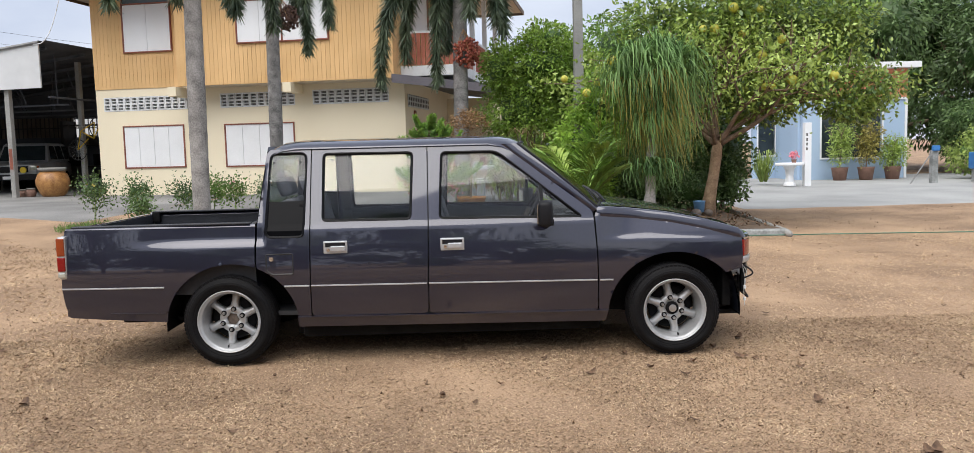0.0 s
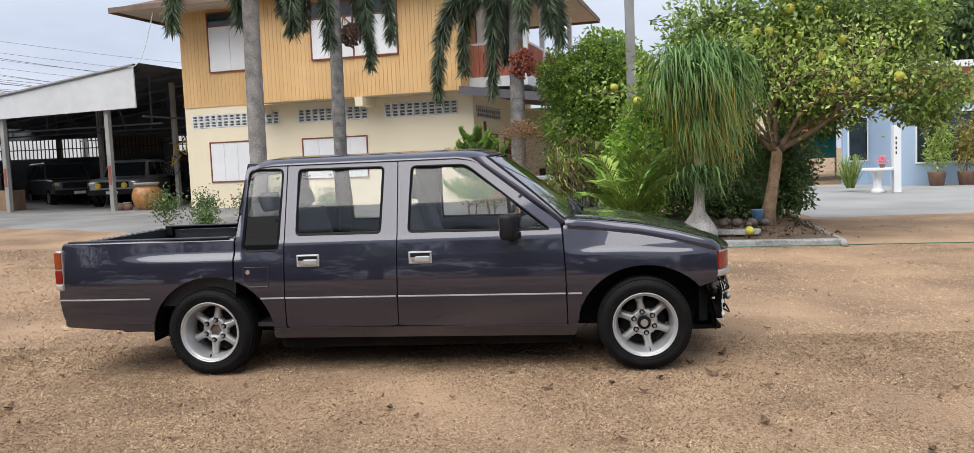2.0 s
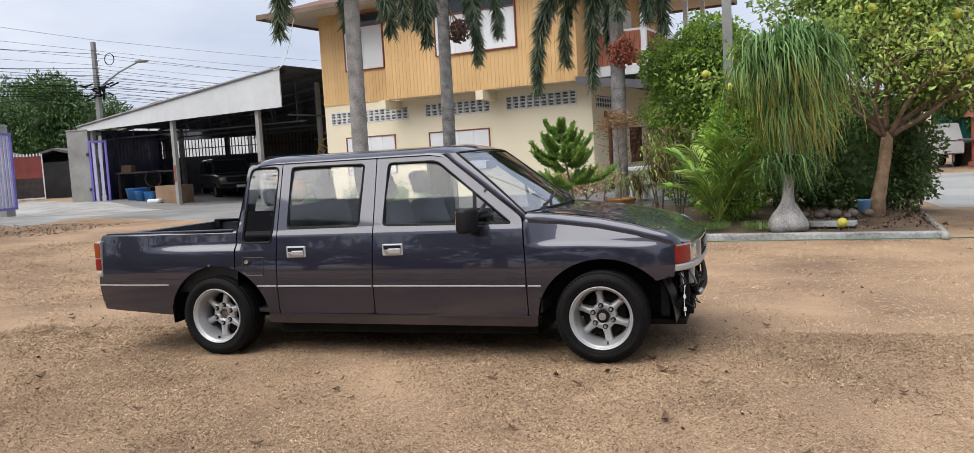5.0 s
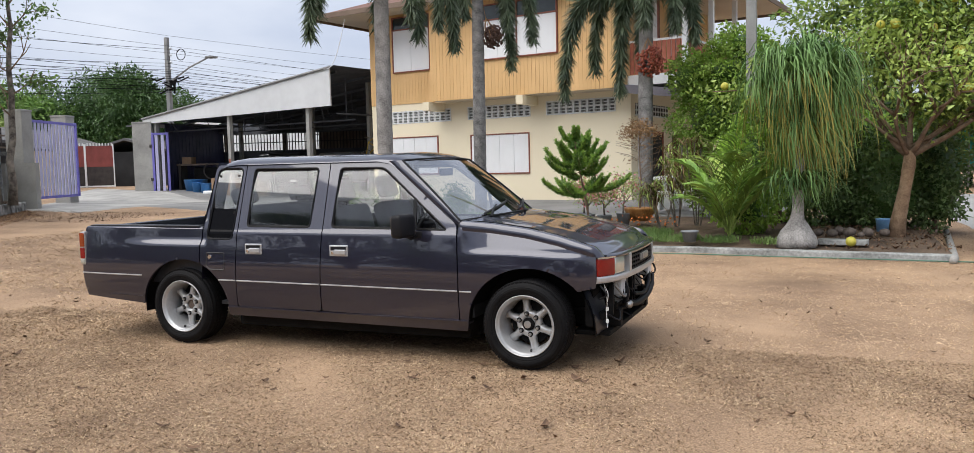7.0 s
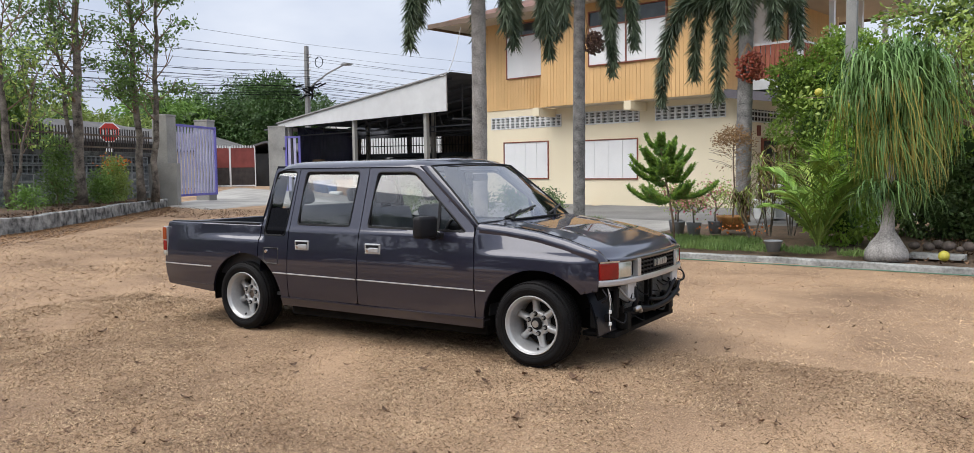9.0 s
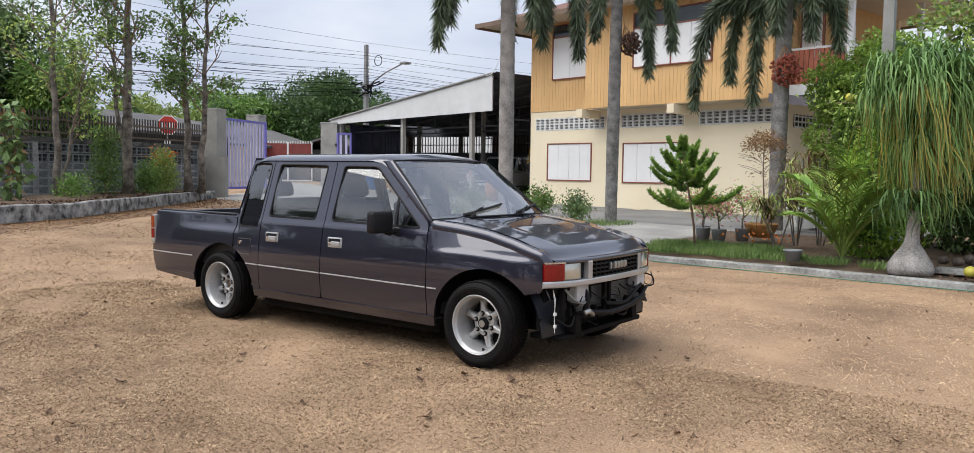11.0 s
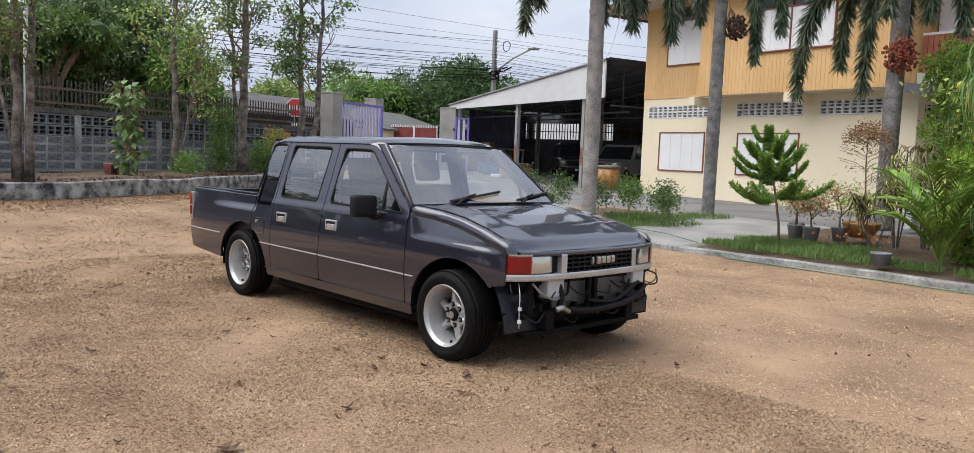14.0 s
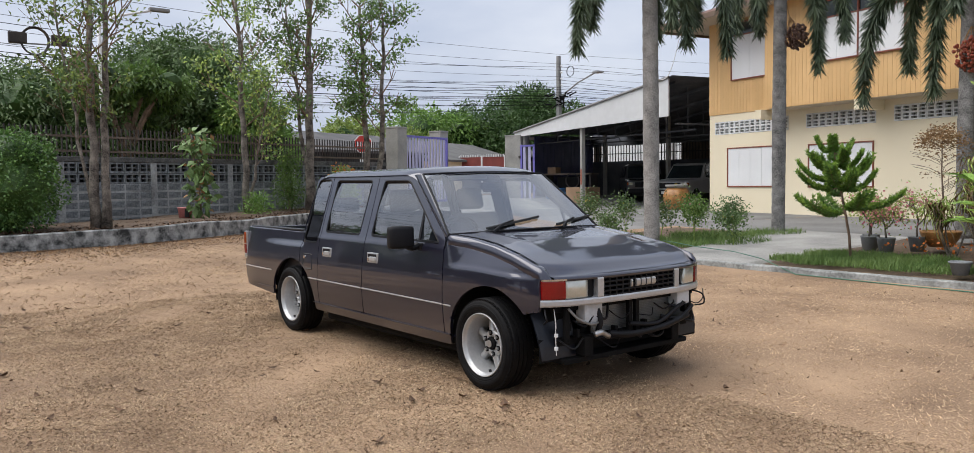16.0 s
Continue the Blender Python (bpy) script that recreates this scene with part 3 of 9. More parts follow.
def skin(x, z):
    """Half width of the body at a place on its side."""
    w = 0.84 - 0.017 * ((z - 0.58) / 0.24) ** 2 * (1 if 0.3 < z < 0.83 else 0)
    if z <= 0.33:
        w = 0.823 - 0.28 * (0.33 - z)
    if z >= 0.83:
        w = 0.8215 - 0.15 * (min(z, 0.97) - 0.83)
    if z > 0.97:
        w -= 0.30 * (z - 0.97)
    if x > 1.0 or x < -1.3:
        low, much = (0.806 - 0.02 * smoothstep((x - 1.3) / 0.6), 1 - smoothstep((x - 1.78) / 0.26)) if x > 0 else (0.828, smoothstep((x + 2.30) / 0.6))
        much *= smoothstep((x - 0.99) / 0.22) if x > 0 else 1.0
        w -= (0.015 if x > 0 else 0.024) * much * smoothstep((z - low) / (0.040 if x > 0 else 0.056))
    elif z < 1.0:
        w -= 0.009 * smoothstep((z - 0.93) / 0.045)
    else:
        w -= 0.009
    if x > 0.98:
        w -= 0.26 * max(0.0, z - 0.845) * smoothstep((x - 0.98) / 0.4)
    if x > 1.7:
        w -= 0.036 * ((x - 1.7) / 0.32) ** 2
    if x < -2.35:
        w -= 0.014 * ((-2.35 - x) / 0.3) ** 2
    return w


def inside(poly, x, z):
    hit = False
    for (ax, az), (bx, bz) in zip(poly, poly[1:] + poly[:1]):
        if (az > z) != (bz > z) and x < (bx - ax) * (z - az) / (bz - az) + ax:
            hit = not hit
    return hit


def nearest(poly, x, z):
    best = (9.0, x, z)
    for (ax, az), (bx, bz) in zip(poly, poly[1:] + poly[:1]):
        dx, dz = bx - ax, bz - az
        k = ((x - ax) * dx + (z - az) * dz) / max(1e-9, dx * dx + dz * dz)
        k = min(1, max(0, k))
        px, pz = ax + k * dx, az + k * dz
        d = math.hypot(px - x, pz - z)
        if d < best[0]:
            best = (d, px, pz)
    return best


def round_poly(points, r, n=4):
    """Rounds the corners of a polygon."""
    out = []
    k = len(points)
    for i, p in enumerate(points):
        p, a, b = Vector(p), Vector(points[i - 1]), Vector(points[(i + 1) % k])
        ra = r[i] if hasattr(r, "__len__") else r
        if ra <= 0:
            out.append(tuple(p))
            continue
        u, v = (a - p), (b - p)
        ra = min(ra, u.length * 0.45, v.length * 0.45)
        s, e = p + u.normalized() * ra, p + v.normalized() * ra
        for j in range(n + 1):
            t = j / n
            out.append(tuple(s * (1 - t) ** 2 + p * 2 * t * (1 - t) + e * t * t))
    return out


def arch(hub, rx, rz, z_from, z_to, n=22):
    """Points over a wheel arch, from its rear foot to its front foot."""
    cx, cz = hub
    a0 = math.pi - math.asin(max(-1, min(1, (z_from - cz) / rz)))
    a1 = math.asin(max(-1, min(1, (z_to - cz) / rz)))
    return [(cx + rx * math.cos(a0 + (a1 - a0) * k / n), cz + rz * math.sin(a0 + (a1 - a0) * k / n)) for k in range(n + 1)]


CELL = 0.014


def panel_mesh(outline, holes, side, lip=0.022):
    """A pressed side panel: a fine grid snapped to its outline and openings, with turned-in edges."""
    loops = [outline] + holes
    xs, zs = [p[0] for p in outline], [p[1] for p in outline]
    x0, z0 = min(xs), min(zs)
    nx, nz = int((max(xs) - x0) / CELL) + 2, int((max(zs) - z0) / CELL) + 2
    bm = bmesh.new()
    vert = {}

    def place(i, j):
        if (i, j) not in vert:
            x, z = x0 + (i - 0.5) * CELL, z0 + (j - 0.5) * CELL
            d, px, pz = min(nearest(l, x, z) for l in loops)
            if d < CELL * 0.72:
                x, z = px, pz
            vert[i, j] = bm.verts.new((x, side * skin(x, z), z))
        return vert[i, j]

    for i in range(nx + 1):
        for j in range(nz + 1):
            cx, cz = x0 + i * CELL, z0 + j * CELL
            if inside(outline, cx, cz) and not any(inside(h, cx, cz) for h in holes):
                q = [place(i, j), place(i + 1, j), place(i + 1, j + 1), place(i, j + 1)]
                bm.faces.new(q if side < 0 else q[::-1])
    bmesh.ops.remove_doubles(bm, verts=bm.verts, dist=0.0015)
    rim = [e for e in bm.edges if e.is_boundary]
    for e in rim:
        e.smooth = False
    made = bmesh.ops.extrude_edge_only(bm, edges=rim)["geom"]
    for v in made:
        if isinstance(v, bmesh.types.BMVert):
            v.co.y -= side * lip
    return fixed(bm)


def ring_on_skin(loop, side, wide, proud, deep):
    """A seal that follows an opening."""
    bm = bmesh.new()
    k = len(loop)
    rings = []
    cx, cz = sum(p[0] for p in loop) / k, sum(p[1] for p in loop) / k
    for i, (x, z) in enumerate(loop):
        ax, az = loop[i - 1]
        bx, bz = loop[(i + 1) % k]
        t = Vector((bx - ax, bz - az)).normalized()
        n = Vector((t.y, -t.x))
        if n.dot(Vector((cx - x, cz - z))) < 0:
            n = -n
        outer, inner = Vector((x, z)) - n * wide * 0.35, Vector((x, z)) + n * wide * 0.65
        yo, yi = side * (skin(x, z) + proud), side * (skin(x, z) - deep)
        rings.append([(outer.x, yo - side * proud * 1.5, outer.y), (x, yo, z), (inner.x, yo - side * 0.006, inner.y), (inner.x, yi, inner.y)])
    rows = [[bm.verts.new(p) for p in r] for r in rings]
    for i in range(k):
        a, b = rows[i], rows[(i + 1) % k]
        for j in range(3):
            bm.faces.new((a[j], b[j], b[j + 1], a[j + 1]))
    return fixed(bm)


def pane_mesh(loop, side, deep):
    """A pane, slightly barrelled, that fills an opening."""
    bm = bmesh.new()
    low, high = min(z for x, z in loop), max(z for x, z in loop)
    rings = []
    for k in range(17):
        t = k / 16
        z = low + (high - low) * min(0.998, max(0.002, t))
        hits = sorted(ax + (bx - ax) * (z - az) / (bz - az) for (ax, az), (bx, bz) in zip(loop, loop[1:] + loop[:1]) if (az > z) != (bz > z))
        bulge = 0.042 * (high - low) * (t - t * t) * 4 * (1 if high > 1.3 else 0)
        rings.append([(x, side * (skin(x, z) - deep - 0.006 + bulge), z) for x in np.linspace(hits[0], hits[-1], 7)])
    return fixed(loft(bm, rings, False, False))


def strip_on_skin(x0, z0, x1, z1, side, high, proud=0.008):
    """A thin strip along the side."""
    bm = bmesh.new()
    n = max(2, int(abs(x1 - x0) / 0.05))
    rings = []
    for k in range(n + 1):
        x, z = x0 + (x1 - x0) * k / n, z0 + (z1 - z0) * k / n
        w = skin(x, z)
        rings.append([(x, side * (w - 0.004), z - high / 2), (x, side * (w + proud), z - high / 4), (x, side * (w + proud), z + high / 4), (x, side * (w - 0.004), z + high / 2)])
    return fixed(loft(bm, rings))


QUARTER_HOLE = round_poly([(-1.262, 1.462), (-1.005, 1.462), (-1.025, 0.885), (-1.290, 0.885)], [0.05, 0.05, 0.04, 0.05])
UPPER_QUARTER = [(-1.2685, 1.135), (-1.0165, 1.135)] + [p for p in QUARTER_HOLE if p[1] > 1.2][::-1]
LOWER_QUARTER = [(-1.0165, 1.131), (-1.2685, 1.131)] + [p for p in QUARTER_HOLE if p[1] < 1.1][::-1]
REAR_HOLE = round_poly([(-0.895, 1.452), (-0.268, 1.447), (-0.288, 0.985), (-0.898, 0.988)], 0.035)
FRONT_HOLE = round_poly([(-0.072, 1.442), (0.318, 1.440), (0.902, 0.972), (-0.092, 0.985)], [0.035, 0.05, 0.03, 0.035])
REAR_ARCH = arch((-1.53, 0.30), 0.452, 0.415, 0.32, 0.33, 40)
BED = [(-2.655, 0.975), (-2.675, 0.90), (-2.685, 0.57), (-2.67, 0.46), (-2.645, 0.372)] + [(-2.0, 0.325)] + [p for p in REAR_ARCH if p[0] < -1.368] + [(-1.362, 0.685), (-1.362, 0.965)]
QUARTER = [(-1.352, 0.685)] + [p for p in REAR_ARCH if p[0] > -1.345] + [(-0.992, 0.333), (-0.985, 0.95), (-0.980, 1.49), (-1.262, 1.49), (-1.288, 1.46), (-1.348, 0.97)]
REAR_DOOR = round_poly([(-0.984, 0.337), (-0.184, 0.337), (-0.172, 0.98), (-0.172, 1.488), (-0.972, 1.488), (-0.977, 0.95)], [0.03, 0.03, 0, 0.0, 0.0, 0])
FRONT_DOOR = round_poly([(-0.176, 0.337), (0.995, 0.318), (0.992, 0.70), (0.972, 1.01), (0.352, 1.488), (-0.164, 1.488), (-0.164, 0.98)], [0.03, 0.03, 0, 0.03, 0.03, 0, 0])


def shoulder(x):
    """Height of the bonnet's edge along the truck."""
    return float(np.interp(x, (0.9, 1.0, 1.25, 1.51, 1.75, 1.99, 2.09, 2.2), (1.053, 1.045, 1.022, 0.988, 0.938, 0.868, 0.815, 0.79)))


FENDER = [(1.003, 0.322), (1.065, 0.318)] + arch((1.53, 0.30), 0.462, 0.415, 0.318, 0.56, 26) + [(1.960, 0.580), (2.006, 0.585), (2.014, 0.66), (2.010, 0.80)] \
    + [(x, shoulder(x) - 0.052) for x in (1.985, 1.9, 1.75, 1.6, 1.45, 1.3, 1.15)] + [(1.04, shoulder(1.04) - 0.050), (0.985, 1.0), (1.0, 0.70)]
SILL = [(-1.083, 0.262), (1.05, 0.240), (1.066, 0.312), (0.9, 0.316), (-0.19, 0.330), (-0.9, 0.330), (-1.088, 0.330)]

for side in (-1, 1):
    part("bed_side", panel_mesh(BED, [], side), PAINT, truck, smooth=True)
    quarter = part("quarter_panel", panel_mesh(QUARTER, [QUARTER_HOLE], side), PAINT, truck, smooth=True)
    part("window_seal", ring_on_skin(QUARTER_HOLE, side, 0.018, 0.004, 0.02), SEAL, quarter)
    part("window", pane_mesh(UPPER_QUARTER, side, 0.006), SIDE_GLASS, quarter, "side window glass", smooth=True).visible_shadow = False
    part("lower_panel", pane_mesh(LOWER_QUARTER, side, 0.002), BLACK_GLOSS, quarter, "gloss black lower part of the window")
    for x, z in ((-1.235, 1.395), (-1.045, 1.10), (-1.05, 1.395)):
        part("clip", lathe(bmesh.new(), [(0.012, -0.004), (0.012, 0.004)], 8, "y", (x, side * (skin(x, z) - 0.006), z)), BLACK_PLASTIC, quarter)
    door = part("rear_door", panel_mesh(REAR_DOOR, [REAR_HOLE], side), PAINT, truck, smooth=True)
    part("window_seal", ring_on_skin(REAR_HOLE, side, 0.021, 0.004, 0.02), SEAL, door)
    part("window", pane_mesh(REAR_HOLE, side, 0.014), SIDE_GLASS, door, "side window glass", smooth=True).visible_shadow = False
    part("inner_panel", pane_mesh([(-0.97, 0.36), (-0.2, 0.36), (-0.2, 0.975), (-0.97, 0.98)], side, 0.06), DASH, door)
    fdoor = part("front_door", panel_mesh(FRONT_DOOR, [FRONT_HOLE], side), PAINT, truck, smooth=True)
    part("window_seal", ring_on_skin(FRONT_HOLE, side, 0.021, 0.004, 0.02), SEAL, fdoor)
    part("window", pane_mesh(FRONT_HOLE, side, 0.014), SIDE_GLASS, fdoor, "side window glass", smooth=True).visible_shadow = False
    part("inner_panel", pane_mesh([(-0.15, 0.36), (0.96, 0.34), (0.93, 0.965), (-0.15, 0.978)], side, 0.06), DASH, fdoor)
    bm = bmesh.new()
    loft(bm, [[(x - 0.012, side * (skin(x, z) - d), z), (x + 0.012, side * (skin(x, z) - d), z), (x + 0.012, side * (skin(x, z) - d + 0.014), z), (x - 0.012, side * (skin(x, z) - d + 0.014), z)] for x, z, d in ((0.615, 1.205, 0.012), (0.63, 0.98, 0.012))])
    part("window_post", fixed(bm), BLACK_PLASTIC, fdoor)
    for d, x0 in ((door, -0.89), (fdoor, -0.088)):
        z0, z1 = 0.768, 0.855
        w = skin(x0, 0.81)
        bezel = part("door_handle", boxed(x0, x0 + 0.165, side * (w - 0.01), side * (w + 0.008), z0, z1, bevel=0.0085), SURROUND, d, "chrome door handle")
        part("recess", boxed(x0 + 0.014, x0 + 0.151, side * (w + 0.002), side * (w + 0.0095), z0 + 0.046, z1 - 0.012), BLACK_PLASTIC, bezel)
        part("lever", boxed(x0 + 0.050, x0 + 0.152, side * (w + 0.004), side * (w + 0.022), z0 + 0.014, z0 + 0.054, bevel=0.008), SURROUND, bezel)
        part("keyhole", lathe(bmesh.new(), [(0.012, -0.008), (0.012, 0.008)], 12, "y", (x0 + 0.034, side * (w + 0.012), z0 + 0.028)), CHROME, bezel)
    part("fender", panel_mesh(FENDER, [], side), PAINT, truck, smooth=True)
    sill = part("sill", panel_mesh(SILL, [], side, 0.10), PAINT, truck, smooth=True)
    part("seam", strip_on_skin(-1.085, 0.334, 1.07, 0.318, side, 0.012, 0.012), PAINT, sill)
    part("seam", strip_on_skin(-2.36, 0.395, -1.985, 0.388, side, 0.008, 0.006), PAINT, truck)
    for a, b, za, zb in ((-2.684, -1.985, 0.573, 0.568), (-1.165, -0.995, 0.553, 0.552), (-0.982, -0.19, 0.552, 0.546), (-0.172, 0.99, 0.546, 0.536), (1.008, 1.10, 0.535, 0.534)):
        part("trim_strip", strip_on_skin(a, za, b, zb, side, 0.014, 0.006), SURROUND, truck)
    # fuel flap on one flank
    if side < 0:
        flap = [(-1.285, 0.775), (-1.10, 0.775), (-1.10, 0.635), (-1.245, 0.635), (-1.285, 0.665)]
        part("fuel_flap", ring_on_skin(round_poly(flap, 0.012), side, 0.012, 0.005, 0.008), RUBBER, quarter)
        part("lock", lathe(bmesh.new(), [(0.016, -0.006), (0.016, 0.004), (0.010, 0.008)], 14, "y", (-1.248, side * (skin(-1.25, 0.74) + 0.002), 0.742)), CHROME, quarter)
    # tail lamp round the rear corner
    lamp = part("tail_lamp", boxed(-2.695, -2.640, side * 0.74, side * 0.828, 0.640, 0.935, bevel=0.012), SATIN, truck, "tall tail lamp with amber and red lenses")
    for z0, z1, mat in ((0.80, 0.925, AMBER_LENS), (0.695, 0.795, RED_LENS), (0.65, 0.69, CLEAR_LENS)):
        part("lens", boxed(-2.703, -2.648, side * 0.75, side * 0.834, z0, z1, bevel=0.01), mat, lamp)

# roof
bm = bmesh.new()
rings = []
for k in range(19):
    t = k / 18
    dip = 0.055 * max(0, (0.10 - t) / 0.10) ** 2 + 0.062 * max(0, (t - 0.88) / 0.12) ** 2
    row = []
    for j in range(25):
        a = -1 + 2 * j / 24
        y = 0.652 * math.sin(a * math.pi / 2) if abs(a) < 1 else 0.652 * a
        cor = abs(y) / 0.652
        z = 1.560 - 0.028 * cor ** 2 - 0.044 * cor ** 14 - dip
        x = -1.305 + t * (0.500 + 0.055 * (1 - cor ** 2) + 1.305) + (0.03 * cor ** 2 * (1 - t))
        x -= 0.05 * cor ** 6 * t
        row.append((x, y, z))
    rings.append(row)
loft(bm, rings, False, False)
part("roof", fixed(bm), PAINT, truck, smooth=True)
bm = bmesh.new()
loft(bm, [[(p[0], p[1] * 0.97, p[2] - 0.035) for p in row] for row in rings[1:-1]], False, False)
part("headliner", fixed(bm), HEADLINER, truck, smooth=True)

# windscreen, with its seal and the pillars on both sides
def screen(s, t):
    """Place on the windscreen: s across from -1 to 1, t up from 0 to 1."""
    half = 0.773 + (0.631 - 0.773) * t
    x = (1.00 + 0.11 * (1 - s * s)) * (1 - t) + (0.470 + 0.065 * (1 - s * s)) * t + 0.012 * math.sin(math.pi * t)
    return Vector((x, s * half, 1.040 + 0.015 * (1 - s * s) + (1.490 - 1.040) * t))


bm = bmesh.new()
loft(bm, [[screen(-1 + 2 * i / 20, j / 10) for i in range(21)] for j in range(11)], False, False)
part("windscreen", fixed(bm), SCREEN_GLASS, truck, "raked windscreen glass", smooth=True).visible_shadow = False
edge = [screen(-1 + 2 * i / 24, 0) for i in range(25)] + [screen(1, j / 10) for j in range(1, 11)] + [screen(1 - 2 * i / 24, 1) for i in range(1, 25)] + [screen(-1, 1 - j / 10) for j in range(1, 10)]
bm = bmesh.new()
tube(bm, edge + edge[:1], 0.009, 6, False)
part("windscreen_seal", bm, BLACK_PLASTIC, truck, smooth=True)
for side in (-1, 1):
    bm = bmesh.new()
    rings = []
    for k in range(11):
        t = k / 10
        inner = screen(side, t)
        x, z = 0.988 + (0.352 - 0.988) * t, 1.012 + (1.488 - 1.012) * t
        outer = Vector((x, side * skin(x, z), z))
        outer2 = Vector((x - 0.02, side * (skin(x, z) - 0.03), z - 0.03))
        mid = inner.lerp(outer, 0.28) + Vector((0.001, side * 0.006, 0.001))
        rings.append([inner, inner.lerp(mid, 0.6) + Vector((0.001, side * 0.002, 0.001)), mid, mid.lerp(outer, 0.6) + Vector((0.001, side * 0.004, 0.001)), outer, outer2, inner - Vector((0.05, 0, 0.02))])
    loft(bm, rings, True, False)
    part("pillar", fixed(bm), PAINT, truck, smooth=True)
    # door and window posts seen from within
    for x0, x1 in ((-0.25, -0.09), (-0.99, -0.91)):
        bm = bmesh.new()
        loft(bm, [[(x0, side * (skin(-0.2, z) - 0.03), z), (x1, side * (skin(-0.2, z) - 0.03), z), (x1, side * (skin(-0.2, z) - 0.06), z), (x0, side * (skin(-0.2, z) - 0.06), z)] for z in (0.3, 0.97, 1.5)])
        part("inner_post", fixed(bm), DASH, truck)

# rear wall of the cab, with its window
bm = bmesh.new()


def rear_wall(y, z):
    return (-1.352 + 0.07 * max(0, z - 0.97) / 0.53, y, z)


def wide_at(z):
    return skin(-1.3, z) - 0.004


for z0, z1, pairs in ((0.45, 1.02, ((-1, 1),)), (1.02, 1.42, ((-1, -0.72), (0.72, 1))), (1.42, 1.51, ((-1, 1),))):
    for a, b in pairs:
        bm.faces.new([bm.verts.new(rear_wall(s * wide_at(z), z)) for s, z in ((a, z0), (b, z0), (b, z1), (a, z1))])
part("rear_wall", fixed(bm), PAINT, truck)
bm = bmesh.new()
bm.faces.new([bm.verts.new(rear_wall(s * wide_at(z), z)) for s, z in ((-0.72, 1.02), (0.72, 1.02), (0.72, 1.42), (-0.72, 1.42))])
part("window", bm, SIDE_GLASS, truck, "rear cab window").visible_shadow = False


# bonnet and front
def nose(y):
    s = min(1.0, abs(y) / 0.84)
    return 2.165 - 0.06 * s * s - 0.14 * s ** 7


def bonnet(y, t):
    x0 = 1.02 + 0.105 * (1 - (y / 0.75) ** 2)
    x1 = nose(y) - 0.004
    x = x0 + (x1 - x0) * t
    z = shoulder(x) if x < 2.05 else shoulder(2.05) - (x - 2.05) * 0.30
    z += 0.012 * (1 - (y / 0.8) ** 2) + 0.010 * math.exp(-((abs(y) - 0.50) / 0.05) ** 2) * (1 - t)
    k = smoothstep((t - 0.86) / 0.14)
    return Vector((x, y, z * (1 - k) + 0.806 * k))


def edge_y(x):
    return skin(min(x, 2.03), shoulder(min(x, 2.03)) - 0.035) - 0.062


bm = bmesh.new()
rings = []
for k in range(33):
    t = k / 32
    row = []
    for j in range(33):
        a = -1 + 2 * j / 32
        y = a * edge_y(1.02 + 1.1 * t)
        row.append(bonnet(y, t))
    rings.append(row)
rings.append([p + Vector((0.006, 0, -0.022)) for p in rings[-1]])
rings.append([p + Vector((-0.03, 0, -0.006)) for p in rings[-1]])
loft(bm, rings, False, False)
part("bonnet", fixed(bm), PAINT, truck, "long flat bonnet", smooth=True)
for side in (-1, 1):
    bm = bmesh.new()
    rings = []
    for k in range(29):
        x = 1.0 + 0.99 * k / 28
        z = shoulder(x)
        w = skin(x, z - 0.035)
        rings.append([(x, side * (skin(x, z - 0.074) - 0.004), z - 0.074), (x, side * (skin(x, z - 0.066) + 0.004), z - 0.066), (x, side * (w + 0.003), z - 0.032), (x, side * (w - 0.001), z - 0.017), (x, side * (w - 0.010), z - 0.006), (x, side * (w - 0.026), z - 0.0015), (x, side * (w - 0.058), z), (x, side * (w - 0.059), z - 0.03)])
    for q in (0.5, 1.0):
        end = [Vector((nose(y), side * y, 0.792)) for y in np.linspace(0.795, 0.735, 8)]
        rings.append([Vector(a).lerp(b, q) + Vector((0.012 * (1 - q), 0, 0.012 * (1 - q))) for a, b in zip(rings[28], end)])
    loft(bm, rings, False, False)
    part("fender_top", fixed(bm), PAINT, truck, smooth=True)
bm = bmesh.new()
loft(bm, [[(0.94 + 0.1 * (1 - s * s), s * 0.72, 1.03), (1.05 + 0.1 * (1 - s * s), s * 0.74, 1.028), (1.09 + 0.1 * (1 - s * s), s * 0.74, 1.018)] for s in [k / 8 - 1 for k in range(17)]], False, False)
part("cowl", fixed(bm), BLACK_PLASTIC, truck)
for y in (-0.40, 0.22):
    a = screen(y / 0.70, 0.0) + Vector((0.035, 0, 0.0))
    arm = [a, screen((y + 0.10) / 0.70, 0.07) + Vector((0.03, 0, 0.018)), screen((y + 0.22) / 0.68, 0.13) + Vector((0.02, 0, 0.015))]
    bm = bmesh.new()
    tube(bm, arm, [0.012, 0.009, 0.006], 6)
    wiper = part("wiper", bm, BLACK_PLASTIC, truck)
    bm = bmesh.new()
    tube(bm, [screen((y - 0.02 + 0.5 * k / 6) / 0.69, 0.035 + 0.14 * k / 6) + Vector((0.012, 0, 0.010)) for k in range(7)], 0.010, 6)
    part("blade", bm, RUBBER, wiper)


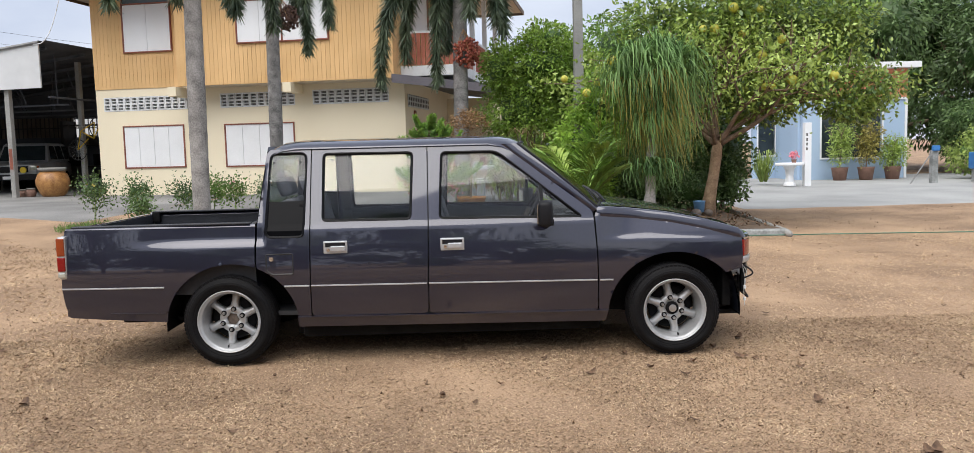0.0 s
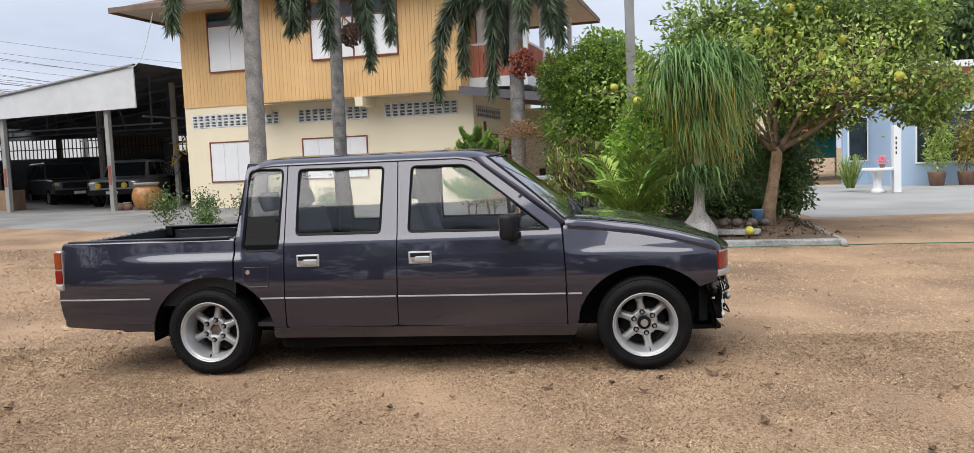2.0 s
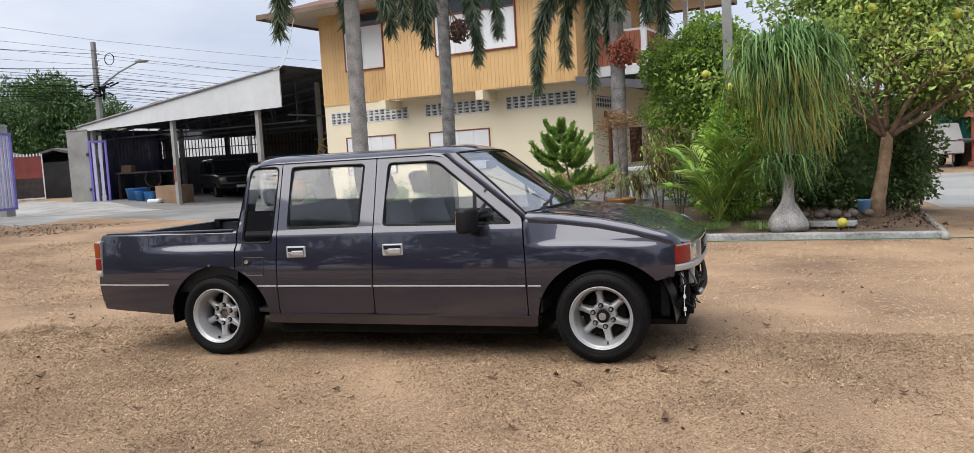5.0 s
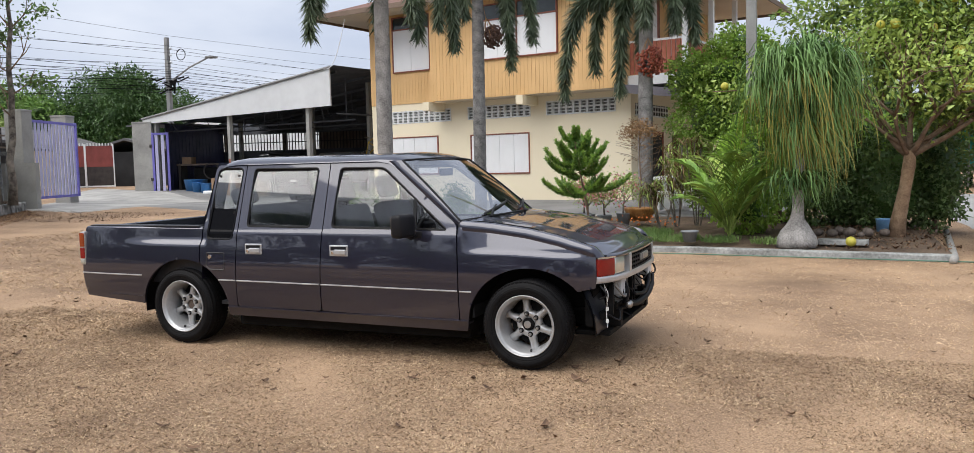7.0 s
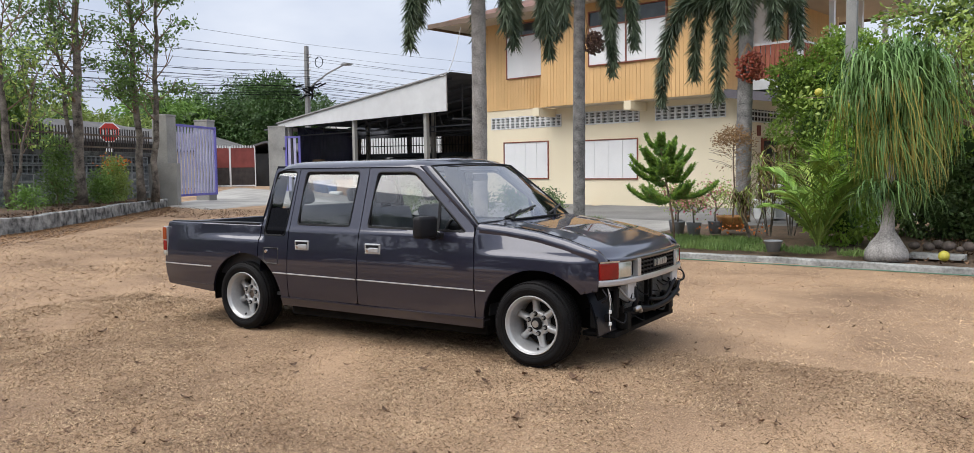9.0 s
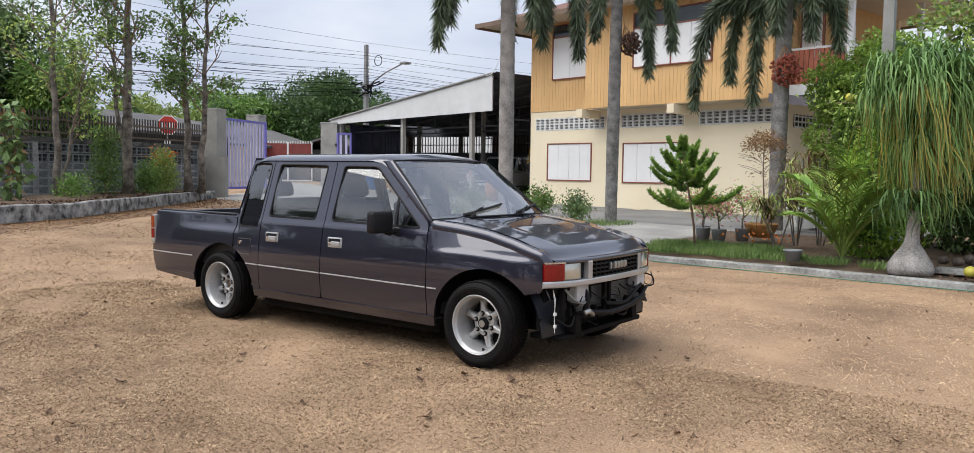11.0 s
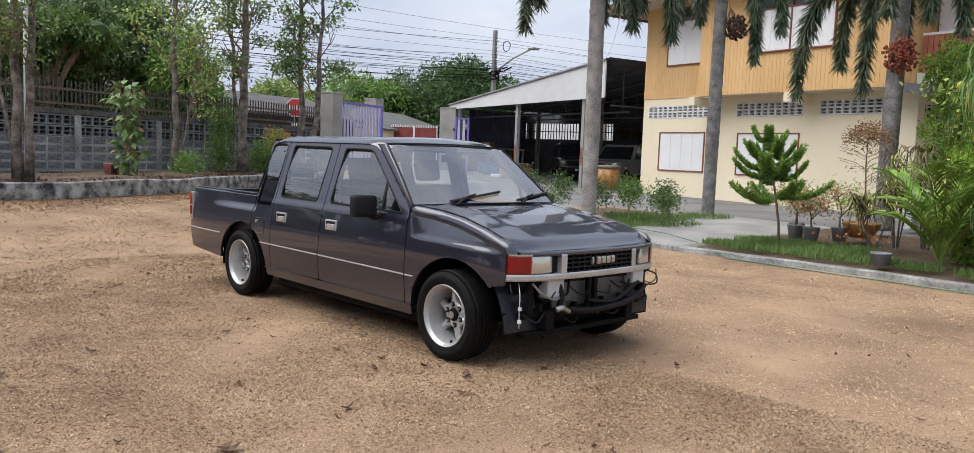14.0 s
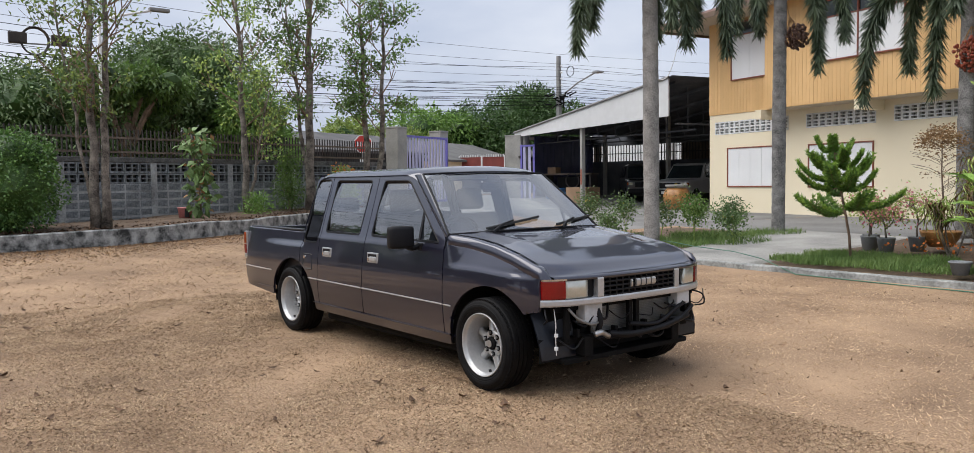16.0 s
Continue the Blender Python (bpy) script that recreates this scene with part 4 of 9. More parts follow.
def front_band(y0, y1, z0, z1, out, thick, n=14):
    """A band that follows the bowed front."""
    bm = bmesh.new()
    rings = []
    for k in range(n + 1):
        y = y0 + (y1 - y0) * k / n
        x = nose(y) + out
        rings.append([(x - thick, y, z0), (x - 0.006, y, z0), (x, y, z0 + 0.010), (x, y, z1 - 0.010), (x - 0.006, y, z1), (x - thick, y, z1)])
    return fixed(loft(bm, rings))


surround = part("grille_surround", front_band(-0.795, 0.795, 0.618, 0.662, 0.006, 0.05, 30), SURROUND, truck, "chrome grille and lamp surround", smooth=False)
for s in (-1, 1):
    part("post", front_band(min(s * 0.36, s * 0.412), max(s * 0.36, s * 0.412), 0.655, 0.792, 0.005, 0.05, 3), SURROUND, surround)
    part("panel", front_band(min(s * 0.412, s * 0.49), max(s * 0.412, s * 0.49), 0.664, 0.790, -0.035, 0.03, 4), BLACK_PLASTIC, surround)
    part("head_lamp", front_band(min(s * 0.49, s * 0.648), max(s * 0.49, s * 0.648), 0.666, 0.786, -0.004, 0.06, 8), CLEAR_LENS, truck, "rectangular headlamp with a ribbed lens", smooth=True)
    part("corner_lamp", front_band(min(s * 0.656, s * 0.787), max(s * 0.656, s * 0.787), 0.664, 0.786, 0.002, 0.05, 12), RED_LENS, truck, "red corner lamp")
    part("trim_strip", front_band(min(s * 0.648, s * 0.79), max(s * 0.648, s * 0.79), 0.786, 0.794, 0.004, 0.04, 10), CHROME, truck)
# near-black backing paints the shade behind the grille bars
grille = part("grille", front_band(-0.36, 0.36, 0.662, 0.790, -0.045, 0.02, 8), SHADE_BLACK, truck, "black egg-crate grille")
for k in range(13):
    y = -0.355 + 0.71 * k / 12
    part("grille_bar", front_band(y - 0.006, y + 0.006, 0.663, 0.789, -0.004, 0.04, 1), BLACK_PLASTIC, grille)
for z in (0.664, 0.694, 0.724, 0.755, 0.782):
    part("grille_bar", front_band(-0.36, 0.36, z - 0.005, z + 0.007, 0.0, 0.04, 8), BLACK_PLASTIC, grille)
for k in range(5):
    y = -0.112 + k * 0.052
    part("badge", front_band(y, y + 0.040 if k else y + 0.016, 0.706, 0.756, 0.012, 0.014, 1), SATIN, grille, "plain silver badge bar")

# what the missing bumper lays bare
front = part("radiator_frame", boxed(2.00, 2.05, -0.70, 0.70, 0.575, 0.615, bevel=0.006), BLACK_METAL, truck, "bare black radiator support behind the missing bumper")
part("brace", boxed(1.97, 2.03, -0.66, 0.66, 0.345, 0.40, bevel=0.012), BLACK_METAL, front)
part("brace", boxed(1.90, 1.95, -0.60, 0.60, 0.27, 0.335, bevel=0.008), BLACK_METAL, front)
for y in (-0.62, -0.02, 0.05, 0.62):
    part("brace", boxed(2.055, 2.085, y - 0.018, y + 0.018, 0.38, 0.60, bevel=0.004), BLACK_METAL, front)
for s in (-1, 1):
    part("rail", boxed(1.75, 2.10, s * 0.44 - 0.04, s * 0.44 + 0.04, 0.27, 0.40, bevel=0.01), BLACK_METAL, front)
    bm = bmesh.new()
    box(bm, 1.90, 1.96, s * 0.50, s * 0.70, 0.30, 0.60, bevel=0.01)
    part("inner_panel", bm, BLACK_METAL, front)
cond = part("condenser", boxed(2.000, 2.020, -0.34, 0.46, 0.385, 0.600), FINS, truck, "finned aluminium condenser")
for k in range(18):
    part("fin", boxed(2.020, 2.026, -0.335, 0.455, 0.390 + k * 0.0117, 0.3955 + k * 0.0117), FINS, cond)
for y, w, z0 in ((-0.405, 0.085, 0.485), (0.52, 0.07, 0.515)):
    tank = part("reservoir", boxed(2.02, 2.11, y - w, y + w, z0, 0.622, bevel=0.018), MILK, truck, "milky plastic reservoir")
    part("cap", lathe(bmesh.new(), [(0.02, 0), (0.02, 0.018), (0.012, 0.02)], 12, at=(2.08, y + 0.05, 0.60)), BLACK_PLASTIC, tank)


def hose(points, r, mat, label=""):
    """A smooth hose through the points."""
    pts = [Vector(p) for p in points]
    out = []
    for i in range(len(pts) - 1):
        p0, p1, p2, p3 = pts[max(i - 1, 0)], pts[i], pts[i + 1], pts[min(i + 2, len(pts) - 1)]
        for k in range(6):
            t = k / 6
            out.append(0.5 * ((2 * p1) + (p2 - p0) * t + (2 * p0 - 5 * p1 + 4 * p2 - p3) * t * t + (3 * p1 - p0 - 3 * p2 + p3) * t ** 3))
    bm = bmesh.new()
    tube(bm, out + [pts[-1]], r, 7)
    return part("hose", bm, mat, truck, label, smooth=True)


hose([(2.10, -0.25, 0.395), (2.13, -0.05, 0.375), (2.14, 0.25, 0.39), (2.12, 0.55, 0.44)], 0.022, BLACK_PLASTIC)
hose([(2.10, -0.05, 0.44), (2.13, 0.20, 0.42), (2.12, 0.42, 0.50), (2.08, 0.60, 0.54)], 0.016, BLACK_PLASTIC)
hose([(2.08, 0.30, 0.45), (2.13, 0.45, 0.43), (2.11, 0.62, 0.50)], 0.014, BLACK_PLASTIC)
hose([(2.09, -0.62, 0.60), (2.12, -0.55, 0.525), (2.12, -0.42, 0.48), (2.10, -0.31, 0.51)], 0.009, METAL_GREY)
hose([(2.14, -0.43, 0.415), (2.15, -0.39, 0.425), (2.14, -0.35, 0.415), (2.12, -0.28, 0.385)], 0.020, SATIN, "bare metal pipe stub")
hose([(2.09, -0.36, 0.58), (2.12, -0.355, 0.50), (2.10, -0.36, 0.42)], 0.020, BLACK_PLASTIC)
hose([(2.04, -0.70, 0.60), (2.06, -0.705, 0.50), (2.055, -0.70, 0.40), (2.06, -0.70, 0.30)], 0.0025, OFFWHITE, "loose white wire with plugs")
hose([(2.04, -0.70, 0.60), (2.07, -0.715, 0.54), (2.06, -0.70, 0.48)], 0.0025, OFFWHITE, "loose white wire with plugs")
hose([(2.02, 0.70, 0.60), (2.09, 0.76, 0.57), (2.10, 0.77, 0.50), (2.04, 0.74, 0.48)], 0.006, BLACK_PLASTIC)
hose([(2.03, -0.77, 0.60), (2.07, -0.80, 0.57), (2.08, -0.80, 0.54), (2.03, -0.78, 0.51)], 0.006, BLACK_PLASTIC)
hose([(2.02, -0.30, 0.36), (2.08, 0.0, 0.35), (2.08, 0.5, 0.37)], 0.014, BLACK_PLASTIC)
for z in (0.42, 0.335):
    part("plug", boxed(2.051, 2.069, -0.710, -0.690, z, z + 0.024, bevel=0.003), OFFWHITE, truck)
for y, z in ((-0.60, 0.47), (-0.52, 0.42), (-0.16, 0.40), (0.14, 0.41), (0.36, 0.40), (0.58, 0.47), (0.64, 0.42)):
    part("bracket", boxed(2.04, 2.085, y - 0.013, y + 0.013, z - 0.02, z + 0.035, bevel=0.004), BLACK_METAL, front)
part("fan_shroud", boxed(1.93, 1.985, -0.40, 0.50, 0.36, 0.60, bevel=0.02), BLACK_METAL, front)
part("undertray", boxed(1.80, 2.06, -0.62, 0.62, 0.225, 0.262, bevel=0.01), BLACK_METAL, front)
r = random.Random(21)
for k in range(12):
    y = -0.66 + 0.115 * k
    z = r.uniform(0.36, 0.55)
    hose([(2.05, y, z), (2.09 + r.uniform(0, 0.04), y + 0.06, z - r.uniform(0.0, 0.08)), (2.10, y + 0.15, z - r.uniform(-0.05, 0.06)), (2.05, y + 0.22, z + r.uniform(-0.04, 0.08))], r.choice((0.004, 0.006, 0.009)), BLACK_PLASTIC)

# inner arches, flaps, underside
for side in (-1, 1):
    for hub in (HUB_R, HUB_F):
        bm = bmesh.new()
        pts = arch((math.copysign(1.53, hub[0]), 0.30), 0.47, 0.435, 0.25, 0.25, 20)
        loft(bm, [[(x, side * 0.795, z) for x, z in pts], [(x, side * 0.46, z) for x, z in pts]], False, False)
        bm.faces.new([bm.verts.new((x, side * 0.46, z)) for x, z in pts])
        part("wheel_housing", fixed(bm), BLACK_METAL, truck)
    bm = bmesh.new()
    for dx in (0, 0.012):
        loft(bm, [[(x + dx + 0.03 * (0.80 - y), side * y, z) for y in (0.812 - 0.10 * (0.62 - z), 0.74, 0.62, 0.48)] for x, z in ((1.895, 0.62), (1.935, 0.53), (1.965, 0.44), (1.985, 0.35), (1.992, 0.265))], False, False)
    part("splash_flap", bm, FLAP, truck, "glossy blue-black splash flap before the wheel", smooth=True)
# chassis and underbody boxes sit low, added to keep light from under the truck
part("chassis", boxed(-1.15, 1.05, -0.56, 0.56, 0.155, 0.40, bevel=0.03), BLACK_METAL, truck)
part("chassis", boxed(-2.45, 1.80, -0.44, 0.44, 0.25, 0.39, bevel=0.02), BLACK_METAL, truck)
part("underbody_shade_block", boxed(-1.08, 1.03, -0.70, 0.70, 0.160, 0.33, bevel=0.03), BLACK_METAL, truck)
part("underbody_shade_block", boxed(-2.62, -2.02, -0.76, 0.76, 0.40, 0.50), BLACK_METAL, truck)
for hx, hz in (HUB_R, HUB_F):
    bm = bmesh.new()
    tube(bm, [(hx, -0.66, hz), (hx, 0.66, hz)], 0.05, 10)
    part("axle", bm, BLACK_METAL, truck)
bm = bmesh.new()
tube(bm, [(-2.35, -0.55, 0.36), (-2.05, -0.55, 0.31), (-1.9, -0.55, 0.28)], 0.02, 8)
part("exhaust", bm, BLACK_METAL, truck)

# load bed
bed = part("bed_floor", boxed(-2.60, -1.40, -0.74, 0.74, 0.50, 0.55), LINER, truck, "black lined load bed")
for k in range(14):
    part("rib", boxed(-2.58, -1.42, -0.70 + k * 0.108 - 0.02, -0.70 + k * 0.108 + 0.02, 0.55, 0.565), LINER, bed)
for side in (-1, 1):
    part("bed_wall", boxed(-2.62, -1.375, side * 0.735, side * 0.755, 0.50, 0.955), LINER, bed)
    rail_w = bmesh.new()
    loft(rail_w, [[(x, side * (skin(x, 0.97) - 0.002), 0.966), (x, side * (skin(x, 0.97) - 0.012), 0.982), (x, side * 0.745, 0.984), (x, side * 0.735, 0.955)] for x in np.linspace(-2.655, -1.362, 14)], False, False)
    part("bed_rail", fixed(rail_w), PAINT, truck, smooth=True)
    part("rail_cap", boxed(-2.62, -1.40, side * 0.70, side * 0.775, 0.982, 0.994, bevel=0.004), LINER, bed)
    part("wheel_tub", boxed(-1.98, -1.40, side * 0.50, side * 0.735, 0.55, 0.74, bevel=0.05), LINER, bed)
part("bed_wall", boxed(-1.40, -1.375, -0.75, 0.75, 0.50, 0.955), LINER, bed)
part("rail_cap", boxed(-1.42, -1.366, -0.76, 0.76, 0.957, 0.985, bevel=0.004), LINER, bed)
gate = part("tailgate", boxed(-2.69, -2.635, -0.735, 0.735, 0.42, 0.972, bevel=0.014), PAINT, truck, "closed tailgate")
part("liner", boxed(-2.634, -2.622, -0.72, 0.72, 0.55, 0.965), LINER, gate)
part("rear_panel", boxed(-2.672, -2.60, -0.80, 0.80, 0.375, 0.42, bevel=0.01), PAINT, truck)
part("latch", boxed(-2.625, -2.56, 0.69, 0.735, 0.90, 0.99, bevel=0.01), BLACK_METAL, gate)
part("latch", boxed(-2.625, -2.56, -0.735, -0.69, 0.90, 0.99, bevel=0.01), BLACK_METAL, gate)

# cabin
part("cabin_floor", boxed(-1.33, 1.05, -0.72, 0.72, 0.33, 0.36), DASH, truck)
part("firewall", boxed(1.03, 1.08, -0.74, 0.74, 0.33, 1.0), DASH, truck)


def seat(x, y, half, label):
    """A car seat with cushion, back and head restraint."""
    s = part("seat", boxed(x - 0.24, x + 0.26, y - half, y + half, 0.46, 0.64, bevel=0.05), CLOTH, truck, label, smooth=True)
    lean = Matrix.Translation((x - 0.22, y, 0.6)) @ Matrix.Rotation(radians(-17), 4, "Y")
    part("backrest", boxed(-0.07, 0.07, -half, half, 0.0, 0.56, bevel=0.05, m=lean), CLOTH, s, smooth=True)
    return s, lean


for y in (-0.37, 0.37):
    s, lean = seat(0.18, y, 0.25, "grey cloth front seat")
    part("head_restraint", boxed(-0.05, 0.05, -0.13, 0.13, 0.60, 0.80, bevel=0.045, m=lean), CLOTH, s, smooth=True)
s, lean = seat(-0.80, 0, 0.66, "grey cloth rear bench")
for y in (-0.4, 0.4):
    part("head_restraint", boxed(-0.05, 0.05, y - 0.13, y + 0.13, 0.58, 0.72, bevel=0.04, m=lean), CLOTH, s, smooth=True)
dash = part("dashboard", boxed(0.70, 1.04, -0.70, 0.70, 0.72, 0.98, bevel=0.05), DASH, truck, "plain grey dashboard", smooth=True)
part("dash_top", boxed(0.80, 1.07, -0.68, 0.68, 0.965, 1.0, bevel=0.015), DASH, dash, smooth=True)
part("instrument_hood", boxed(0.68, 0.86, -0.54, -0.20, 0.94, 1.04, bevel=0.03), DASH, dash, smooth=True)
wheel_m = Matrix.Translation((0.55, -0.37, 0.97)) @ Matrix.Rotation(radians(-62), 4, "Y")
bm = bmesh.new()
tube(bm, [wheel_m @ Vector((0.19 * math.cos(a), 0.19 * math.sin(a), 0)) for a in [2 * math.pi * k / 32 for k in range(33)]], 0.015, 8, False)
steer = part("steering_wheel", bm, BLACK_PLASTIC, truck, smooth=True)
part("hub", boxed(-0.05, 0.05, -0.18, 0.18, -0.03, 0.01, bevel=0.01, m=wheel_m), BLACK_PLASTIC, steer)
bm = bmesh.new()
tube(bm, [wheel_m @ Vector((0, 0, 0)), (0.80, -0.37, 0.82)], 0.04, 8)
part("column", bm, BLACK_PLASTIC, steer)
part("rear_mirror", boxed(0.52, 0.545, -0.11, 0.11, 1.36, 1.42, bevel=0.01), BLACK_PLASTIC, truck)

# door mirrors
for side in (-1, 1):
    tilt = pose(0.63, side * 0.955, 1.015, 0, 0, side * 8)
    mirror = part("door_mirror", boxed(-0.045, 0.045, -0.10, 0.10, -0.085, 0.085, bevel=0.028, m=tilt), BLACK_PLASTIC, truck, "black door mirror", smooth=True)
    part("mirror_glass", boxed(-0.050, -0.046, -0.082, 0.082, -0.066, 0.066, m=tilt), CHROME, mirror)
    bm = bmesh.new()
    tube(bm, [(0.64, side * 0.805, 0.945), (0.64, side * 0.86, 0.93), (0.635, side * 0.91, 0.945)], [0.03, 0.026, 0.022], 8)
    part("arm", bm, BLACK_PLASTIC, mirror)
    part("foot", boxed(0.585, 0.70, side * 0.785, side * 0.815, 0.915, 0.965, bevel=0.01), BLACK_PLASTIC, mirror)


# wheels
def wheel(m, capped):
    """A deep-dished six-spoke alloy wheel; its outer face looks along local -y."""
    side = [(0.205, 0.030), (0.214, 0.012), (0.222, 0.0), (0.236, -0.008), (0.243, -0.008), (0.246, -0.012), (0.262, -0.016), (0.276, -0.014), (0.279, -0.010), (0.292, -0.003), (0.303, 0.010), (0.310, 0.024)]
    tread = []
    for y in (0.034, 0.071, 0.108, 0.145):
        tread += [(0.3165, y), (0.3175, y + 0.014), (0.3165, y + 0.029), (0.309, y + 0.030), (0.309, y + 0.036)]
    back = [(0.310, 0.190), (0.300, 0.204), (0.270, 0.214), (0.230, 0.205), (0.205, 0.195)]
    w = part("wheel", lathe(bmesh.new(), (side + tread + back)[::-1], 72, "y", caps=False), TYRE, truck, "black tyre on a silver six-spoke alloy rim", smooth=False)
    w.matrix_basis = m
    block = bmesh.new()
    for k in range(64):
        turn = Matrix.Rotation(2 * math.pi * k / 64, 4, "Y")
        box(block, 0.296, 0.3115, 0.008, 0.032, -0.0105, 0.0105, m=turn)
        box(block, 0.300, 0.3120, 0.186, 0.203, -0.0105, 0.0105, m=turn)
    tagged(part("tread_pattern", block, TYRE, w), kind="stuff")
    bm = bmesh.new()
    lathe(bm, [(0.210, 0.032), (0.2175, 0.014), (0.2185, 0.000), (0.2165, -0.006), (0.2115, -0.006), (0.2075, 0.000), (0.2035, 0.010), (0.196, 0.015), (0.1925, 0.022), (0.189, 0.060), (0.183, 0.100), (0.176, 0.122), (0.176, 0.20)], 56, "y", caps=False)
    rim = part("rim", fixed(bm), ALLOY, w, "silver alloy rim with a deep lip", smooth=True)
    part("brake_drum", lathe(bmesh.new(), [(0.135, 0.150), (0.150, 0.156), (0.150, 0.19), (0.02, 0.20)], 28, "y"), BLACK_METAL, rim)
    for k in range(6):
        a = math.pi / 2 + k * math.pi / 3
        turn = Matrix.Rotation(a, 4, "Y")
        bm = bmesh.new()
        secs = []
        for r, half, front_y, back_y in ((0.040, 0.034, 0.090, 0.135), (0.070, 0.033, 0.089, 0.135), (0.100, 0.026, 0.090, 0.136), (0.130, 0.022, 0.093, 0.138), (0.158, 0.024, 0.098, 0.140), (0.182, 0.034, 0.104, 0.142)):
            secs.append([turn @ Vector((r, y, h * half)) for y, h in ((back_y, -1.2), (front_y + 0.018, -1.0), (front_y + 0.006, -0.72), (front_y, -0.3), (front_y, 0.3), (front_y + 0.006, 0.72), (front_y + 0.018, 1.0), (back_y, 1.2))])
        loft(bm, secs)
        part("spoke", fixed(bm), ALLOY, rim, smooth=True)
        at = (0.073 * math.cos(a), 0, -0.073 * math.sin(a))
        part("lug_seat", lathe(bmesh.new(), [(0.0185, 0.092), (0.0185, 0.0865), (0.014, 0.0865)], 14, "y", at), BLACK_METAL, rim)
        part("lug_nut", lathe(bmesh.new(), [(0.0105, 0.090), (0.0105, 0.072), (0.0075, 0.067)], 6, "y", at), SATIN, rim)
    part("hub_plate", lathe(bmesh.new(), [(0.094, 0.135), (0.092, 0.100), (0.084, 0.0925), (0.048, 0.0925), (0.0455, 0.100), (0.0455, 0.135)], 32, "y", caps=False), ALLOY, rim, smooth=True)
    if capped:
        part("hub_cap", lathe(bmesh.new(), [(0.045, 0.12), (0.045, 0.082), (0.040, 0.074), (0.030, 0.072), (0.027, 0.066), (0.010, 0.064)], 20, "y"), BLACK_METAL, rim, "black locking hub")
        part("hub_cap", lathe(bmesh.new(), [(0.027, 0.070), (0.026, 0.0625), (0.008, 0.0605)], 18, "y"), SATIN, rim, "dull metal hub face")
    else:
        part("hub_cap", lathe(bmesh.new(), [(0.045, 0.13), (0.045, 0.116), (0.030, 0.112), (0.008, 0.108)], 20, "y"), METAL_RUST, rim, "dull axle end in the open hub")
    part("valve", boxed(-0.004, 0.004, 0.035, 0.055, -0.19, -0.172), RUBBER, rim)
    return w


for (hx, hz), spin, out in ((HUB_R, 8, 0.838), (HUB_F, -10, 0.884)):
    wheel(pose(hx, -out, hz + 0.013, 0, spin, 0), out > 0.85)
    wheel(pose(hx, out, hz + 0.013, 0, spin + 20, 180), out > 0.85)


# ---- plants: materials and makers ----
BARK_GREY = surf("grey_palm_bark", (0.15, 0.145, 0.14), (0.40, 0.385, 0.37), 0.22, 0.9, 0.6, 0.025, fleck=0.1)
BARK_DARK = surf("dark_palm_bark", (0.085, 0.083, 0.082), (0.33, 0.32, 0.31), 0.16, 0.9, 0.6, 0.022, fleck=0.12)
BARK_BROWN = surf("brown_bark", (0.12, 0.08, 0.055), (0.27, 0.19, 0.135), 0.12, 0.9, 0.7, 0.02)
BARK_TAN = surf("tan_bark", (0.17, 0.105, 0.062), (0.38, 0.26, 0.165), 0.14, 0.9, 0.6, 0.02)
BARK_PALE = surf("pale_bark", (0.035, 0.029, 0.025), (0.27, 0.24, 0.205), 0.16, 0.9, 0.6, 0.025)
LEAF_MID = surf("green_leaf", (0.075, 0.155, 0.028), (0.20, 0.33, 0.075), 0.3, 0.5, vary=0.6, through_light=0.3)
LEAF_BRIGHT = surf("bright_leaf", (0.18, 0.34, 0.045), (0.46, 0.64, 0.13), 0.25, 0.45, vary=0.65, through_light=0.42)
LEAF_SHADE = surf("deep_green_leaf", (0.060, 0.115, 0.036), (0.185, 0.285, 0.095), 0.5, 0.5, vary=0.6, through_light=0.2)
LEAF_BUSH = surf("clipped_leaf", (0.040, 0.100, 0.022), (0.125, 0.235, 0.055), 0.25, 0.45, vary=0.6, through_light=0.2)
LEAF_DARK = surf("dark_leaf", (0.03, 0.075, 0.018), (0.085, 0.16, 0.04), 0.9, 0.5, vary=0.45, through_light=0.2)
LEAF_OLIVE = surf("olive_leaf", (0.165, 0.245, 0.05), (0.40, 0.50, 0.13), 0.3, 0.42, vary=0.6, through_light=0.32)
LEAF_PALM = surf("palm_frond", (0.040, 0.068, 0.038), (0.125, 0.165, 0.09), 0.4, 0.5, vary=0.4, through_light=0.15)
LEAF_PINE = surf("pine_needle", (0.075, 0.17, 0.035), (0.21, 0.37, 0.085), 0.25, 0.55, vary=0.4, through_light=0.2)
LEAF_TIP = surf("young_needle", (0.13, 0.26, 0.035), (0.32, 0.48, 0.085), 0.2, 0.55, vary=0.35, through_light=0.25)
LEAF_STRAP = surf("strap_leaf", (0.058, 0.128, 0.040), (0.195, 0.315, 0.105), 0.7, 0.5, vary=0.75, through_light=0.2, spec=0.25)
LEAF_FERN = surf("yellow_green_frond", (0.095, 0.20, 0.032), (0.29, 0.44, 0.095), 0.3, 0.45, vary=0.6, through_light=0.2)
LEAF_YELLOW = surf("yellowing_leaf", (0.26, 0.23, 0.05), (0.42, 0.36, 0.09), 0.4, 0.6, vary=0.3, through_light=0.2)
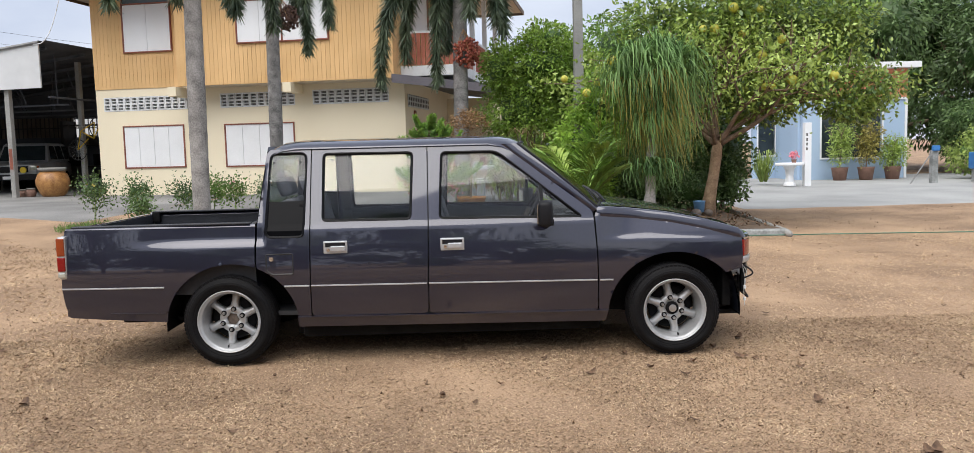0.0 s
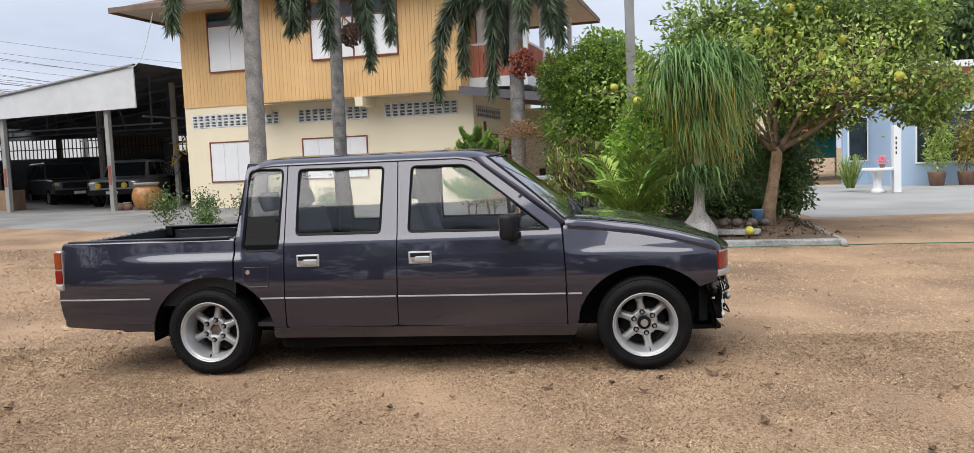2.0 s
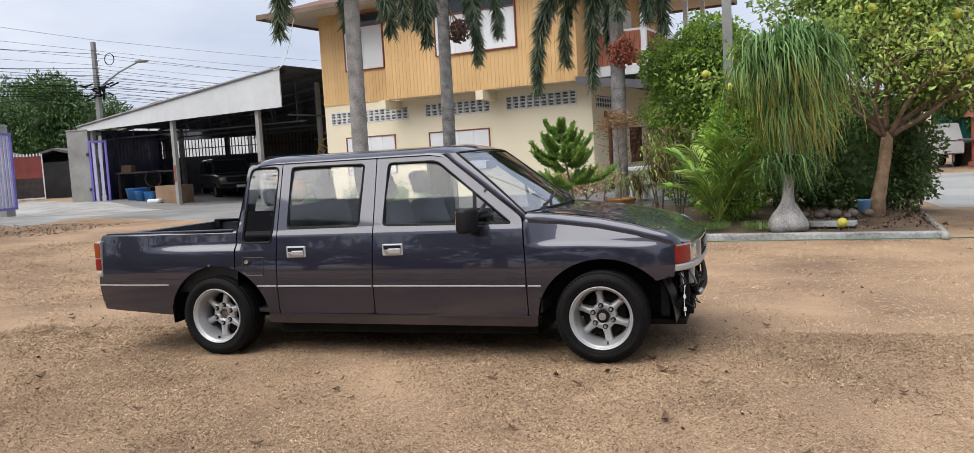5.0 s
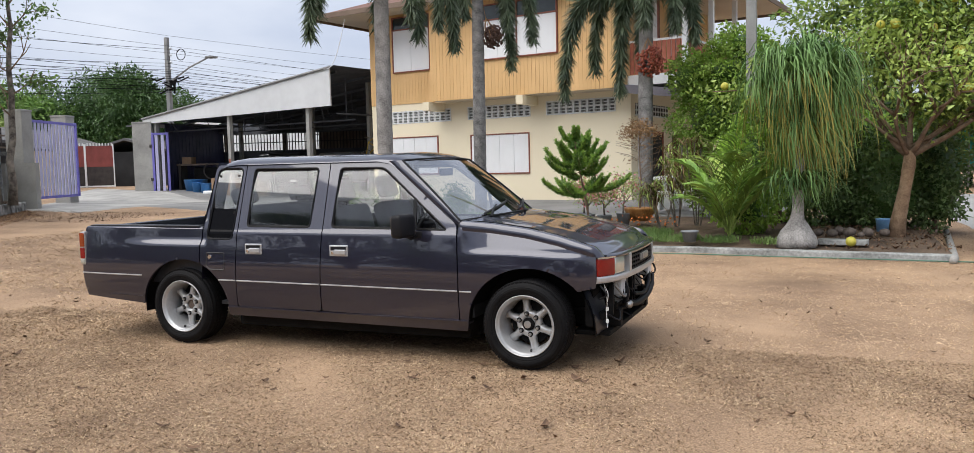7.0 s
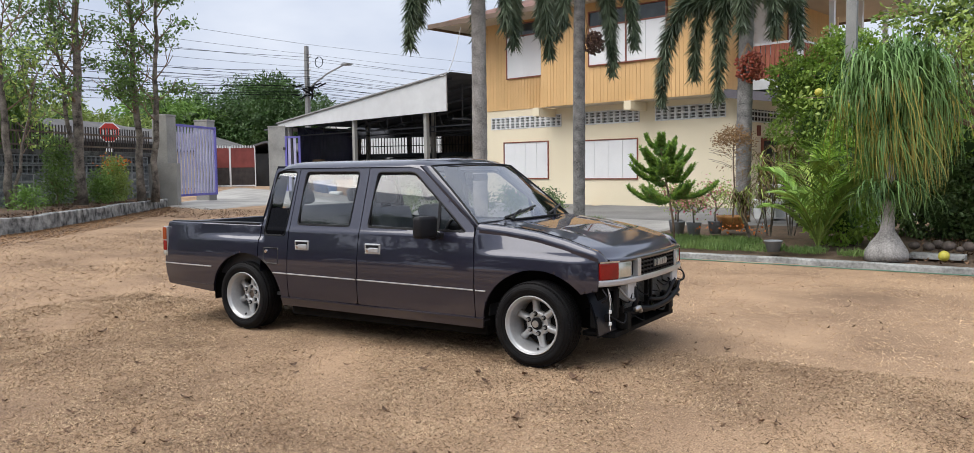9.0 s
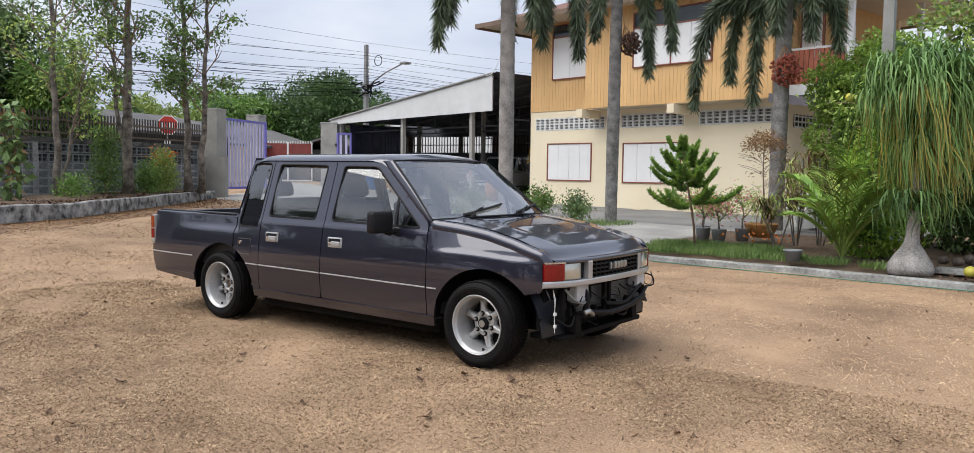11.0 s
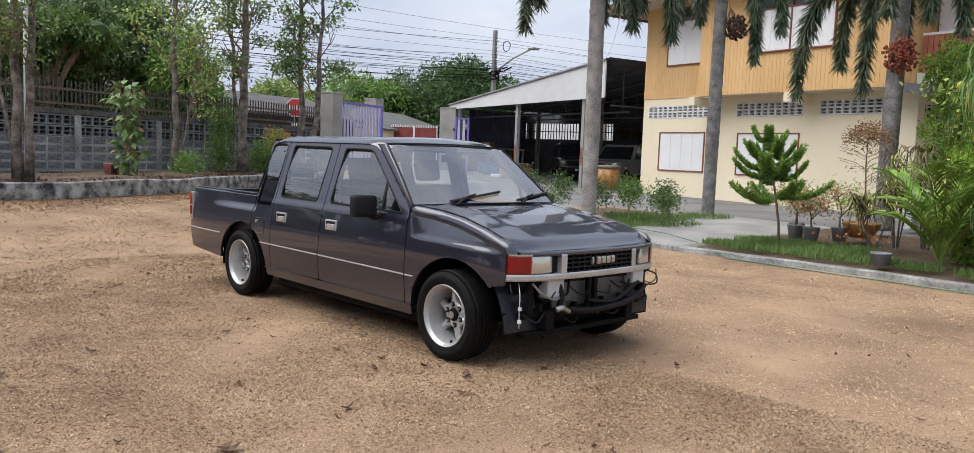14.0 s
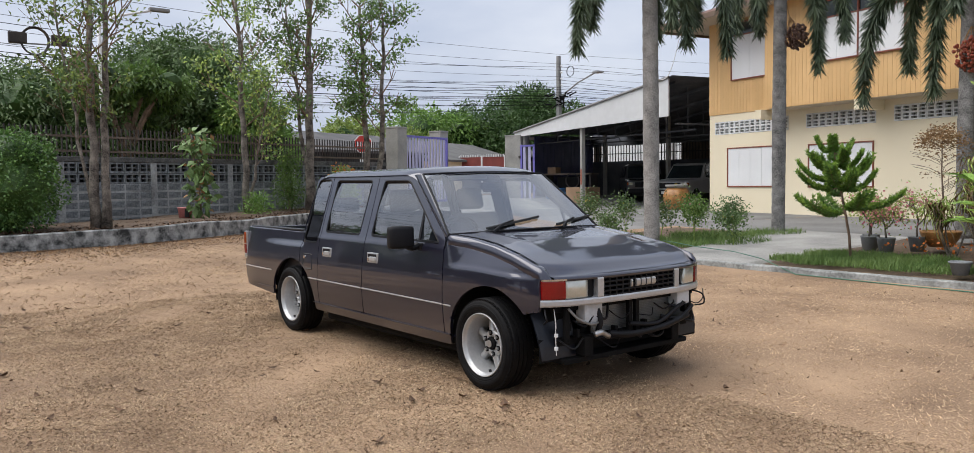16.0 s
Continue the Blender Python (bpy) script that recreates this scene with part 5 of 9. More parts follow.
LEAF_DRY = surf("dry_leaf", (0.20, 0.11, 0.05), (0.40, 0.24, 0.11), 0.15, 0.8, vary=0.4, through_light=0.15)
LEAF_BRONZE = surf("bronze_leaf", (0.09, 0.055, 0.025), (0.22, 0.15, 0.06), 0.2, 0.6, vary=0.45, through_light=0.15)
GRASS = surf("grass_blade", (0.075, 0.15, 0.032), (0.20, 0.29, 0.085), 0.5, 0.6, vary=0.4, through_light=0.2)
FRUIT_YELLOW = surf("pomelo_skin", (0.36, 0.36, 0.05), (0.58, 0.50, 0.08), 0.08, 0.5, 0.2, 0.006)
FRUIT_RED = surf("red_palm_fruit", (0.22, 0.04, 0.022), (0.40, 0.10, 0.055), 0.05, 0.5, vary=0.4)
FRUIT_BROWN = surf("brown_palm_fruit", (0.06, 0.03, 0.022), (0.13, 0.07, 0.05), 0.05, 0.6, vary=0.4)
PINK = surf("pink_petal", (0.62, 0.16, 0.22), (0.75, 0.30, 0.34), 0.05, 0.6, vary=0.3, through_light=0.2)
ORANGE = surf("orange_petal", (0.62, 0.16, 0.03), (0.75, 0.26, 0.06), 0.05, 0.6, vary=0.3, through_light=0.2)
CLAY = surf("glazed_clay", (0.24, 0.10, 0.03), (0.50, 0.26, 0.09), 0.14, 0.4, 0.15, 0.03)
TERRACOTTA = surf("terracotta", (0.17, 0.095, 0.07), (0.27, 0.155, 0.115), 0.2, 0.8, 0.15)
POT_GREY = surf("grey_plastic", (0.16, 0.175, 0.19), (0.24, 0.255, 0.27), 0.3, 0.6)
STONE = surf("river_stone", (0.055, 0.042, 0.036), (0.13, 0.105, 0.09), 0.12, 0.85, 0.4, vary=0.35)
LITTER = surf("leaf_litter", (0.060, 0.033, 0.019), (0.23, 0.135, 0.078), 0.05, 0.85, vary=0.6)
STRAW = surf("dry_straw", (0.21, 0.132, 0.074), (0.60, 0.447, 0.283), 0.45, 0.85, 0.0, 0.03, vary=0.8, fleck=0.15)
rng = np.random.default_rng(7)


def unit(v):
    return v / np.maximum(1e-9, np.linalg.norm(v, axis=-1, keepdims=True))


def cards(name, base, way, across, length, width, material, parent=None, label="", bend=0.25, kind=""):
    """Many small folded leaves in one mesh: base points, pointing and crosswise directions."""
    n = len(base)
    length, width = np.broadcast_to(length, n)[:, None], np.broadcast_to(width, n)[:, None]
    way = unit(way)
    across = unit(across - way * np.sum(across * way, 1, keepdims=True))
    up = np.cross(across, way)
    mid = base + way * length * 0.45 + up * length * bend * 0.35
    tip = base + way * length - up * length * bend * 0.25
    pts = np.stack([base, mid - across * width / 2, tip, mid + across * width / 2], 1).reshape(-1, 3)
    me = bpy.data.meshes.new(name)
    me.vertices.add(n * 4)
    me.vertices.foreach_set("co", pts.astype(np.float32).ravel())
    me.loops.add(n * 4)
    me.loops.foreach_set("vertex_index", np.arange(n * 4, dtype=np.int32))
    me.polygons.add(n)
    me.polygons.foreach_set("loop_start", np.arange(0, n * 4, 4, dtype=np.int32))
    me.update(calc_edges=True)
    me.materials.append(material)
    ob = new(name, me)
    if parent is not None:
        ob.parent = parent
    if label:
        tagged(ob, label)
    if kind:
        tagged(ob, kind=kind)
    return ob


def ribbons(name, paths, widths, material, parent=None, label=""):
    """Strap leaves: paths of points (n, k, 3) with a width at each step."""
    n, k, _ = paths.shape
    way = unit(np.gradient(paths, axis=1))
    side = unit(np.cross(way, np.broadcast_to(np.array([0.0, 0.0, 1.0]), way.shape)) + 1e-4)
    w = np.broadcast_to(widths, (n, k))[:, :, None] / 2
    pts = np.stack([paths - side * w, paths + side * w], 2).reshape(-1, 3)
    idx = np.arange(n * k * 2).reshape(n, k, 2)
    quads = np.stack([idx[:, :-1, 0], idx[:, :-1, 1], idx[:, 1:, 1], idx[:, 1:, 0]], -1).reshape(-1, 4)
    me = bpy.data.meshes.new(name)
    me.vertices.add(len(pts))
    me.vertices.foreach_set("co", pts.astype(np.float32).ravel())
    me.loops.add(quads.size)
    me.loops.foreach_set("vertex_index", quads.astype(np.int32).ravel())
    me.polygons.add(len(quads))
    me.polygons.foreach_set("loop_start", np.arange(0, quads.size, 4, dtype=np.int32))
    me.update(calc_edges=True)
    me.materials.append(material)
    ob = new(name, me)
    if parent is not None:
        ob.parent = parent
    if label:
        tagged(ob, label)
    return ob


def shell(blobs, n, depth=0.35, gaps=0.0):
    """Points near the uneven surface of ellipsoids (x, y, z, rx, ry, rz), with outward directions."""
    size = np.array([b[3] * b[4] + b[4] * b[5] + b[3] * b[5] for b in blobs])
    pick = rng.choice(len(blobs), n, p=size / size.sum())
    b = np.array(blobs)[pick]
    d = unit(rng.normal(size=(n, 3)))
    lump = 1 + 0.16 * np.sin(d[:, 0] * 5 + b[:, 0]) * np.sin(d[:, 1] * 6 + b[:, 1] * 2) + 0.12 * np.sin(d[:, 2] * 7 + b[:, 2] * 3 + d[:, 0] * 4)
    r = (1 - depth * rng.random(n) ** 1.6) * lump
    p = b[:, :3] + d * b[:, 3:] * r[:, None]
    keep = np.ones(n, bool)
    if gaps:
        g = np.sin(p[:, 0] * 2.9 + 1.3) + np.sin(p[:, 1] * 3.3 + 0.4) + np.sin(p[:, 2] * 3.7)
        keep = g > gaps
    return p[keep], d[keep]


def foliage(name, blobs, n, length, width, material, parent, droop=0.4, depth=0.35, gaps=0.0, label="", bend=0.25):
    """A crown of separate leaves over blobs."""
    p, d = shell(blobs, n, depth, gaps)
    m = len(p)
    way = d * 0.7 + rng.normal(size=(m, 3)) * 0.65
    way[:, 2] -= droop
    across = rng.normal(size=(m, 3))
    across[:, 2] *= 0.4
    size = rng.uniform(0.65, 1.25, m)
    return cards(name, p, way, across, length * size, width * size, material, parent, label, bend)


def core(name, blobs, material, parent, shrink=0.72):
    """Rough dark mass painting inner shade; no sky shows through a dense crown."""
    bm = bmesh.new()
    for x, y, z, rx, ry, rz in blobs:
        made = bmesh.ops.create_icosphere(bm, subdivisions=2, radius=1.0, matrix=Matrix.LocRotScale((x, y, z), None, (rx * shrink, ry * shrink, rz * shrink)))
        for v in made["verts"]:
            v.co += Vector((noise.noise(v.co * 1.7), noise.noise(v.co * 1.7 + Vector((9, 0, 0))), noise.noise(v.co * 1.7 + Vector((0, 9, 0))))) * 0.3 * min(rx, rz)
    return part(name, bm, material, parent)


def limbs(start, way, length, radius, levels, spread=0.7, rise=0.25, seed=1, ends=None, bm=None, split=3):
    """Branches that fork, as tubes in one mesh. Collects their ends."""
    r = random.Random(seed)
    bm = bm or bmesh.new()
    ends = ends if ends is not None else []

    def grow(p, d, ln, rad, level):
        pts, q = [p], p
        dd = d.copy()
        for _ in range(4):
            dd = (dd + Vector((r.uniform(-1, 1), r.uniform(-1, 1), r.uniform(-0.6, 0.9))) * 0.13 + Vector((0, 0, rise * 0.12))).normalized()
            q = q + dd * ln / 4
            pts.append(q)
        tube(bm, pts, [rad * (1 - 0.11 * k) for k in range(5)], 7 if level > 1 else 5)
        if level == 0:
            ends.append(q)
            return
        for k in range(split):
            a = 2 * math.pi * (k / split) + r.uniform(-0.5, 0.5)
            o = dd.orthogonal().normalized()
            turn = Matrix.Rotation(a, 3, dd) @ o
            grow(pts[-1] if k else pts[-2], (dd + turn * spread * r.uniform(0.7, 1.3)).normalized(), ln * r.uniform(0.6, 0.85), rad * 0.62, level - 1)
        ends.append(q)

    grow(Vector(start), Vector(way).normalized(), length, radius, levels)
    return bm, ends


def ball(bm, c, r, seg=2):
    bmesh.ops.create_icosphere(bm, subdivisions=seg, radius=r, matrix=Matrix.Translation(c))
    return bm


def grass_patch(name, spots, n, high, label, material=None):
    """Upright blades within discs (x, y, z, radius)."""
    s = np.array(spots)
    pick = rng.choice(len(s), n, p=s[:, 3] ** 2 / np.sum(s[:, 3] ** 2))
    a, r = rng.uniform(0, 2 * np.pi, n), np.sqrt(rng.random(n)) * s[pick, 3]
    x, y = s[pick, 0] + np.cos(a) * r, s[pick, 1] + np.sin(a) * r
    p = np.stack([x, y, s[pick, 2] + np.zeros(n)], 1)
    way = np.stack([rng.normal(size=n) * 0.35, rng.normal(size=n) * 0.35, np.ones(n)], 1)
    ob = cards(name, p, way, rng.normal(size=(n, 3)), high * rng.uniform(0.4, 1.2, n), 0.012, material or GRASS, None, "", 0.4)
    return tagged(ob, label, "grass", kind="stuff")


# ---- three palms ----
def palm(x, y, z0, top, lean, radius, label, fronds, fruit, bark):
    """A ringed trunk with hanging plumed fronds."""
    t = thing("palm_tree", pose(x, y, z0), label, "palm tree", "palms before the house")
    bm = bmesh.new()
    n = 60
    rings = []
    for k in range(n + 1):
        h = (top - z0) * k / n
        r = radius * (0.90 + 0.08 * smoothstep((k - 6) / 20)) * (1 - 0.16 * k / n) * (1.03 if k % 3 == 0 else 1.0)
        cx, cy = lean[0] * (k / n) ** 1.4, lean[1] * (k / n) ** 1.4
        rings.append([(cx + r * math.cos(2 * math.pi * j / 16), cy + r * math.sin(2 * math.pi * j / 16), h) for j in range(16)])
    loft(bm, rings)
    part("trunk", bm, bark, t, "ringed trunk blotched with lichen", smooth=True)
    head = np.array([lean[0], lean[1], top - z0])
    for i, (dx, dy, tip_z) in enumerate(fronds):
        s = np.linspace(0, 1, 26)
        reach = np.array([dx, dy, 0.0])
        rise = 0.55 + 0.1 * (i % 3)
        path = head + reach[None] * (np.sin(s * math.pi / 2) ** 0.8)[:, None]
        path[:, 2] = head[2] + rise * np.sin(s * math.pi) * 0.9 + (tip_z - top) * s ** 1.7
        bm = bmesh.new()
        tube(bm, [Vector(p) for p in path], list(np.linspace(0.022, 0.004, 26)), 5)
        rib = part("frond", bm, LEAF_PALM, t, "hanging plumed frond")
        m = 1500
        u = rng.uniform(0.12, 1.0, m)
        base = np.stack([np.interp(u, s, path[:, k]) for k in range(3)], 1)
        tang = unit(np.stack([np.interp(u, s, np.gradient(path[:, k])) for k in range(3)], 1))
        out = unit(rng.normal(size=(m, 3)))
        way = tang * 0.75 + out * 0.75
        way[:, 2] -= 0.35
        ln = rng.uniform(0.42, 0.64, m) * (1 - 0.45 * u)
        cards("leaflet", base, way, rng.normal(size=(m, 3)), ln, 0.028, LEAF_PALM, rib, "", 0.2, "stuff")
    if fruit:
        mat, fx, fy, fz, fr = fruit
        bm = bmesh.new()
        r = random.Random(3)
        for _ in range(300):
            d = Vector((r.gauss(0, 1), r.gauss(0, 1), r.gauss(0, 1.3))).normalized() * fr * r.uniform(0.45, 1.0)
            ball(bm, (fx + d.x, fy + d.y, fz - z0 + d.z), 0.030, 1)
        tagged(part("fruit", bm, mat, t, "hanging cluster of palm fruit"), kind="stuff")
        bm = bmesh.new()
        for k in range(9):
            a = k * 0.7
            tube(bm, [head, (fx * 0.6, fy * 0.6, fz - z0 + fr * 1.6), (fx + 0.8 * fr * math.cos(a), fy + 0.8 * fr * math.sin(a), fz - z0)], 0.007, 4)
        part("fruit_stalk", bm, LEAF_DRY, t)
    return t


palm(-4.58, 8.89, 0.24, 5.45, (0.12, -0.18), 0.165, "tall grey palm with hanging dark fronds", [(-1.05, -0.85, 3.95), (-1.3, -0.2, 4.5), (1.15, 0.8, 3.75), (0.6, 0.35, 3.98), (0.85, -0.4, 4.2), (-0.6, 0.9, 4.3), (0.2, 1.1, 4.5), (-0.2, -1.2, 4.8)], None, BARK_GREY)
palm(-4.02, 12.31, 0.26, 5.6, (0.06, -0.05), 0.155, "tall dark grey palm with a brown fruit cluster", [(0.66, 0.35, 3.72), (1.1, 0.6, 4.3), (-0.8, -0.4, 4.6), (-0.9, 0.6, 4.7), (0.1, -1.0, 4.7), (0.3, 1.0, 4.6)], (FRUIT_BROWN, 0.34, 0.10, 4.35, 0.27), BARK_DARK)
palm(-0.04, 11.6, 0.36, 4.75, (0.05, 0.0), 0.165, "grey palm with a red fruit cluster", [(-1.60, -0.45, 2.85), (-0.50, -0.2, 2.88), (-1.15, 0.3, 3.4), (0.9, 0.4, 3.9), (0.7, -0.7, 4.0), (-0.3, 1.0, 3.7), (0.2, -1.1, 4.1)], (FRUIT_RED, 0.16, -0.18, 3.42, 0.31), BARK_DARK)

# ---- small pine beside the path ----
pine = thing("pine_tree", pose(-0.36, 8.36, 0.2), "small bright green pine with a bare thin stem", "tree")
stem = [Vector(p) for p in ((0.02, 0.02, 0.0), (0.0, 0.01, 0.35), (-0.06, -0.02, 0.75), (-0.12, -0.05, 1.1), (-0.17, -0.08, 1.45), (-0.20, -0.11, 1.70))]
part("trunk", tube(bmesh.new(), stem, [0.022, 0.02, 0.018, 0.015, 0.011, 0.005], 7), BARK_BROWN, pine, smooth=True)
r = random.Random(5)
twigs = bmesh.new()
needles, tips = [], []


def needled(path, tip_from):
    """Short needles all round a twig, pointing forward; young ones at its end."""
    for k, (p, q) in enumerate(zip(path, path[1:])):
        d = (q - p).normalized()
        for _ in range(26):
            out = Vector((r.gauss(0, 1), r.gauss(0, 1), r.gauss(0.15, 1))).normalized()
            (tips if k >= tip_from and r.random() < 0.8 else needles).append((p.lerp(q, r.random()), d * 1.0 + out * 0.75))


for level, (h, ln, k, lift) in enumerate(((0.76, 0.80, 6, 0.20), (1.02, 0.66, 4, 0.22), (1.22, 0.56, 5, 0.22), (1.42, 0.42, 5, 0.20), (1.60, 0.26, 4, 0.16))):
    zs = [p.z for p in stem]
    for j in range(k):
        hh = h + r.uniform(-0.07, 0.07)
        foot = Vector((np.interp(hh, zs, [p.x for p in stem]), np.interp(hh, zs, [p.y for p in stem]), hh))
        a = 2 * math.pi * j / k + 0.35 + level * 0.45 + r.uniform(-0.12, 0.12)
        l2 = ln * r.uniform(0.68, 1.06)
        path = [foot + Vector((math.cos(a) * l2 * t, math.sin(a) * l2 * t, -0.07 * math.sin(t * 2.9) + lift * t ** 2.4)) for t in [m / 6 for m in range(7)]]
        tube(twigs, path, [0.010, 0.009, 0.008, 0.007, 0.006, 0.005, 0.003], 4)
        needled(path[1:], 4)
        for t in range(1, 6):
            for side_of in (-1, 1):
                for half in (0.0, 0.5):
                    d = (path[t + 1] - path[t]).normalized()
                    o = Vector((-d.y, d.x, 0)).normalized() * side_of
                    q = path[t].lerp(path[t + 1], half)
                    size = (0.05 + l2 * 0.23) * (1.1 - 0.09 * t) * r.uniform(0.8, 1.2)
                    needled([q + (d * 0.75 + o * 0.6 + Vector((0, 0, 0.05 + 0.32 * u))) * (size * u) for u in (0, 0.33, 0.66, 1.0)], 2)
needled([stem[-2], stem[-1], stem[-1] + Vector((0, 0, 0.10))], 1)
part("branch", twigs, BARK_BROWN, pine)
for young, mat, words in ((needles, LEAF_PINE, "soft green needles"), (tips, LEAF_TIP, "pale young needles at the twig ends")):
    at, toward = np.array([list(p) for p, _ in young]), np.array([list(d) for _, d in young])
    cards("needles", at, toward, rng.normal(size=at.shape), rng.uniform(0.045, 0.075, len(at)), 0.012, mat, pine, words, 0.3, "stuff")

# ---- ponytail palm ----
pony = thing("ponytail_palm", pose(3.02, 7.68, 0.16), "ponytail palm with a swollen grey foot and long hanging leaves", "palm tree")
bm = bmesh.new()
lathe(bm, [(0.30, -0.05), (0.31, 0.03), (0.29, 0.10), (0.225, 0.19), (0.15, 0.28), (0.105, 0.37), (0.085, 0.50), (0.08, 0.85), (0.08, 1.15), (0.075, 1.6), (0.07, 2.2)], 28)
for v in bm.verts:
    v.co.x += 0.05 * max(0, v.co.z - 0.4)
    v.co += Vector((noise.noise(v.co * 5), noise.noise(v.co * 5 + Vector((5, 0, 0))), 0)) * 0.03
part("trunk", bm, BARK_GREY, pony, "swollen grey trunk", smooth=True)
bm, _ = limbs((0.1, 0, 1.5), (0.2, 0.1, 1), 0.55, 0.07, 2, 0.8, 0.3, 4)
part("branch", bm, BARK_GREY, pony, smooth=True)


def straps(heads, n, length, rise, out, material, parent, label=""):
    """Arching straps that fall straight down at their ends."""
    h = np.array(heads)[rng.integers(0, len(heads), n)]
    a = rng.uniform(0, 2 * np.pi, n)
    ln = length * rng.uniform(0.4, 1.2, n)
    reach = out * rng.uniform(0.35, 1.05, n)
    s = np.linspace(0, 1, 9)[None, :]
    hor = reach[:, None] * (1 - (1 - np.minimum(1, s * 1.5)) ** 2)
    z = rise * rng.uniform(0.4, 1.0, n)[:, None] * np.sin(np.minimum(1, s * 1.7) * math.pi * 0.62) - ln[:, None] * np.maximum(0, s - 0.2) ** 1.25
    wob = rng.normal(size=(n, 1)) * 0.17 * s + 0.03 * np.sin(s * 7 + rng.uniform(0, 6, (n, 1)))
    p = np.stack([h[:, 0:1] + np.cos(a)[:, None] * hor + wob, h[:, 1:2] + np.sin(a)[:, None] * hor - wob, h[:, 2:3] + z], -1)
    w = 0.027 * np.clip(1.15 - s, 0.15, 1.0) * np.ones((n, 1))
    return ribbons("strap_leaves", p, w, material, parent, label)


heads = [(0.10, 0.0, 2.15), (-0.32, 0.1, 2.25), (0.50, 0.05, 2.2), (0.12, -0.32, 2.35), (0.0, 0.3, 2.5), (0.16, 0.0, 2.75), (-0.2, -0.2, 2.6), (0.42, -0.15, 2.55)]
straps(heads, 900, 1.38, 0.42, 0.55, LEAF_STRAP, pony, "long hanging green leaves")
straps(heads, 330, 0.7, 0.55, 0.55, LEAF_STRAP, pony, "younger arching leaves")
straps(heads[:4], 230, 1.65, 0.25, 0.45, LEAF_YELLOW, pony, "yellowing lower leaves")
straps([(0.10, 0.0, 1.75), (0.12, 0.05, 1.95)], 420, 1.25, 0.2, 0.42, LEAF_STRAP, pony, "leaves hanging round the trunk")
straps([(0.10, 0.0, 1.7)], 160, 1.2, 0.15, 0.36, LEAF_YELLOW, pony, "yellowing leaves round the trunk")
straps([(0.03, -0.06, 0.80), (0.06, -0.08, 0.90)], 200, 0.68, 0.30, 0.50, LEAF_STRAP, pony, "young side tuft")


# ---- feather-leaved clump ----
def feather_clump(x, y, z, n, length, material, label, name="feather_palm", seed=2, lean=0.0, sub=None):
    sub = sub or material
    t = thing(name, pose(x, y, z), label, "shrub")
    r = random.Random(seed)
    for i in range(n):
        a = 2 * math.pi * i / n + r.uniform(-0.3, 0.3)
        ln = length * r.uniform(0.7, 1.1)
        up = r.uniform(0.74, 1.10)
        s = np.linspace(0, 1, 16)
        path = np.stack([np.cos(a) * ln * (1 - up * 0.62) * s ** 1.2, np.sin(a) * ln * (1 - up * 0.62) * s ** 1.2 - 0.06 * s, ln * up * s - ln * 0.30 * s ** 2.6], 1)
        bm = bmesh.new()
        tube(bm, [Vector(p) for p in path], list(np.linspace(0.014, 0.004, 16)), 5)
        stalk = part("frond", bm, LEAF_OLIVE, t)
        m = 17
        u = np.repeat(np.linspace(0.22, 1.0, m), 2)
        sg = np.tile([-1.0, 1.0], m)
        base = np.stack([np.interp(u, s, path[:, k]) for k in range(3)], 1)
        tang = unit(np.stack([np.interp(u, s, np.gradient(path[:, k])) for k in range(3)], 1))
        side = unit(np.cross(tang, np.array([0, 0, 1.0])))
        way = tang * 0.75 + side * sg[:, None] * 0.8
        way[:, 2] += 0.12 - 0.5 * rng.random(len(u)) * 0.4
        cards("leaflet", base, way, unit(np.cross(way, np.array([0, 0, 1.0]))) + np.array([0, 0, 1.0]) * sg[:, None] * rng.uniform(-0.2, 0.5, (len(u), 1)), 0.25 * ln * np.sin(np.clip(u * 2.6, 0.4, 2.75)) ** 0.6 + 0.03, 0.066, sub if i % 5 else LEAF_OLIVE, stalk, "", 0.25, "stuff")
    return t


feather_clump(1.98, 8.35, 0.19, 17, 1.78, LEAF_FERN, "feathery yellow-green palm clump in the bed")


# ---- the garden ----
def bush(name, x, y, z, blobs, n, leaf, wide, material, label, inner=LEAF_DARK, droop=0.2, gaps=0.0, category="bush", depth=0.35, shrink=0.74, stems=True):
    """A leafy bush of blobs given from its foot."""
    t = thing(name, pose(x, y, z), label, category)
    if stems:
        bm, _ = limbs((0, 0, -0.05), (0, 0, 1), blobs[0][2] * 0.6, 0.05, 2, 0.6, 0.3, 3)
        part("stem", bm, BARK_BROWN, t)
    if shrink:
        # dark solid that paints the shade inside the bush
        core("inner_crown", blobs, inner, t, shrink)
    foliage("leaves", blobs, n, leaf, wide, material, t, droop, depth, gaps)
    return t


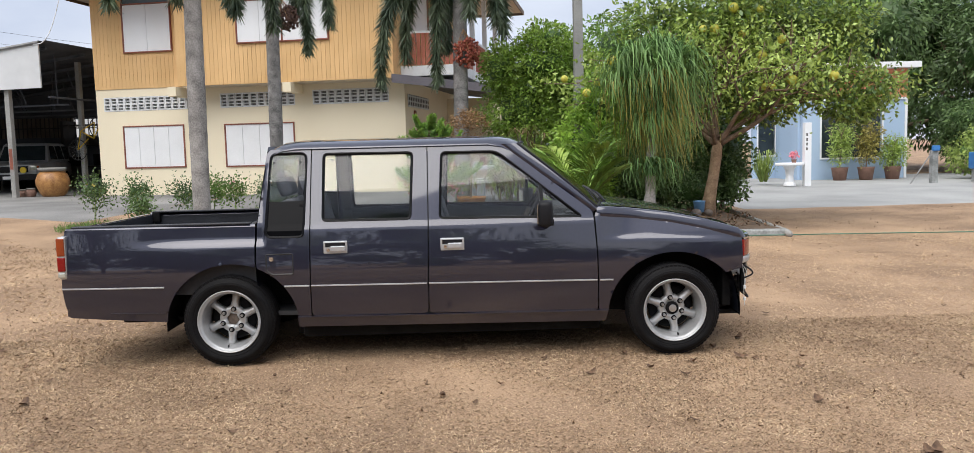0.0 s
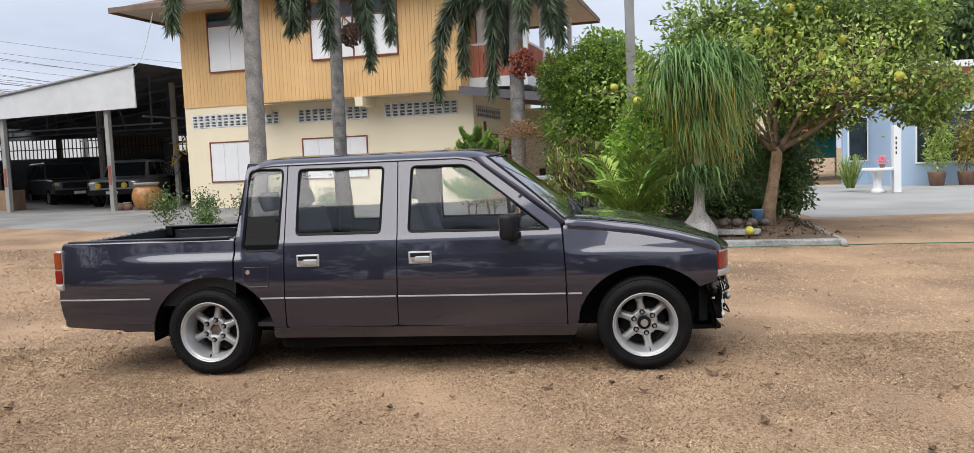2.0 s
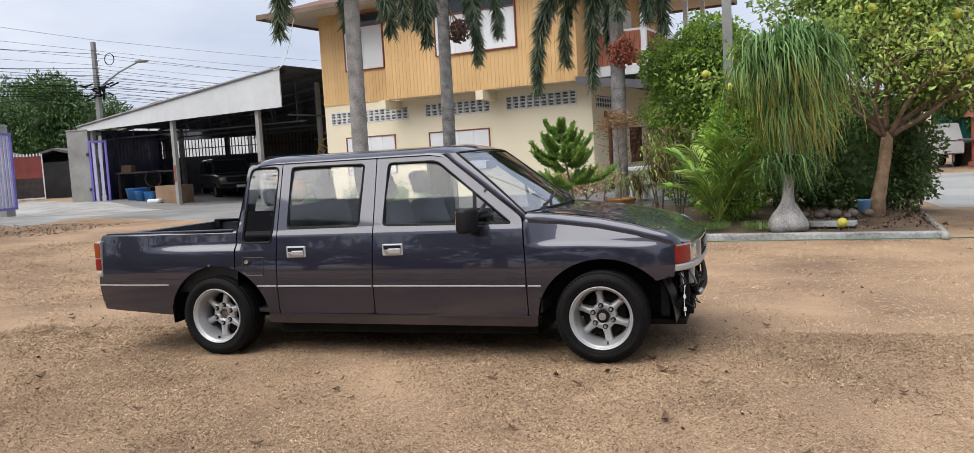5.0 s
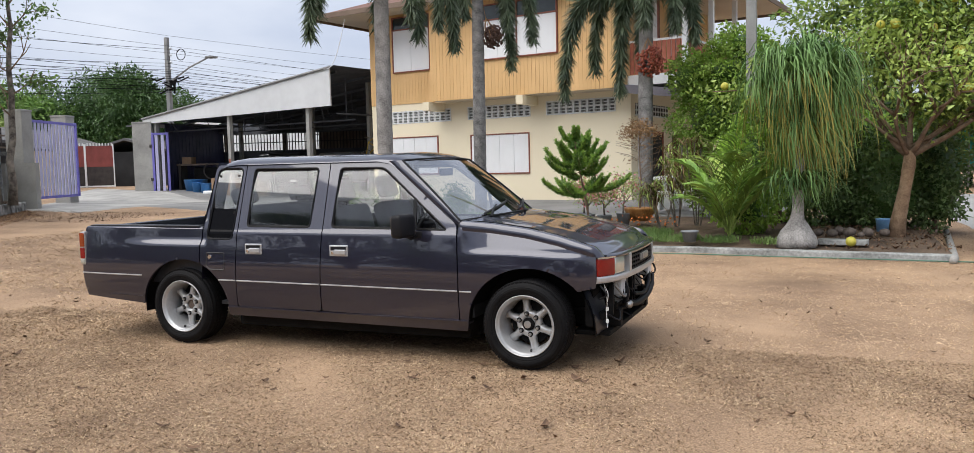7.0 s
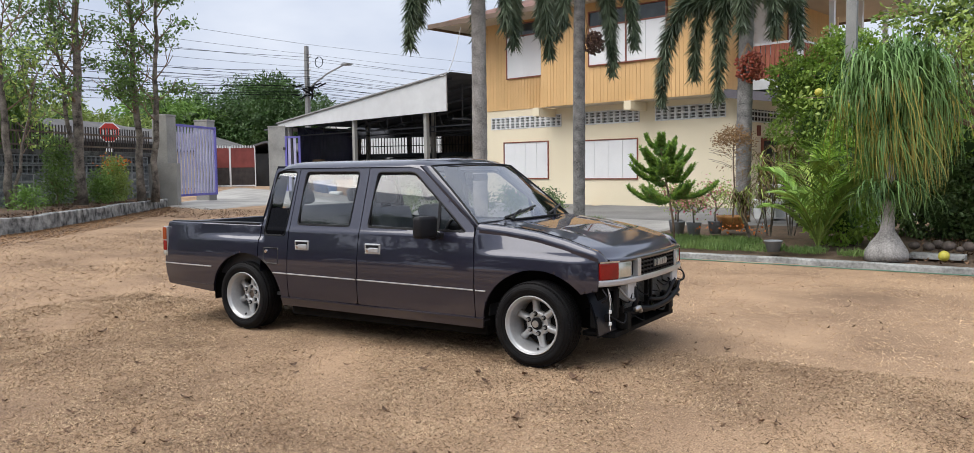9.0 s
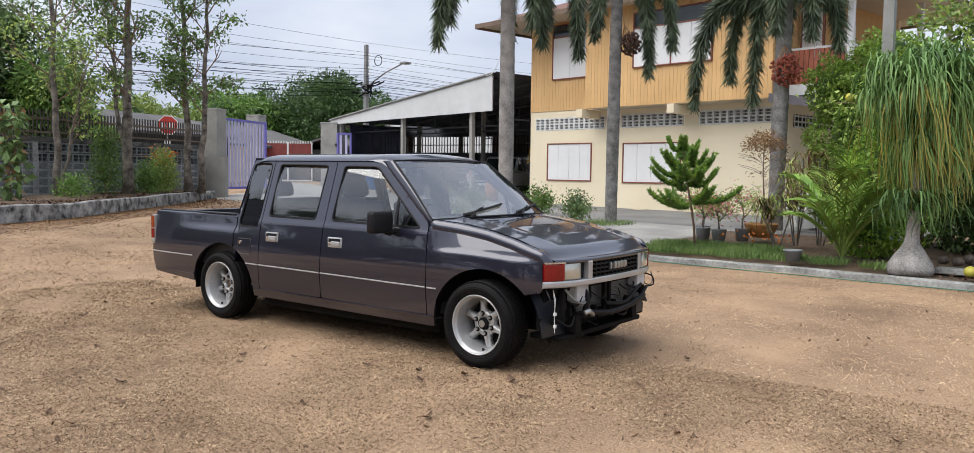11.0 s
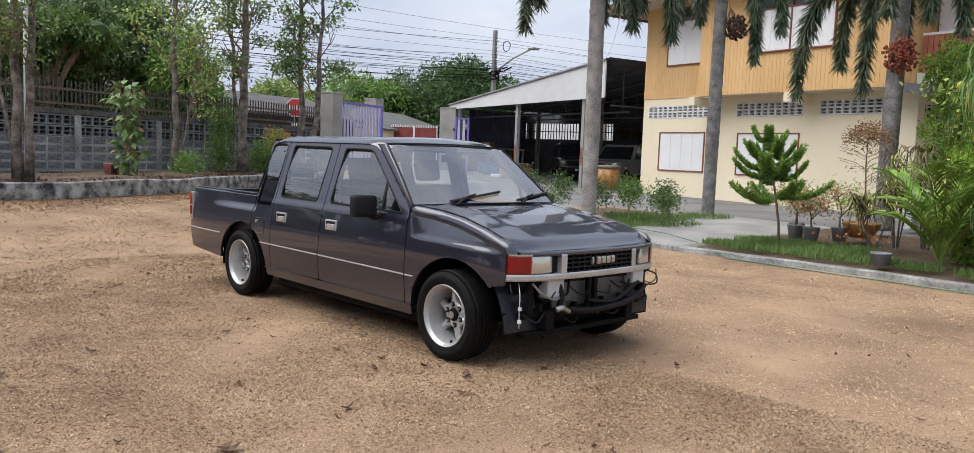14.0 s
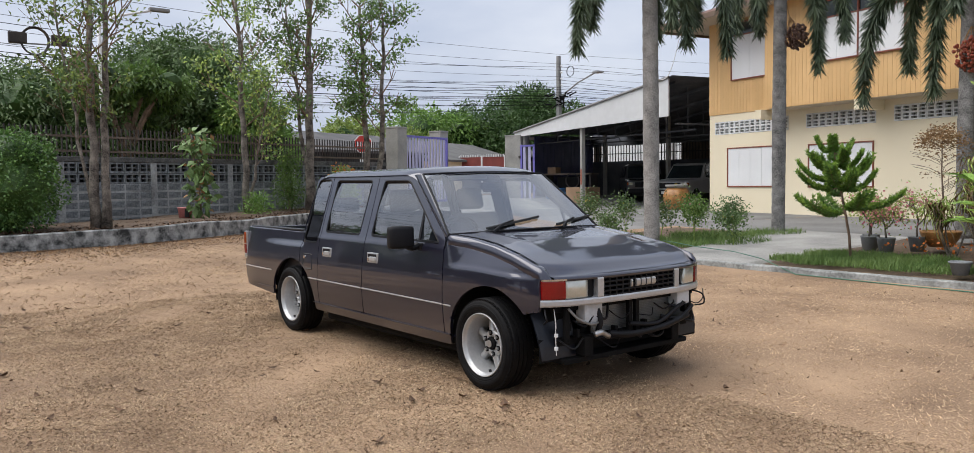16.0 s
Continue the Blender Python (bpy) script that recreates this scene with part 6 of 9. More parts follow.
bush("bush", 1.45, 12.0, 0.3, [(0.0, 0, 1.0, 0.9, 0.9, 0.9), (-0.2, 0.1, 2.0, 0.85, 0.9, 0.9), (0.2, 0, 2.8, 0.95, 0.9, 0.75), (0.9, -0.2, 1.6, 0.7, 0.8, 1.3), (0.85, 0, 2.7, 0.7, 0.7, 0.65), (-0.6, -0.1, 2.85, 0.5, 0.6, 0.5), (0.4, 0.0, 3.4, 0.6, 0.6, 0.4)], 32000, 0.082, 0.044, LEAF_BRIGHT, "tall dense bright green bush beside the house", shrink=0.5)
bush("bush", 2.6, 11.2, 0.25, [(0, 0, 1.0, 0.9, 0.7, 1.0), (0.5, 0.2, 2.0, 0.9, 0.7, 0.9), (1.2, 0.2, 1.2, 0.8, 0.6, 1.2)], 8000, 0.11, 0.06, LEAF_BRIGHT, "green bush behind the hanging-leaved palm", shrink=0.6)
bush("bush", 2.15, 9.35, 0.22, [(0, 0, 0.5, 0.55, 0.4, 0.6), (0.1, 0.1, 1.3, 0.55, 0.4, 0.6), (0.35, 0.1, 1.9, 0.45, 0.35, 0.4)], 5200, 0.10, 0.055, LEAF_BRIGHT, "leafy green bush round the foot of the pole", shrink=0.55)
bush("hedge", 5.15, 10.75, 0.2, [(-0.75, 0, 0.75, 0.75, 0.6, 0.9), (0.0, 0, 0.85, 0.5, 0.55, 1.0), (-1.6, 0.1, 0.7, 0.8, 0.6, 0.85)], 15000, 0.085, 0.048, LEAF_SHADE, "dark green clipped climber hedge", LEAF_DARK)

# pomelo tree
pomelo = thing("pomelo_tree", pose(4.58, 9.42, 0.2), "spreading pomelo tree hung with yellow fruit", "tree")
bm = bmesh.new()
tube(bm, [(-0.14, -0.05, -0.1), (-0.08, 0, 0.25), (0.0, 0, 0.7), (0.05, 0, 1.05), (0.07, 0, 1.3)], [0.16, 0.115, 0.095, 0.10, 0.085], 12)
part("trunk", bm, BARK_TAN, pomelo, "tan forking trunk", smooth=True)
ends = []
bm = bmesh.new()
for k, (d, ln, rad) in enumerate((((-1.0, 0.1, 0.75), 0.95, 0.055), ((0.15, 0.3, 1.2), 0.9, 0.06), ((0.9, -0.2, 0.7), 1.05, 0.055), ((0.5, -0.8, 0.9), 0.9, 0.045), ((-0.3, 0.8, 1.0), 0.9, 0.045), ((1.0, 0.5, 0.6), 1.0, 0.045), ((-0.6, -0.7, 0.9), 0.9, 0.04))):
    limbs((0.05, 0, 1.2), d, ln, rad, 3, 0.75, 0.35, 20 + k, ends, bm)
part("limb", bm, BARK_BROWN, pomelo, smooth=True)
e = np.array([list(p) for p in ends])
e = e[(e[:, 2] > 1.3)]
m = 6500
pick = e[rng.integers(0, len(e), m)] + rng.normal(size=(m, 3)) * np.array([0.26, 0.26, 0.2])
way = rng.normal(size=(m, 3)) + np.array([0, 0, 0.1])
cards("leaves", pick, way, rng.normal(size=(m, 3)) * np.array([1, 1, 0.4]), rng.uniform(0.07, 0.13, m), 0.05, LEAF_OLIVE, pomelo, "glossy green leaves")
blobs = [(-1.0, -0.1, 3.5, 0.9, 0.8, 0.5), (1.0, -0.3, 4.1, 1.1, 0.8, 0.5), (2.2, -0.4, 3.3, 0.8, 0.7, 0.5), (-1.5, 0.2, 2.3, 0.8, 0.8, 0.55), (-0.5, 0.2, 3.0, 1.0, 0.9, 0.75), (0.7, 0.0, 2.7, 1.0, 0.9, 0.8), (1.7, -0.3, 2.5, 0.8, 0.7, 0.5), (0.3, -0.3, 3.6, 1.1, 0.9, 0.6), (0.9, 0.3, 1.9, 0.9, 0.8, 0.35), (1.5, 0.2, 3.3, 0.9, 0.8, 0.6), (2.7, -0.4, 1.75, 0.6, 0.5, 0.4), (3.1, -0.4, 2.3, 0.7, 0.6, 0.5), (2.8, -0.3, 2.9, 0.8, 0.7, 0.5), (2.2, -0.4, 1.9, 0.5, 0.5, 0.35)]
foliage("leaves", blobs, 17000, 0.105, 0.055, LEAF_OLIVE, pomelo, 0.15, 0.9, -0.55, "glossy green leaves")
foliage("leaves", blobs, 6000, 0.10, 0.052, LEAF_BRIGHT, pomelo, 0.1, 0.5, -0.15, "pale young leaves")
# darker leaf colour paints the shade within the pomelo crown
foliage("leaves", blobs, 7500, 0.11, 0.055, LEAF_SHADE, pomelo, 0.2, 0.95, -0.6, "inner leaves darkened for the shade in the crown")
bm, tip = bmesh.new(), []
for far in ((-3.1, -0.25, 2.35), (-2.7, -0.2, 1.95), (-2.3, -0.3, 2.75), (3.2, -0.5, 2.2), (2.9, -0.5, 1.7)):
    path = [Vector((0.05 + (far[0] - 0.05) * t, far[1] * t, 1.35 + (far[2] - 1.35) * t + 0.45 * math.sin(math.pi * t) + 0.04 * math.sin(t * 17 + far[0]))) for t in [k / 9 for k in range(10)]]
    tube(bm, path, list(np.linspace(0.028, 0.007, 10)), 6)
    tip += [list(q) for q in path[4:]]
part("limb", bm, BARK_BROWN, pomelo, "long thin outer limbs", smooth=True)
q = np.array(tip)[rng.integers(0, len(tip), 900)] + rng.normal(size=(900, 3)) * np.array([0.13, 0.13, 0.10])
cards("leaves", q, rng.normal(size=q.shape) + np.array([0, 0, 0.2]), rng.normal(size=q.shape), rng.uniform(0.08, 0.13, len(q)), 0.055, LEAF_OLIVE, pomelo, "sparse leaves on the outer limbs")
for i, p in enumerate(((-2.75, 0.0, 2.45), (-2.35, 0.05, 2.2), (-1.9, 0.0, 2.75), (-0.42, -0.45, 3.2), (-0.22, -0.45, 3.2), (0.12, -0.4, 3.55), (0.75, -0.5, 2.2), (1.65, -0.9, 2.33), (0.65, -0.3, 2.75), (0.3, -0.3, 3.12), (0.7, -0.35, 2.2), (-2.1, 0.3, 2.4), (0.55, -0.5, 3.5), (0.95, -0.4, 3.0), (1.1, -0.5, 2.3), (-0.1, -0.5, 3.72))):
    bm = ball(bmesh.new(), (p[0], p[1] - 0.35, p[2]), 0.068 + 0.012 * (i % 3), 2)
    part("fruit", bm, FRUIT_YELLOW, pomelo, "yellow-green pomelo", smooth=True)

# dead-looking ornamental tree in a glazed pot
dry = thing("potted_tree", pose(0.12, 10.3, 0.3), "thin rust-coloured little tree in a glazed pot", "potted tree")
lathe_pot = lathe(bmesh.new(), [(0.17, 0.0), (0.26, 0.12), (0.30, 0.22), (0.31, 0.25), (0.28, 0.25), (0.26, 0.2)], 20)
part("pot", lathe_pot, CLAY, dry, "brown glazed pot", smooth=True)
ends = []
bm = tube(bmesh.new(), [(0, 0, 0.2), (0.03, 0.01, 0.7), (0.0, 0, 1.2), (0.01, 0, 1.8)], [0.02, 0.016, 0.012, 0.005], 8)
part("stem", bm, BARK_BROWN, dry)
pts = []
for h, rad, k in ((1.70, 0.34, 620), (1.82, 0.20, 260), (1.58, 0.42, 420), (1.42, 0.36, 90), (1.15, 0.3, 50)):
    a, q = rng.uniform(0, 2 * np.pi, k), np.sqrt(rng.random(k)) * rad
    pts.append(np.stack([np.cos(a) * q, np.sin(a) * q, h + rng.normal(size=k) * 0.05 + q * 0.15], 1))
p = np.concatenate(pts)
cards("leaves", p, rng.normal(size=p.shape) * np.array([1, 1, 0.4]), rng.normal(size=p.shape), rng.uniform(0.03, 0.065, len(p)), 0.022, LEAF_DRY, dry, "tiny rust-coloured leaves")
bm = bmesh.new()
r = random.Random(8)
for _ in range(34):
    a, h = r.uniform(0, 6.28), r.uniform(0.8, 1.7)
    tube(bm, [(0, 0, h - 0.1), (math.cos(a) * 0.2, math.sin(a) * 0.2, h), (math.cos(a) * 0.45, math.sin(a) * 0.45, h + 0.06)], 0.004, 4)
part("twig", bm, BARK_BROWN, dry)

# bronze cane plants
for x, y, h, sd in ((0.95, 9.6, 1.5, 1), (1.25, 9.9, 1.7, 2), (0.75, 9.2, 1.0, 4)):
    cane = thing("cane_plant", pose(x, y, 0.24), "leggy shrub with bronze-green strap leaves", "shrub")
    r = random.Random(sd)
    tops = []
    bm = bmesh.new()
    for _ in range(6):
        dx, dy, hh = r.uniform(-0.25, 0.25), r.uniform(-0.25, 0.25), h * r.uniform(0.55, 1.0)
        tube(bm, [(dx * 0.2, dy * 0.2, 0), (dx * 0.7, dy * 0.7, hh * 0.5), (dx, dy, hh)], 0.012, 5)
        tops += [(dx * k, dy * k, hh * k) for k in (0.7, 0.85, 1.0)]
    part("stem", bm, BARK_PALE, cane)
    straps(tops, 95, 0.42, 0.2, 0.22, LEAF_BRONZE, cane, "bronze strap leaves")
    straps(tops, 55, 0.35, 0.22, 0.26, LEAF_OLIVE, cane, "green strap leaves")

# flowering shrubs in grey tubs
for x, y, sc in ((-0.75, 9.75, 1.0), (-0.38, 9.55, 0.9), (-0.15, 10.1, 1.1), (-0.95, 10.2, 0.85)):
    sh = thing("flower_tub", pose(x, y, 0.22, 0, 0, 40 * x), "grey tub with a pale-stemmed pink-flowered shrub", "potted plant", "tubs beside the pine")
    part("tub", lathe(bmesh.new(), [(0.10, 0), (0.135, 0.22), (0.145, 0.24), (0.125, 0.24), (0.12, 0.2)], 18), POT_GREY, sh, smooth=True)
    bm, ends = limbs((0, 0, 0.18), (0, 0, 1), 0.29 * sc, 0.02, 3, 0.9, 0.3, int(90 + 10 * x), [])
    part("stem", bm, BARK_PALE, sh)
    e = np.array([list(p) for p in ends])
    q = e[rng.integers(0, len(e), 620)] + rng.normal(size=(620, 3)) * 0.09
    cards("leaves", q, rng.normal(size=q.shape), rng.normal(size=q.shape), 0.05, 0.022, LEAF_OLIVE, sh)
    q = e[rng.integers(0, len(e), 170)] + rng.normal(size=(170, 3)) * 0.07
    cards("blossom", q, rng.normal(size=q.shape), rng.normal(size=q.shape), 0.045, 0.04, PINK, sh, "pink flowers", 0.25, "stuff")

# small grey pot at the kerb
pot = thing("flower_pot", pose(1.45, 7.72, 0.16), "small empty grey plastic pot in the grass", "pot")
part("body", lathe(bmesh.new(), [(0.09, 0), (0.125, 0.15), (0.14, 0.155), (0.14, 0.175), (0.12, 0.175), (0.11, 0.1)], 20), POT_GREY, pot, smooth=True)

# rose bushes and grass round the first palm
for x, y, h, sd in ((-5.9, 9.6, 0.75, 1), (-5.2, 9.9, 0.7, 2), (-4.2, 9.7, 0.8, 3), (-3.7, 10.3, 0.7, 4), (-6.6, 9.2, 0.8, 5), (-4.9, 10.6, 0.75, 6), (-3.3, 9.7, 0.6, 7), (-5.6, 8.8, 0.5, 8)):
    h *= 0.78
    rose = thing("rose_bush", pose(x, y, lie(x, y) + 0.1), "loose leafy rose bush in the grass", "bush", "bushes round the palm")
    bm, ends = limbs((0, 0, 0), (0, 0, 1), h * 0.5, 0.012, 3, 0.62, 0.8, sd, [])
    part("stem", bm, LEAF_OLIVE, rose)
    e = np.array([list(p) for p in ends])
    q = e[rng.integers(0, len(e), 800)] + rng.normal(size=(800, 3)) * np.array([0.10, 0.10, 0.12])
    cards("leaves", q, rng.normal(size=q.shape), rng.normal(size=q.shape), 0.055, 0.032, LEAF_SHADE if sd % 3 else LEAF_MID, rose)
    q = e[rng.integers(0, len(e), 8)] + np.array([0, 0, 0.06])
    cards("blossom", q, rng.normal(size=q.shape), rng.normal(size=q.shape), 0.045, 0.045, PINK if sd % 3 == 0 else LEAF_YELLOW, rose, "", 0.25, "stuff")


# planted beds: earth under the grass
def bed(name, x0, x1, y0, y1, lift, label):
    bm = bmesh.new()
    nx, ny = 26, 20
    g = [[bm.verts.new((x0 + (x1 - x0) * i / nx, y0(x0 + (x1 - x0) * i / nx) + (y1 - y0(x0 + (x1 - x0) * i / nx)) * j / ny, 0)) for j in range(ny + 1)] for i in range(nx + 1)]
    for row in g:
        for v in row:
            v.co.z = max(lie(v.co.x, v.co.y), 0.02) + lift + 0.02 * noise.noise(v.co * 2)
    for i in range(nx):
        for j in range(ny):
            bm.faces.new((g[i][j], g[i + 1][j], g[i + 1][j + 1], g[i][j + 1]))
    return tagged(part(name, bm, SOIL, smooth=True), label, "garden bed", kind="structure")


def kerb_y(x):
    return float(np.interp(x, (-3.6, -2.2, -0.4, 1.7, 4.3, 5.0), (7.62, 7.55, 7.46, 7.38, 7.0, 6.92)))


bed("ground", -1.45, 5.0, lambda x: kerb_y(x) + 0.11, 12.0, 0.075, "brown earth of the planted bed")
bed("ground", -6.9, -3.3, lambda x: 8.2 + 0.12 * (-3.3 - x), 12.6, 0.02, "earth of the grass patch round the palm")
tagged(part("kerb", fixed(loft(bmesh.new(), [[(x, kerb_y(x), -0.05), (x, kerb_y(x) + 0.010, 0.092 + 0.008 * math.sin(x * 5)), (x, kerb_y(x) + 0.025, 0.108 + 0.005 * math.sin(x * 5)), (x, kerb_y(x) + 0.11, 0.112), (x, kerb_y(x) + 0.13, 0.05)] for x in np.linspace(-3.6, 5.0, 80)])), CONCRETE_OLD), "low worn concrete kerb along the bed", "kerb", kind="structure")
grass_patch("grass", [(x, y, lie(x, y) + 0.05, r) for x, y, r in ((-6.4, 9.4, 0.9), (-5.4, 9.2, 0.9), (-4.5, 9.4, 0.9), (-3.8, 10.2, 0.8), (-4.6, 11.0, 1.0), (-3.9, 12.0, 0.6))], 9000, 0.16, "uncut grass round the palm and roses")
grass_patch("grass", [(x, y, lie(x, y) + 0.11, r) for x, y, r in ((-1.1, 8.1, 0.35), (-0.6, 8.0, 0.45), (0.0, 8.1, 0.5), (0.6, 8.0, 0.45), (1.2, 8.0, 0.4), (-0.5, 8.8, 0.6), (0.4, 8.8, 0.6), (1.9, 7.9, 0.3), (2.6, 7.75, 0.25), (-1.0, 8.9, 0.35))], 11000, 0.12, "thin green grass behind the kerb")
q = np.stack([rng.uniform(-0.2, 1.1, 60), rng.uniform(9.0, 9.9, 60), rng.uniform(0.3, 0.46, 60)], 1)
tagged(cards("marigolds", q, rng.normal(size=q.shape), rng.normal(size=q.shape), 0.05, 0.045, ORANGE), "low orange flowers in the bed", "flowers", kind="stuff")
for i, (x, y, s) in enumerate(((3.5, 8.35, 0.11), (3.75, 8.45, 0.13), (4.0, 8.5, 0.12), (3.3, 8.5, 0.10), (4.25, 8.6, 0.10), (3.9, 8.25, 0.07), (3.62, 8.7, 0.12))):
    s *= 0.8
    bm = ball(bmesh.new(), (0, 0, 0), s, 2)
    for v in bm.verts:
        v.co *= 1 + 0.25 * noise.noise(v.co * 9 + Vector((i, 0, 0)))
        v.co.z *= 0.75
    tagged(part("stone", bm, STONE, smooth=True, at=pose(x, y, 0.22 + s * 0.5)), "rounded brown stone in the bed", "stone", "stones in the bed")
tagged(part("pomelo", ball(bmesh.new(), (0, 0, 0), 0.075, 2), FRUIT_YELLOW, smooth=True, at=pose(3.75, 7.45, 0.22)), "fallen yellow pomelo beside the kerb", "fruit")
slab = boxed(-0.35, 0.35, -0.12, 0.12, -0.03, 0.05, bevel=0.015)
tagged(part("stone_slab", slab, CONCRETE_OLD, at=pose(3.65, 7.9, 0.16, 0, 0, -5)), "low concrete slab beside the palm foot", "slab")
PALE_BLUE = surf("faded_blue_plastic", (0.10, 0.23, 0.42), (0.16, 0.32, 0.52), 0.2, 0.55)
barrel = thing("blue_bucket", pose(4.25, 9.2, 0.22), "blue plastic bucket behind the tree trunk", "bucket")
BLUE = surf("blue_plastic", (0.025, 0.13, 0.36), (0.045, 0.20, 0.47), 0.3, 0.4)
part("body", lathe(bmesh.new(), [(0.085, 0), (0.105, 0.19), (0.115, 0.205), (0.10, 0.205), (0.09, 0.15)], 20), PALE_BLUE, barrel, smooth=True)
# hose and pipe on the ground
HOSE_GREEN = surf("green_hose", (0.030, 0.12, 0.085), (0.11, 0.20, 0.14), 0.5, 0.6)
bm = bmesh.new()
tube(bm, [(x, kerb_y(min(x, 5.0)) - 0.14 - 0.10 * math.sin(x * 0.9) - max(0, x - 5) * 0.03, lie(x, 7) + 0.02) for x in np.linspace(-0.6, 16, 70)], 0.009, 6)
tagged(part("garden_hose", bm, HOSE_GREEN), "long green garden hose lying along the kerb", "hose")
bm = bmesh.new()
tube(bm, [(-0.6, 7.36, 0.03), (-1.4, 7.7, 0.19), (-2.4, 8.4, 0.2), (-3.3, 8.6, 0.22), (-4.4, 9.0, 0.26)], 0.008, 6)
tagged(part("garden_hose", bm, HOSE_GREEN), "green hose lying across the path", "hose")
bm = bmesh.new()
tube(bm, [(4.95, 6.75, 0.05), (5.0, 7.0, 0.06), (5.35, 11.0, 0.09)], 0.05, 10)
tagged(part("drain_pipe", bm, CONCRETE, smooth=True), "pale plastic pipe lying on the dirt", "pipe")
# concrete pole
bm = bmesh.new()
loft(bm, [[(2.19 + sx * w , 9.9 + sy * w * 1.2, z) for sx, sy in ((-1, -1), (1, -1), (1, 1), (-1, 1))] for z, w in ((0.1, 0.09), (4.0, 0.08), (9.0, 0.065))])
tagged(part("utility_pole", fixed(bm), METAL_GREY, at=None), "square grey concrete utility pole in the bed", "pole")
# table and benches by the porch
tb = thing("garden_table", pose(0.55, 13.7, 0.33, 0, 0, -10), "white concrete garden table", "table")
part("tabletop", boxed(-0.75, 0.75, -0.35, 0.35, 0.66, 0.74, bevel=0.02), OFFWHITE, tb)
for x in (-0.45, 0.45):
    part("leg", fixed(loft(bmesh.new(), [[(x - w, -0.25, z), (x + w, -0.25, z), (x + w, 0.25, z), (x - w, 0.25, z)] for z, w in ((0, 0.14), (0.3, 0.07), (0.66, 0.13))])), OFFWHITE, tb)
bn = thing("garden_bench", pose(0.35, 13.0, 0.33, 0, 0, -10), "white concrete garden bench", "bench")
part("seat", boxed(-0.7, 0.7, -0.17, 0.17, 0.36, 0.43, bevel=0.02), OFFWHITE, bn)
for x in (-0.42, 0.42):
    part("leg", boxed(x - 0.08, x + 0.08, -0.13, 0.13, 0, 0.36, bevel=0.015), OFFWHITE, bn)
copy_thing(bn, pose(0.8, 14.4, 0.33, 0, 0, -10))


# ---- raised bed, block wall and trees along the yard ----
KERB = [(-10.6, -9.0), (-10.6, -1.2), (-10.85, 0.9), (-12.2, 4.0), (-14.4, 7.0), (-17.5, 11.2)]
WALL_A, WALL_B = Vector((-12.2, -6.2, 0)), Vector((-18.45, 11.45, 0))


def bed_edge(t):
    """A place along the bed's front edge."""
    lens = [math.dist(a, b) for a, b in zip(KERB, KERB[1:])]
    d = t * sum(lens)
    for (a, b), ln in zip(zip(KERB, KERB[1:]), lens):
        if d <= ln:
            k = d / ln
            return a[0] + (b[0] - a[0]) * k, a[1] + (b[1] - a[1]) * k
        d -= ln
    return KERB[-1]


def bed_top(x, y):
    return 0.60 + 0.010 * max(0, y) + 0.03 * noise.noise((x * 0.9, y * 0.9, 1.0))


KERB_STAIN = surf("blackened_kerb", (0.030, 0.033, 0.033), (0.44, 0.45, 0.44), 0.2, 0.9, 0.6, 0.035, fleck=-0.15)
rings = []
for k in range(60):
    x, y = bed_edge(k / 59)
    x2, y2 = bed_edge(min(1, k / 59 + 0.01))
    x1, y1 = bed_edge(max(0, k / 59 - 0.01))
    t = Vector((x2 - x1, y2 - y1)).normalized()
    n = Vector((-t.y, t.x))
    if n.x > 0:
        n = -n
    h = bed_top(x, y) + 0.01
    rings.append([(x + n.x * a, y + n.y * a, z) for a, z in ((0, lie(x, y) - 0.1), (0.01, h - 0.02), (0.03, h), (0.16, h), (0.17, h - 0.2))])
tagged(part("kerb", fixed(loft(bmesh.new(), rings)), KERB_STAIN), "stained grey concrete edge of the raised bed", "kerb", kind="structure")
bm = bmesh.new()
rows = []
for k in range(60):
    x, y = bed_edge(k / 59)
    f = WALL_A.lerp(WALL_B, k / 59)
    rows.append([bm.verts.new((x - 0.1 + (f.x - 0.3 - x + 0.1) * j / 10, y + (f.y - y) * j / 10, bed_top(x, y) - 0.02 + 0.06 * smoothstep(j / 4) + 0.05 * noise.noise((x * 1.3, y + j * 0.7, 4)))) for j in range(11)])
for a, b in zip(rows, rows[1:]):
    for j in range(10):
        bm.faces.new((a[j], b[j], b[j + 1], a[j + 1]))
tagged(part("ground", bm, SOIL, smooth=True), "brown littered earth of the raised bed", "garden bed", kind="structure")

# block wall with pierced upper courses and a spiked rail
LONG = (WALL_B - WALL_A).length
TURN_W = math.degrees(math.atan2(WALL_B.y - WALL_A.y, WALL_B.x - WALL_A.x))
wall = thing("boundary_wall", pose(WALL_A.x, WALL_A.y, 0, 0, 0, TURN_W), "grey block wall with pierced courses and a dark steel rail", "wall")
MORTAR = surf("smeared_mortar", (0.17, 0.178, 0.182), (0.46, 0.475, 0.48), 0.7, 0.9, 0.4, 0.05)
COPING = surf("blackened_coping", (0.025, 0.026, 0.027), (0.17, 0.17, 0.165), 0.35, 0.9, 0.4, 0.04)
